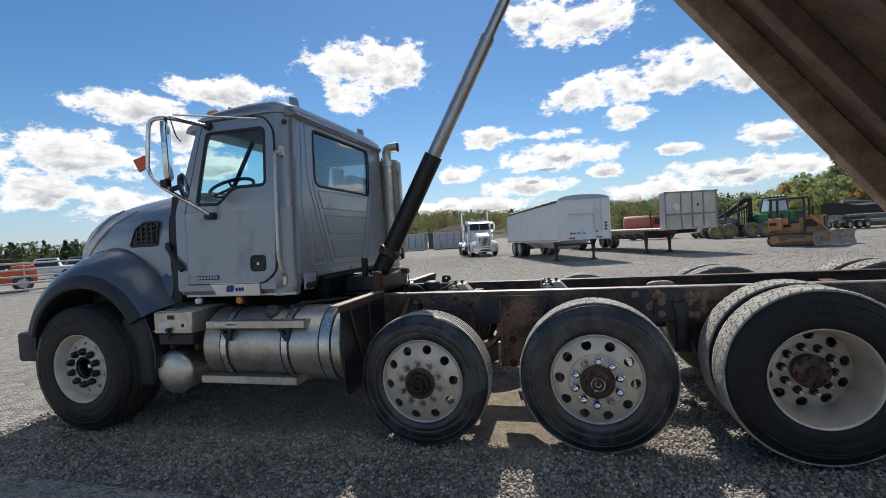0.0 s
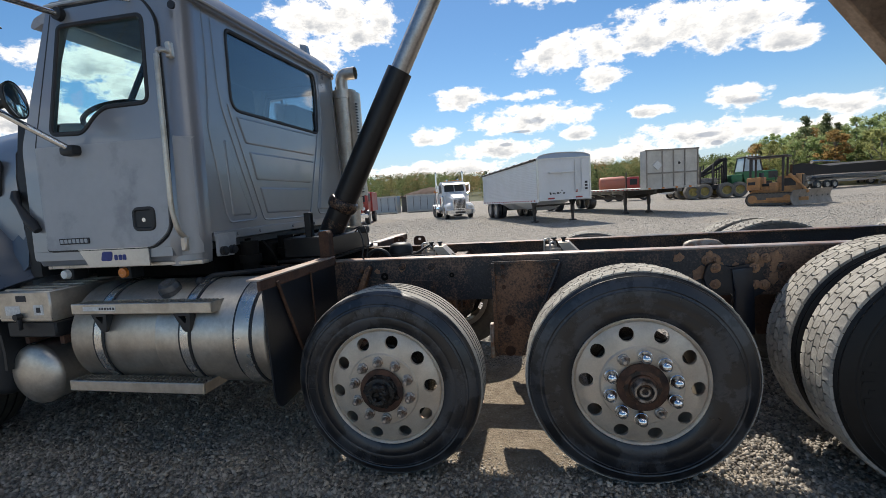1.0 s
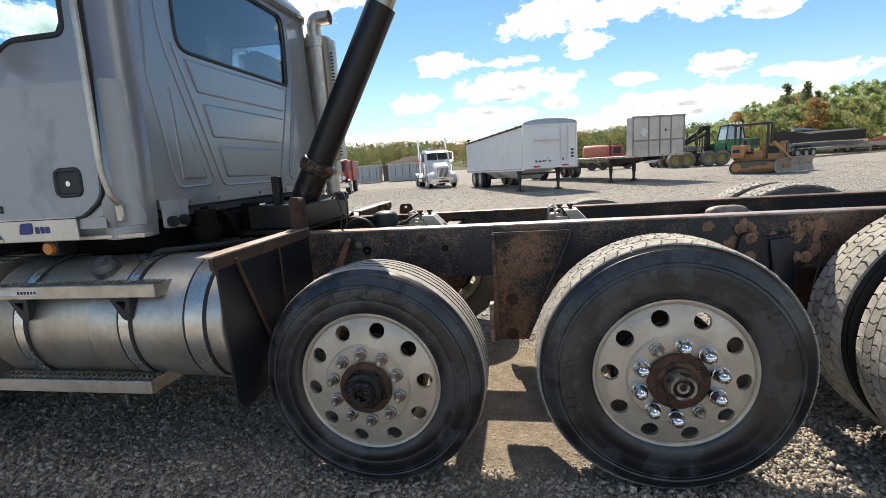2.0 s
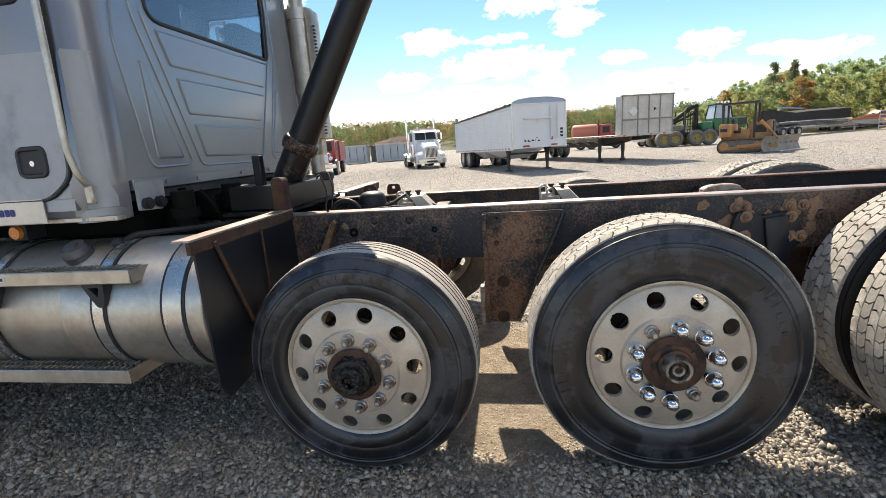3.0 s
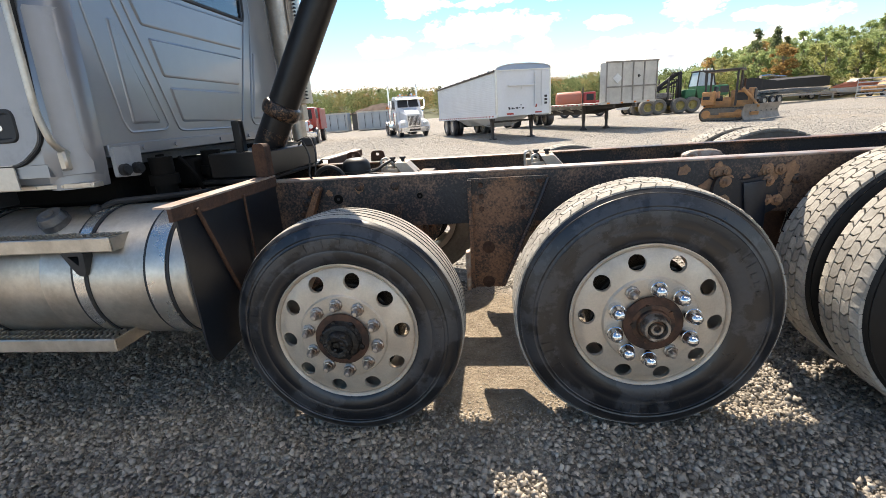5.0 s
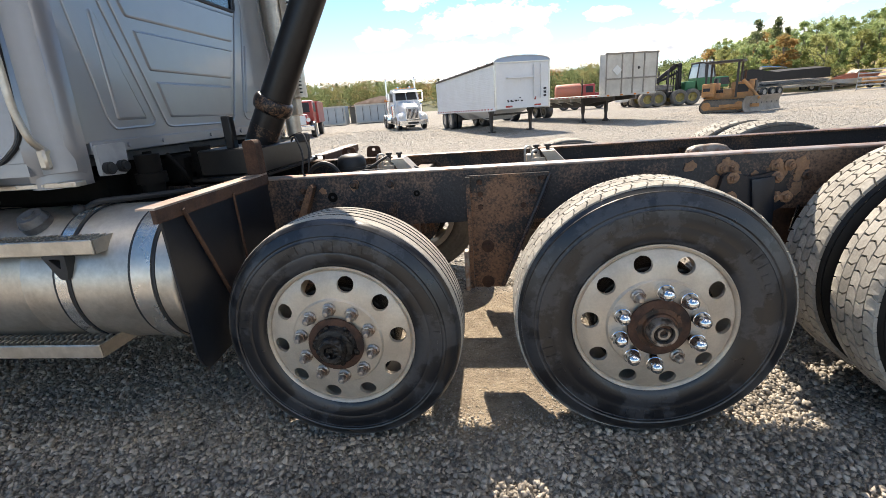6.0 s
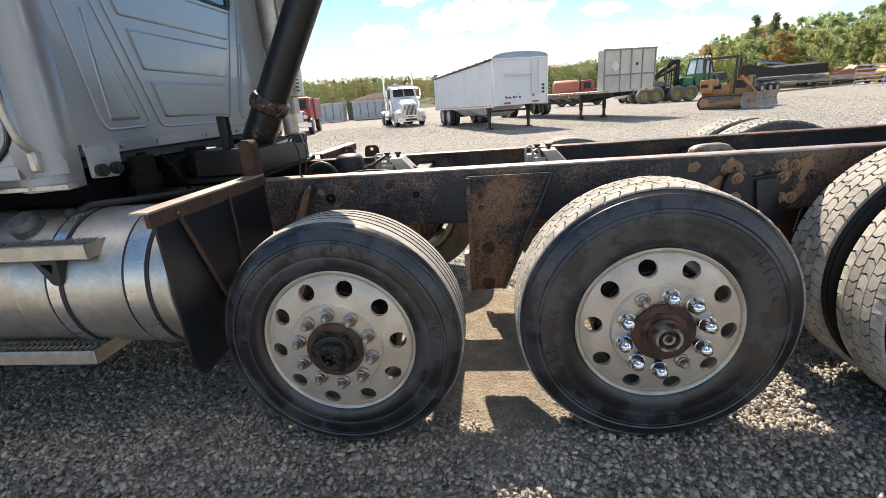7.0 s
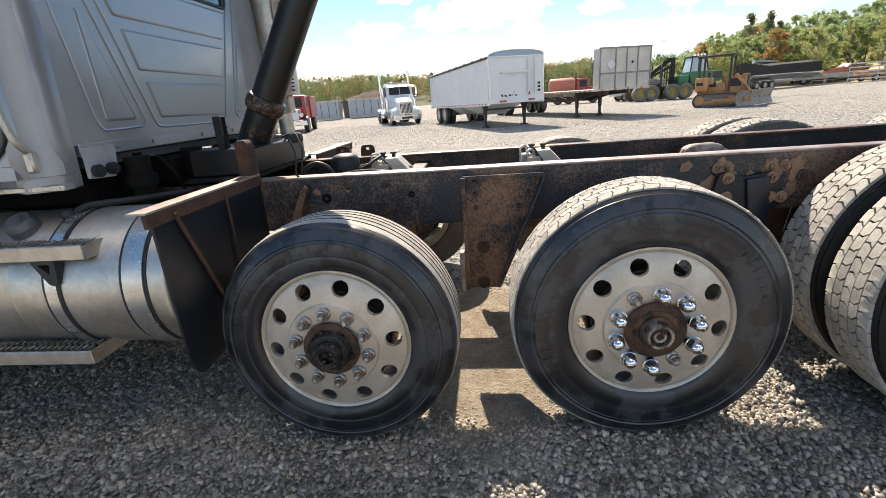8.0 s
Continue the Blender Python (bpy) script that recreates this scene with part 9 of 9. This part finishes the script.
def gates():
    def gate(name, label, p, q, height=1.35, rails=6, group=""):
        t = thing(name, label, "fence", group=group)
        p, q = Vector(p), Vector(q)
        for a in (p, (p + q) / 2, q):
            bm = bmesh.new()
            rod(bm, a, a + Vector((0, 0, height)), 0.03, seg=8)
            part("post", bm, GALV, t)
        for i in range(rails):
            z = Vector((0, 0, 0.15 + (height - 0.17) * i / (rails - 1)))
            bm = bmesh.new()
            rod(bm, p + z, q + z, 0.048, seg=8)
            part("rail", bm, GALV, t)
    gate("gate_panel", "white-grey pipe gate panel at the yard edge", (-26.6, 9.2, 0), (-24.2, 14.2, 0), 1.45, 5, "yard gates")
    gate("gate_panel", "white-grey pipe gate panel at the yard edge", (-24.1, 14.4, 0), (-23.3, 17.6, 0), 1.45, 5, "yard gates")
    gate("gate_panel", "galvanised pipe gate panel across the yard", (30.3, 42.0, 0), (34.7, 41.7, 0), 1.7, 6, "yard gates")
    gate("gate_panel", "galvanised pipe gate panel across the yard", (34.9, 41.7, 0), (39.4, 41.3, 0), 1.7, 6, "yard gates")
    # orange lifts and cars beyond the left gates
    t = thing("orange_machine", "orange compact yard machine with a dark engine cover", "machine", pose(-27.7, 10.6, 0, 0, 0, 60))
    bm = bmesh.new()
    box(bm, 0, 2.7, 0, 1.5, 0.42, 1.10, 0.12, 2)
    box(bm, 0.1, 0.9, 0.2, 1.3, 1.0, 1.45, 0.10, 2)
    box(bm, 1.7, 2.6, 0.15, 1.35, 1.05, 1.32, 0.08, 2)
    part("body", bm, ORANGE, t)
    bm = bmesh.new()
    for x in (1.0, 1.6):
        for y in (0.25, 1.25):
            box(bm, x, x + 0.06, y - 0.03, y + 0.03, 1.08, 1.62)
    box(bm, 0.9, 1.75, 0.18, 1.32, 1.60, 1.70, 0.03)
    part("roll_cage", bm, DARK_STEEL, t, "black steel roll cage")
    bm = bmesh.new()
    box(bm, 1.05, 1.5, 0.4, 1.1, 1.08, 1.36, 0.06)
    part("seat", bm, DARK_TRIM, t)
    for xx in (0.5, 2.1):
        yard_wheel(t, xx, 0.0, 0.42, 0.42, 0.3, axis_x=False)
        yard_wheel(t, xx, 1.5, 0.42, 0.42, 0.3, axis_x=False)
    pickup("pickup_truck", "white pickup truck parked beyond the gates", pose(-41.5, 20.6, 0, 0, 0, 50), WHITE)
    pickup("pickup_truck", "dull teal pickup truck parked beyond the gates", pose(-44.5, 25.4, 0, 0, 0, 35), TEAL)
    pickup("pickup_truck", "white pickup truck with dark windows beyond the gates", pose(-47.0, 30.6, 0, 0, 0, 20), WHITE)


gates()


# ---------------------------------------------------------------- trees and far woods
def leaf_cloud(rs, centres, radii, count, size, squash=0.8):
    """Leaf quads on the shells of clumps: vertices (n, 4, 3)."""
    k = rs.randint(0, len(centres), count)
    d = rs.normal(size=(count, 3))
    d /= np.linalg.norm(d, axis=1, keepdims=True)
    c = centres[k] + d * radii[k][:, None] * rs.uniform(0.55, 1.08, (count, 1)) * np.array([1, 1, squash])
    out = d + rs.normal(size=(count, 3)) * 0.30
    a = np.cross(out, rs.normal(size=(count, 3)))
    a /= np.linalg.norm(a, axis=1, keepdims=True)
    b = np.cross(a, out)
    b /= np.linalg.norm(b, axis=1, keepdims=True)
    s = size * rs.uniform(0.6, 1.4, (count, 1))
    return np.stack([c - a * s, c - b * s * 0.55, c + a * s, c + b * s * 0.55], 1)


def crown_points(rs, h, wide, conifer=False):
    if conifer:
        n = 110
        z = rs.uniform(0.20, 0.99, n)
        reach = ((1 - z) * 0.95 + 0.10) * wide * rs.uniform(0.35, 1.0, n)
        ang = rs.rand(n) * math.tau
        c = np.stack([np.cos(ang) * reach, np.sin(ang) * reach, z * h - reach * 0.22], 1)
        return c, (0.12 + 0.13 * (1 - z)) * wide
    n = 64
    ang, rad = rs.rand(n) * math.tau, np.sqrt(rs.rand(n)) * wide * 0.90
    z = rs.uniform(0.16, 0.95, n)
    rad *= np.sin(np.clip((z - 0.02) / 0.98, 0, 1) * math.pi) ** 0.6
    c = np.stack([np.cos(ang) * rad, np.sin(ang) * rad, z * h], 1)
    return c, rs.uniform(0.11, 0.30, n) * wide


def quads_mesh(name, quads, mats, index=None):
    n = len(quads)
    me = bpy.data.meshes.new(name)
    me.vertices.add(n * 4)
    me.vertices.foreach_set("co", quads.reshape(-1).astype(np.float32))
    me.loops.add(n * 4)
    me.loops.foreach_set("vertex_index", np.arange(n * 4, dtype=np.int32))
    me.polygons.add(n)
    me.polygons.foreach_set("loop_start", (np.arange(n) * 4).astype(np.int32))
    if index is not None:
        me.polygons.foreach_set("material_index", index.astype(np.int32))
    me.update(calc_edges=True)
    for m in mats:
        me.materials.append(m)
    return me


def make_tree(seed, h, wide, leaf, conifer, label, at):
    rs = np.random.RandomState(seed)
    c, r = crown_points(rs, h, wide, conifer)
    t = thing("conifer_tree" if conifer else "broadleaf_tree", label, "tree", at, group="trees at the yard edge")
    bm = bmesh.new()
    lean = rs.uniform(-0.25, 0.25, 2)
    r0 = 0.016 * h
    trunk = [(lean[0] * f * f, lean[1] * f * f, h * f * (0.97 if conifer else 0.85)) for f in (0, 0.2, 0.45, 0.7, 1.0)]
    pipe(bm, trunk, [r0, r0 * 0.8, r0 * 0.6, r0 * 0.4, r0 * 0.15], 7)
    if not conifer:
        for i in range(0, len(c), 3):
            z0 = c[i][2] * 0.72
            pipe(bm, [(lean[0] * 0.3, lean[1] * 0.3, z0), tuple(c[i] * np.array([0.5, 0.5, 0.9])), tuple(c[i])], [r0 * 0.4, r0 * 0.25, r0 * 0.1], 5)
    part("trunk", bm, BARK, t)
    q = leaf_cloud(rs, c, r, 5200 if not conifer else 3600, 0.135 if not conifer else 0.12, 0.85 if not conifer else 0.8)
    ob = new("crown", quads_mesh("crown", q, [leaf]))
    ob.parent = t
    return t


def bank_height(x, y):
    r, az = math.hypot(x + 0.4, y + 3.5), math.degrees(math.atan2(x + 0.4, y + 3.5))
    return 3.4 * min(max((r - 65) / 20, 0.0), 1.6) * min(max((az - 22) / 14, 0.0), 1.0)


def bank():
    bm = bmesh.new()
    xs, ysq = [14 + 4 * i for i in range(40)], [30 + 3 * i for i in range(40)]
    grid = [[bm.verts.new((x, y, bank_height(x, y) + 0.25 * noise.noise(Vector((x * 0.2, y * 0.2, 1.0))) * min(1, bank_height(x, y)) - (0.4 if bank_height(x, y) < 0.02 else 0.0))) for x in xs] for y in ysq]
    for a, b in zip(grid, grid[1:]):
        for i in range(len(xs) - 1):
            bm.faces.new((a[i], a[i + 1], b[i + 1], b[i]))
    tagged(new("bank", mesh_of(bm, "bank", DIRT, True)), "tan grassy earth bank below the trees", "bank", kind="structure")


bank()


# how high the tree tops stand over the eye, in degrees, by azimuth
SKYLINE = ((17.5, 1.7), (19.5, 2.3), (21.2, 2.95), (22.4, 3.5), (23.7, 4.6), (24.5, 4.3), (25.6, 5.0), (28.0, 4.9), (29.3, 4.8), (31.3, 5.1), (33.6, 5.25), (36.0, 5.9), (45.0, 6.5), (56.0, 6.8))


def top_angle(az):
    for (a, e), (b, f) in zip(SKYLINE, SKYLINE[1:]):
        if az <= b:
            return e + (f - e) * (max(az, a) - a) / (b - a)
    return SKYLINE[-1][1]


def tree_line():
    rs = np.random.RandomState(21)
    kinds = [(LEAF_GREEN, False, "green broadleaf tree on the bank"), (LEAF_GOLD, False, "yellowing broadleaf tree on the bank"), (LEAF_RUST, False, "orange autumn broadleaf tree on the bank"), (LEAF_PINE, True, "dark tall pine tree on the bank")]
    protos = []
    for k, (leaf, con, label) in enumerate(kinds):
        for v in range(4 if k < 2 else 2):
            protos.append((k, leaf, con, label, 100 + 10 * k + v))
    made = {}
    spots = [(26.14, 72, 3, 5.55), (27.75, 73, 3, 5.60), (22.4, 70, 2, 3.55), (28.4, 67, 2, 4.1)]
    for dist, n, low in ((68, 36, 0.80), (78, 36, 0.94), (90, 34, 1.0)):
        for i in range(n):
            az = 17.8 + 37 * (i + rs.uniform(0.1, 0.9)) / n
            u = rs.rand()
            k = 0 if u < 0.68 else 1 if u < 0.92 else 2 if u < 0.95 else 3
            spots.append((az, dist + rs.uniform(-4, 4), k, top_angle(az) * low * rs.uniform(0.84, 1.02)))
    for az, d, k, e in spots:
        x, y = -0.4 + d * math.sin(radians(az)), -3.5 + d * math.cos(radians(az))
        z = bank_height(x, y) - 0.1
        h = max(2.4, 1.39 + d * math.tan(radians(e)) - z)
        opts = [p for p in protos if p[0] == k]
        p = opts[rs.randint(len(opts))]
        at = pose(x, y, z, 0, 0, rs.uniform(0, 360))
        s, w = h / 10.0, h / 10.0 * rs.uniform(0.85, 1.2)
        if p[4] not in made:
            made[p[4]] = make_tree(p[4], 10.0, 2.7 if not p[2] else 3.0, p[1], p[2], p[3], at @ Matrix.Diagonal((w, w, s, 1)))
        else:
            ob = copy_thing(made[p[4]], at)
            ob.scale = (w, w, s)


tree_line()


def woods(name, label, az0, az1, d0, d1, n, hmin, hmax, rise, seed, mix, quads=95, size=0.5, mats=None):
    """Far woods: many crowns joined in one mesh, on a low hill."""
    rs = np.random.RandomState(seed)
    allq, idx = [], []
    order = rs.rand(n)
    for i in range(n):
        az = radians(az0 + (az1 - az0) * (i + rs.rand()) / n)
        d = d0 + (d1 - d0) * order[i]
        z = rise * (d - d0) / (d1 - d0) * (0.75 + 0.25 * math.sin(az * 9 + seed))
        h = rs.uniform(hmin, hmax)
        k = rs.choice(4, p=mix)
        c, r = crown_points(rs, h, h * (0.50 if k < 3 else 0.26), k == 3)
        c[:, 2] -= 0.12 * h
        q = leaf_cloud(rs, c, r, quads, size, 0.8)
        q += np.array([-0.4 + d * math.sin(az), -3.5 + d * math.cos(az), z])
        allq.append(q)
        idx.append(np.full(quads, k))
    me = quads_mesh(name, np.concatenate(allq), mats or [LEAF_GREEN, LEAF_GOLD, LEAF_RUST, LEAF_PINE], np.concatenate(idx))
    tagged(new(name, me), label, "woods", kind="stuff")


woods("far_woods", "autumn woods of green, gold and orange trees on a far hill", -34, 12, 130, 230, 330, 7.0, 10.5, 7.0, 5, [0.66, 0.14, 0.10, 0.10], 750, 0.20, FAR_MATS)
woods("mid_woods", "green woods with tall pines behind the parked trailers", 6, 30, 95, 150, 190, 5.0, 7.4, 2.4, 6, [0.62, 0.13, 0.07, 0.18], 750, 0.172, FAR_MATS)
woods("left_woods", "dark green woods beyond the pipe gates", -82, -34, 120, 170, 300, 3.4, 6.4, 1.2, 7, [0.40, 0.0, 0.0, 0.60], 480, 0.19, [LEAF_DARK, LEAF_GOLD, LEAF_RUST, LEAF_SHADE])


def far_hill():
    bm = bmesh.new()
    rings = []
    for d, z in ((118, -0.3), (150, 2.2), (190, 5.4), (235, 8.6), (300, 9.2), (420, 6.0)):
        ring = []
        for i in range(60):
            az = radians(-85 + 140 * i / 59)
            f = 1.0 if -36 < math.degrees(az) < 14 else 0.35
            ring.append(bm.verts.new((-0.4 + d * math.sin(az), -3.5 + d * math.cos(az), z * f)))
        rings.append(ring)
    for a, b in zip(rings, rings[1:]):
        for i in range(59):
            bm.faces.new((a[i], a[i + 1], b[i + 1], b[i]))
    tagged(new("hill", mesh_of(bm, "hill", mat("wooded_hill_ground", (0.06, 0.075, 0.03), 0.95, 0, (0.10, 0.09, 0.04), 0.8, 0.05, 1.0, 0.3, 0.2), True)), "low wooded hill behind the yard", "hill", kind="structure")


far_hill()

# loose stones, nearest to the walk
scatter_stones("gravel", 180000, -5.2, 3.2, -1.95, 0.7, 0.0045, 0.0172, 11, "loose grey crushed stones lying on the yard")
scatter_stones("gravel", 42000, -9.0, 8.0, 0.9, 9.0, 0.009, 0.023, 12, "coarse grey crushed stones beyond the truck", STONE_FAR)
scatter_stones("gravel", 34000, -14.0, 20.0, 9.0, 30.0, 0.012, 0.030, 13, "coarse pale crushed stones across the far yard", STONE_FAR)
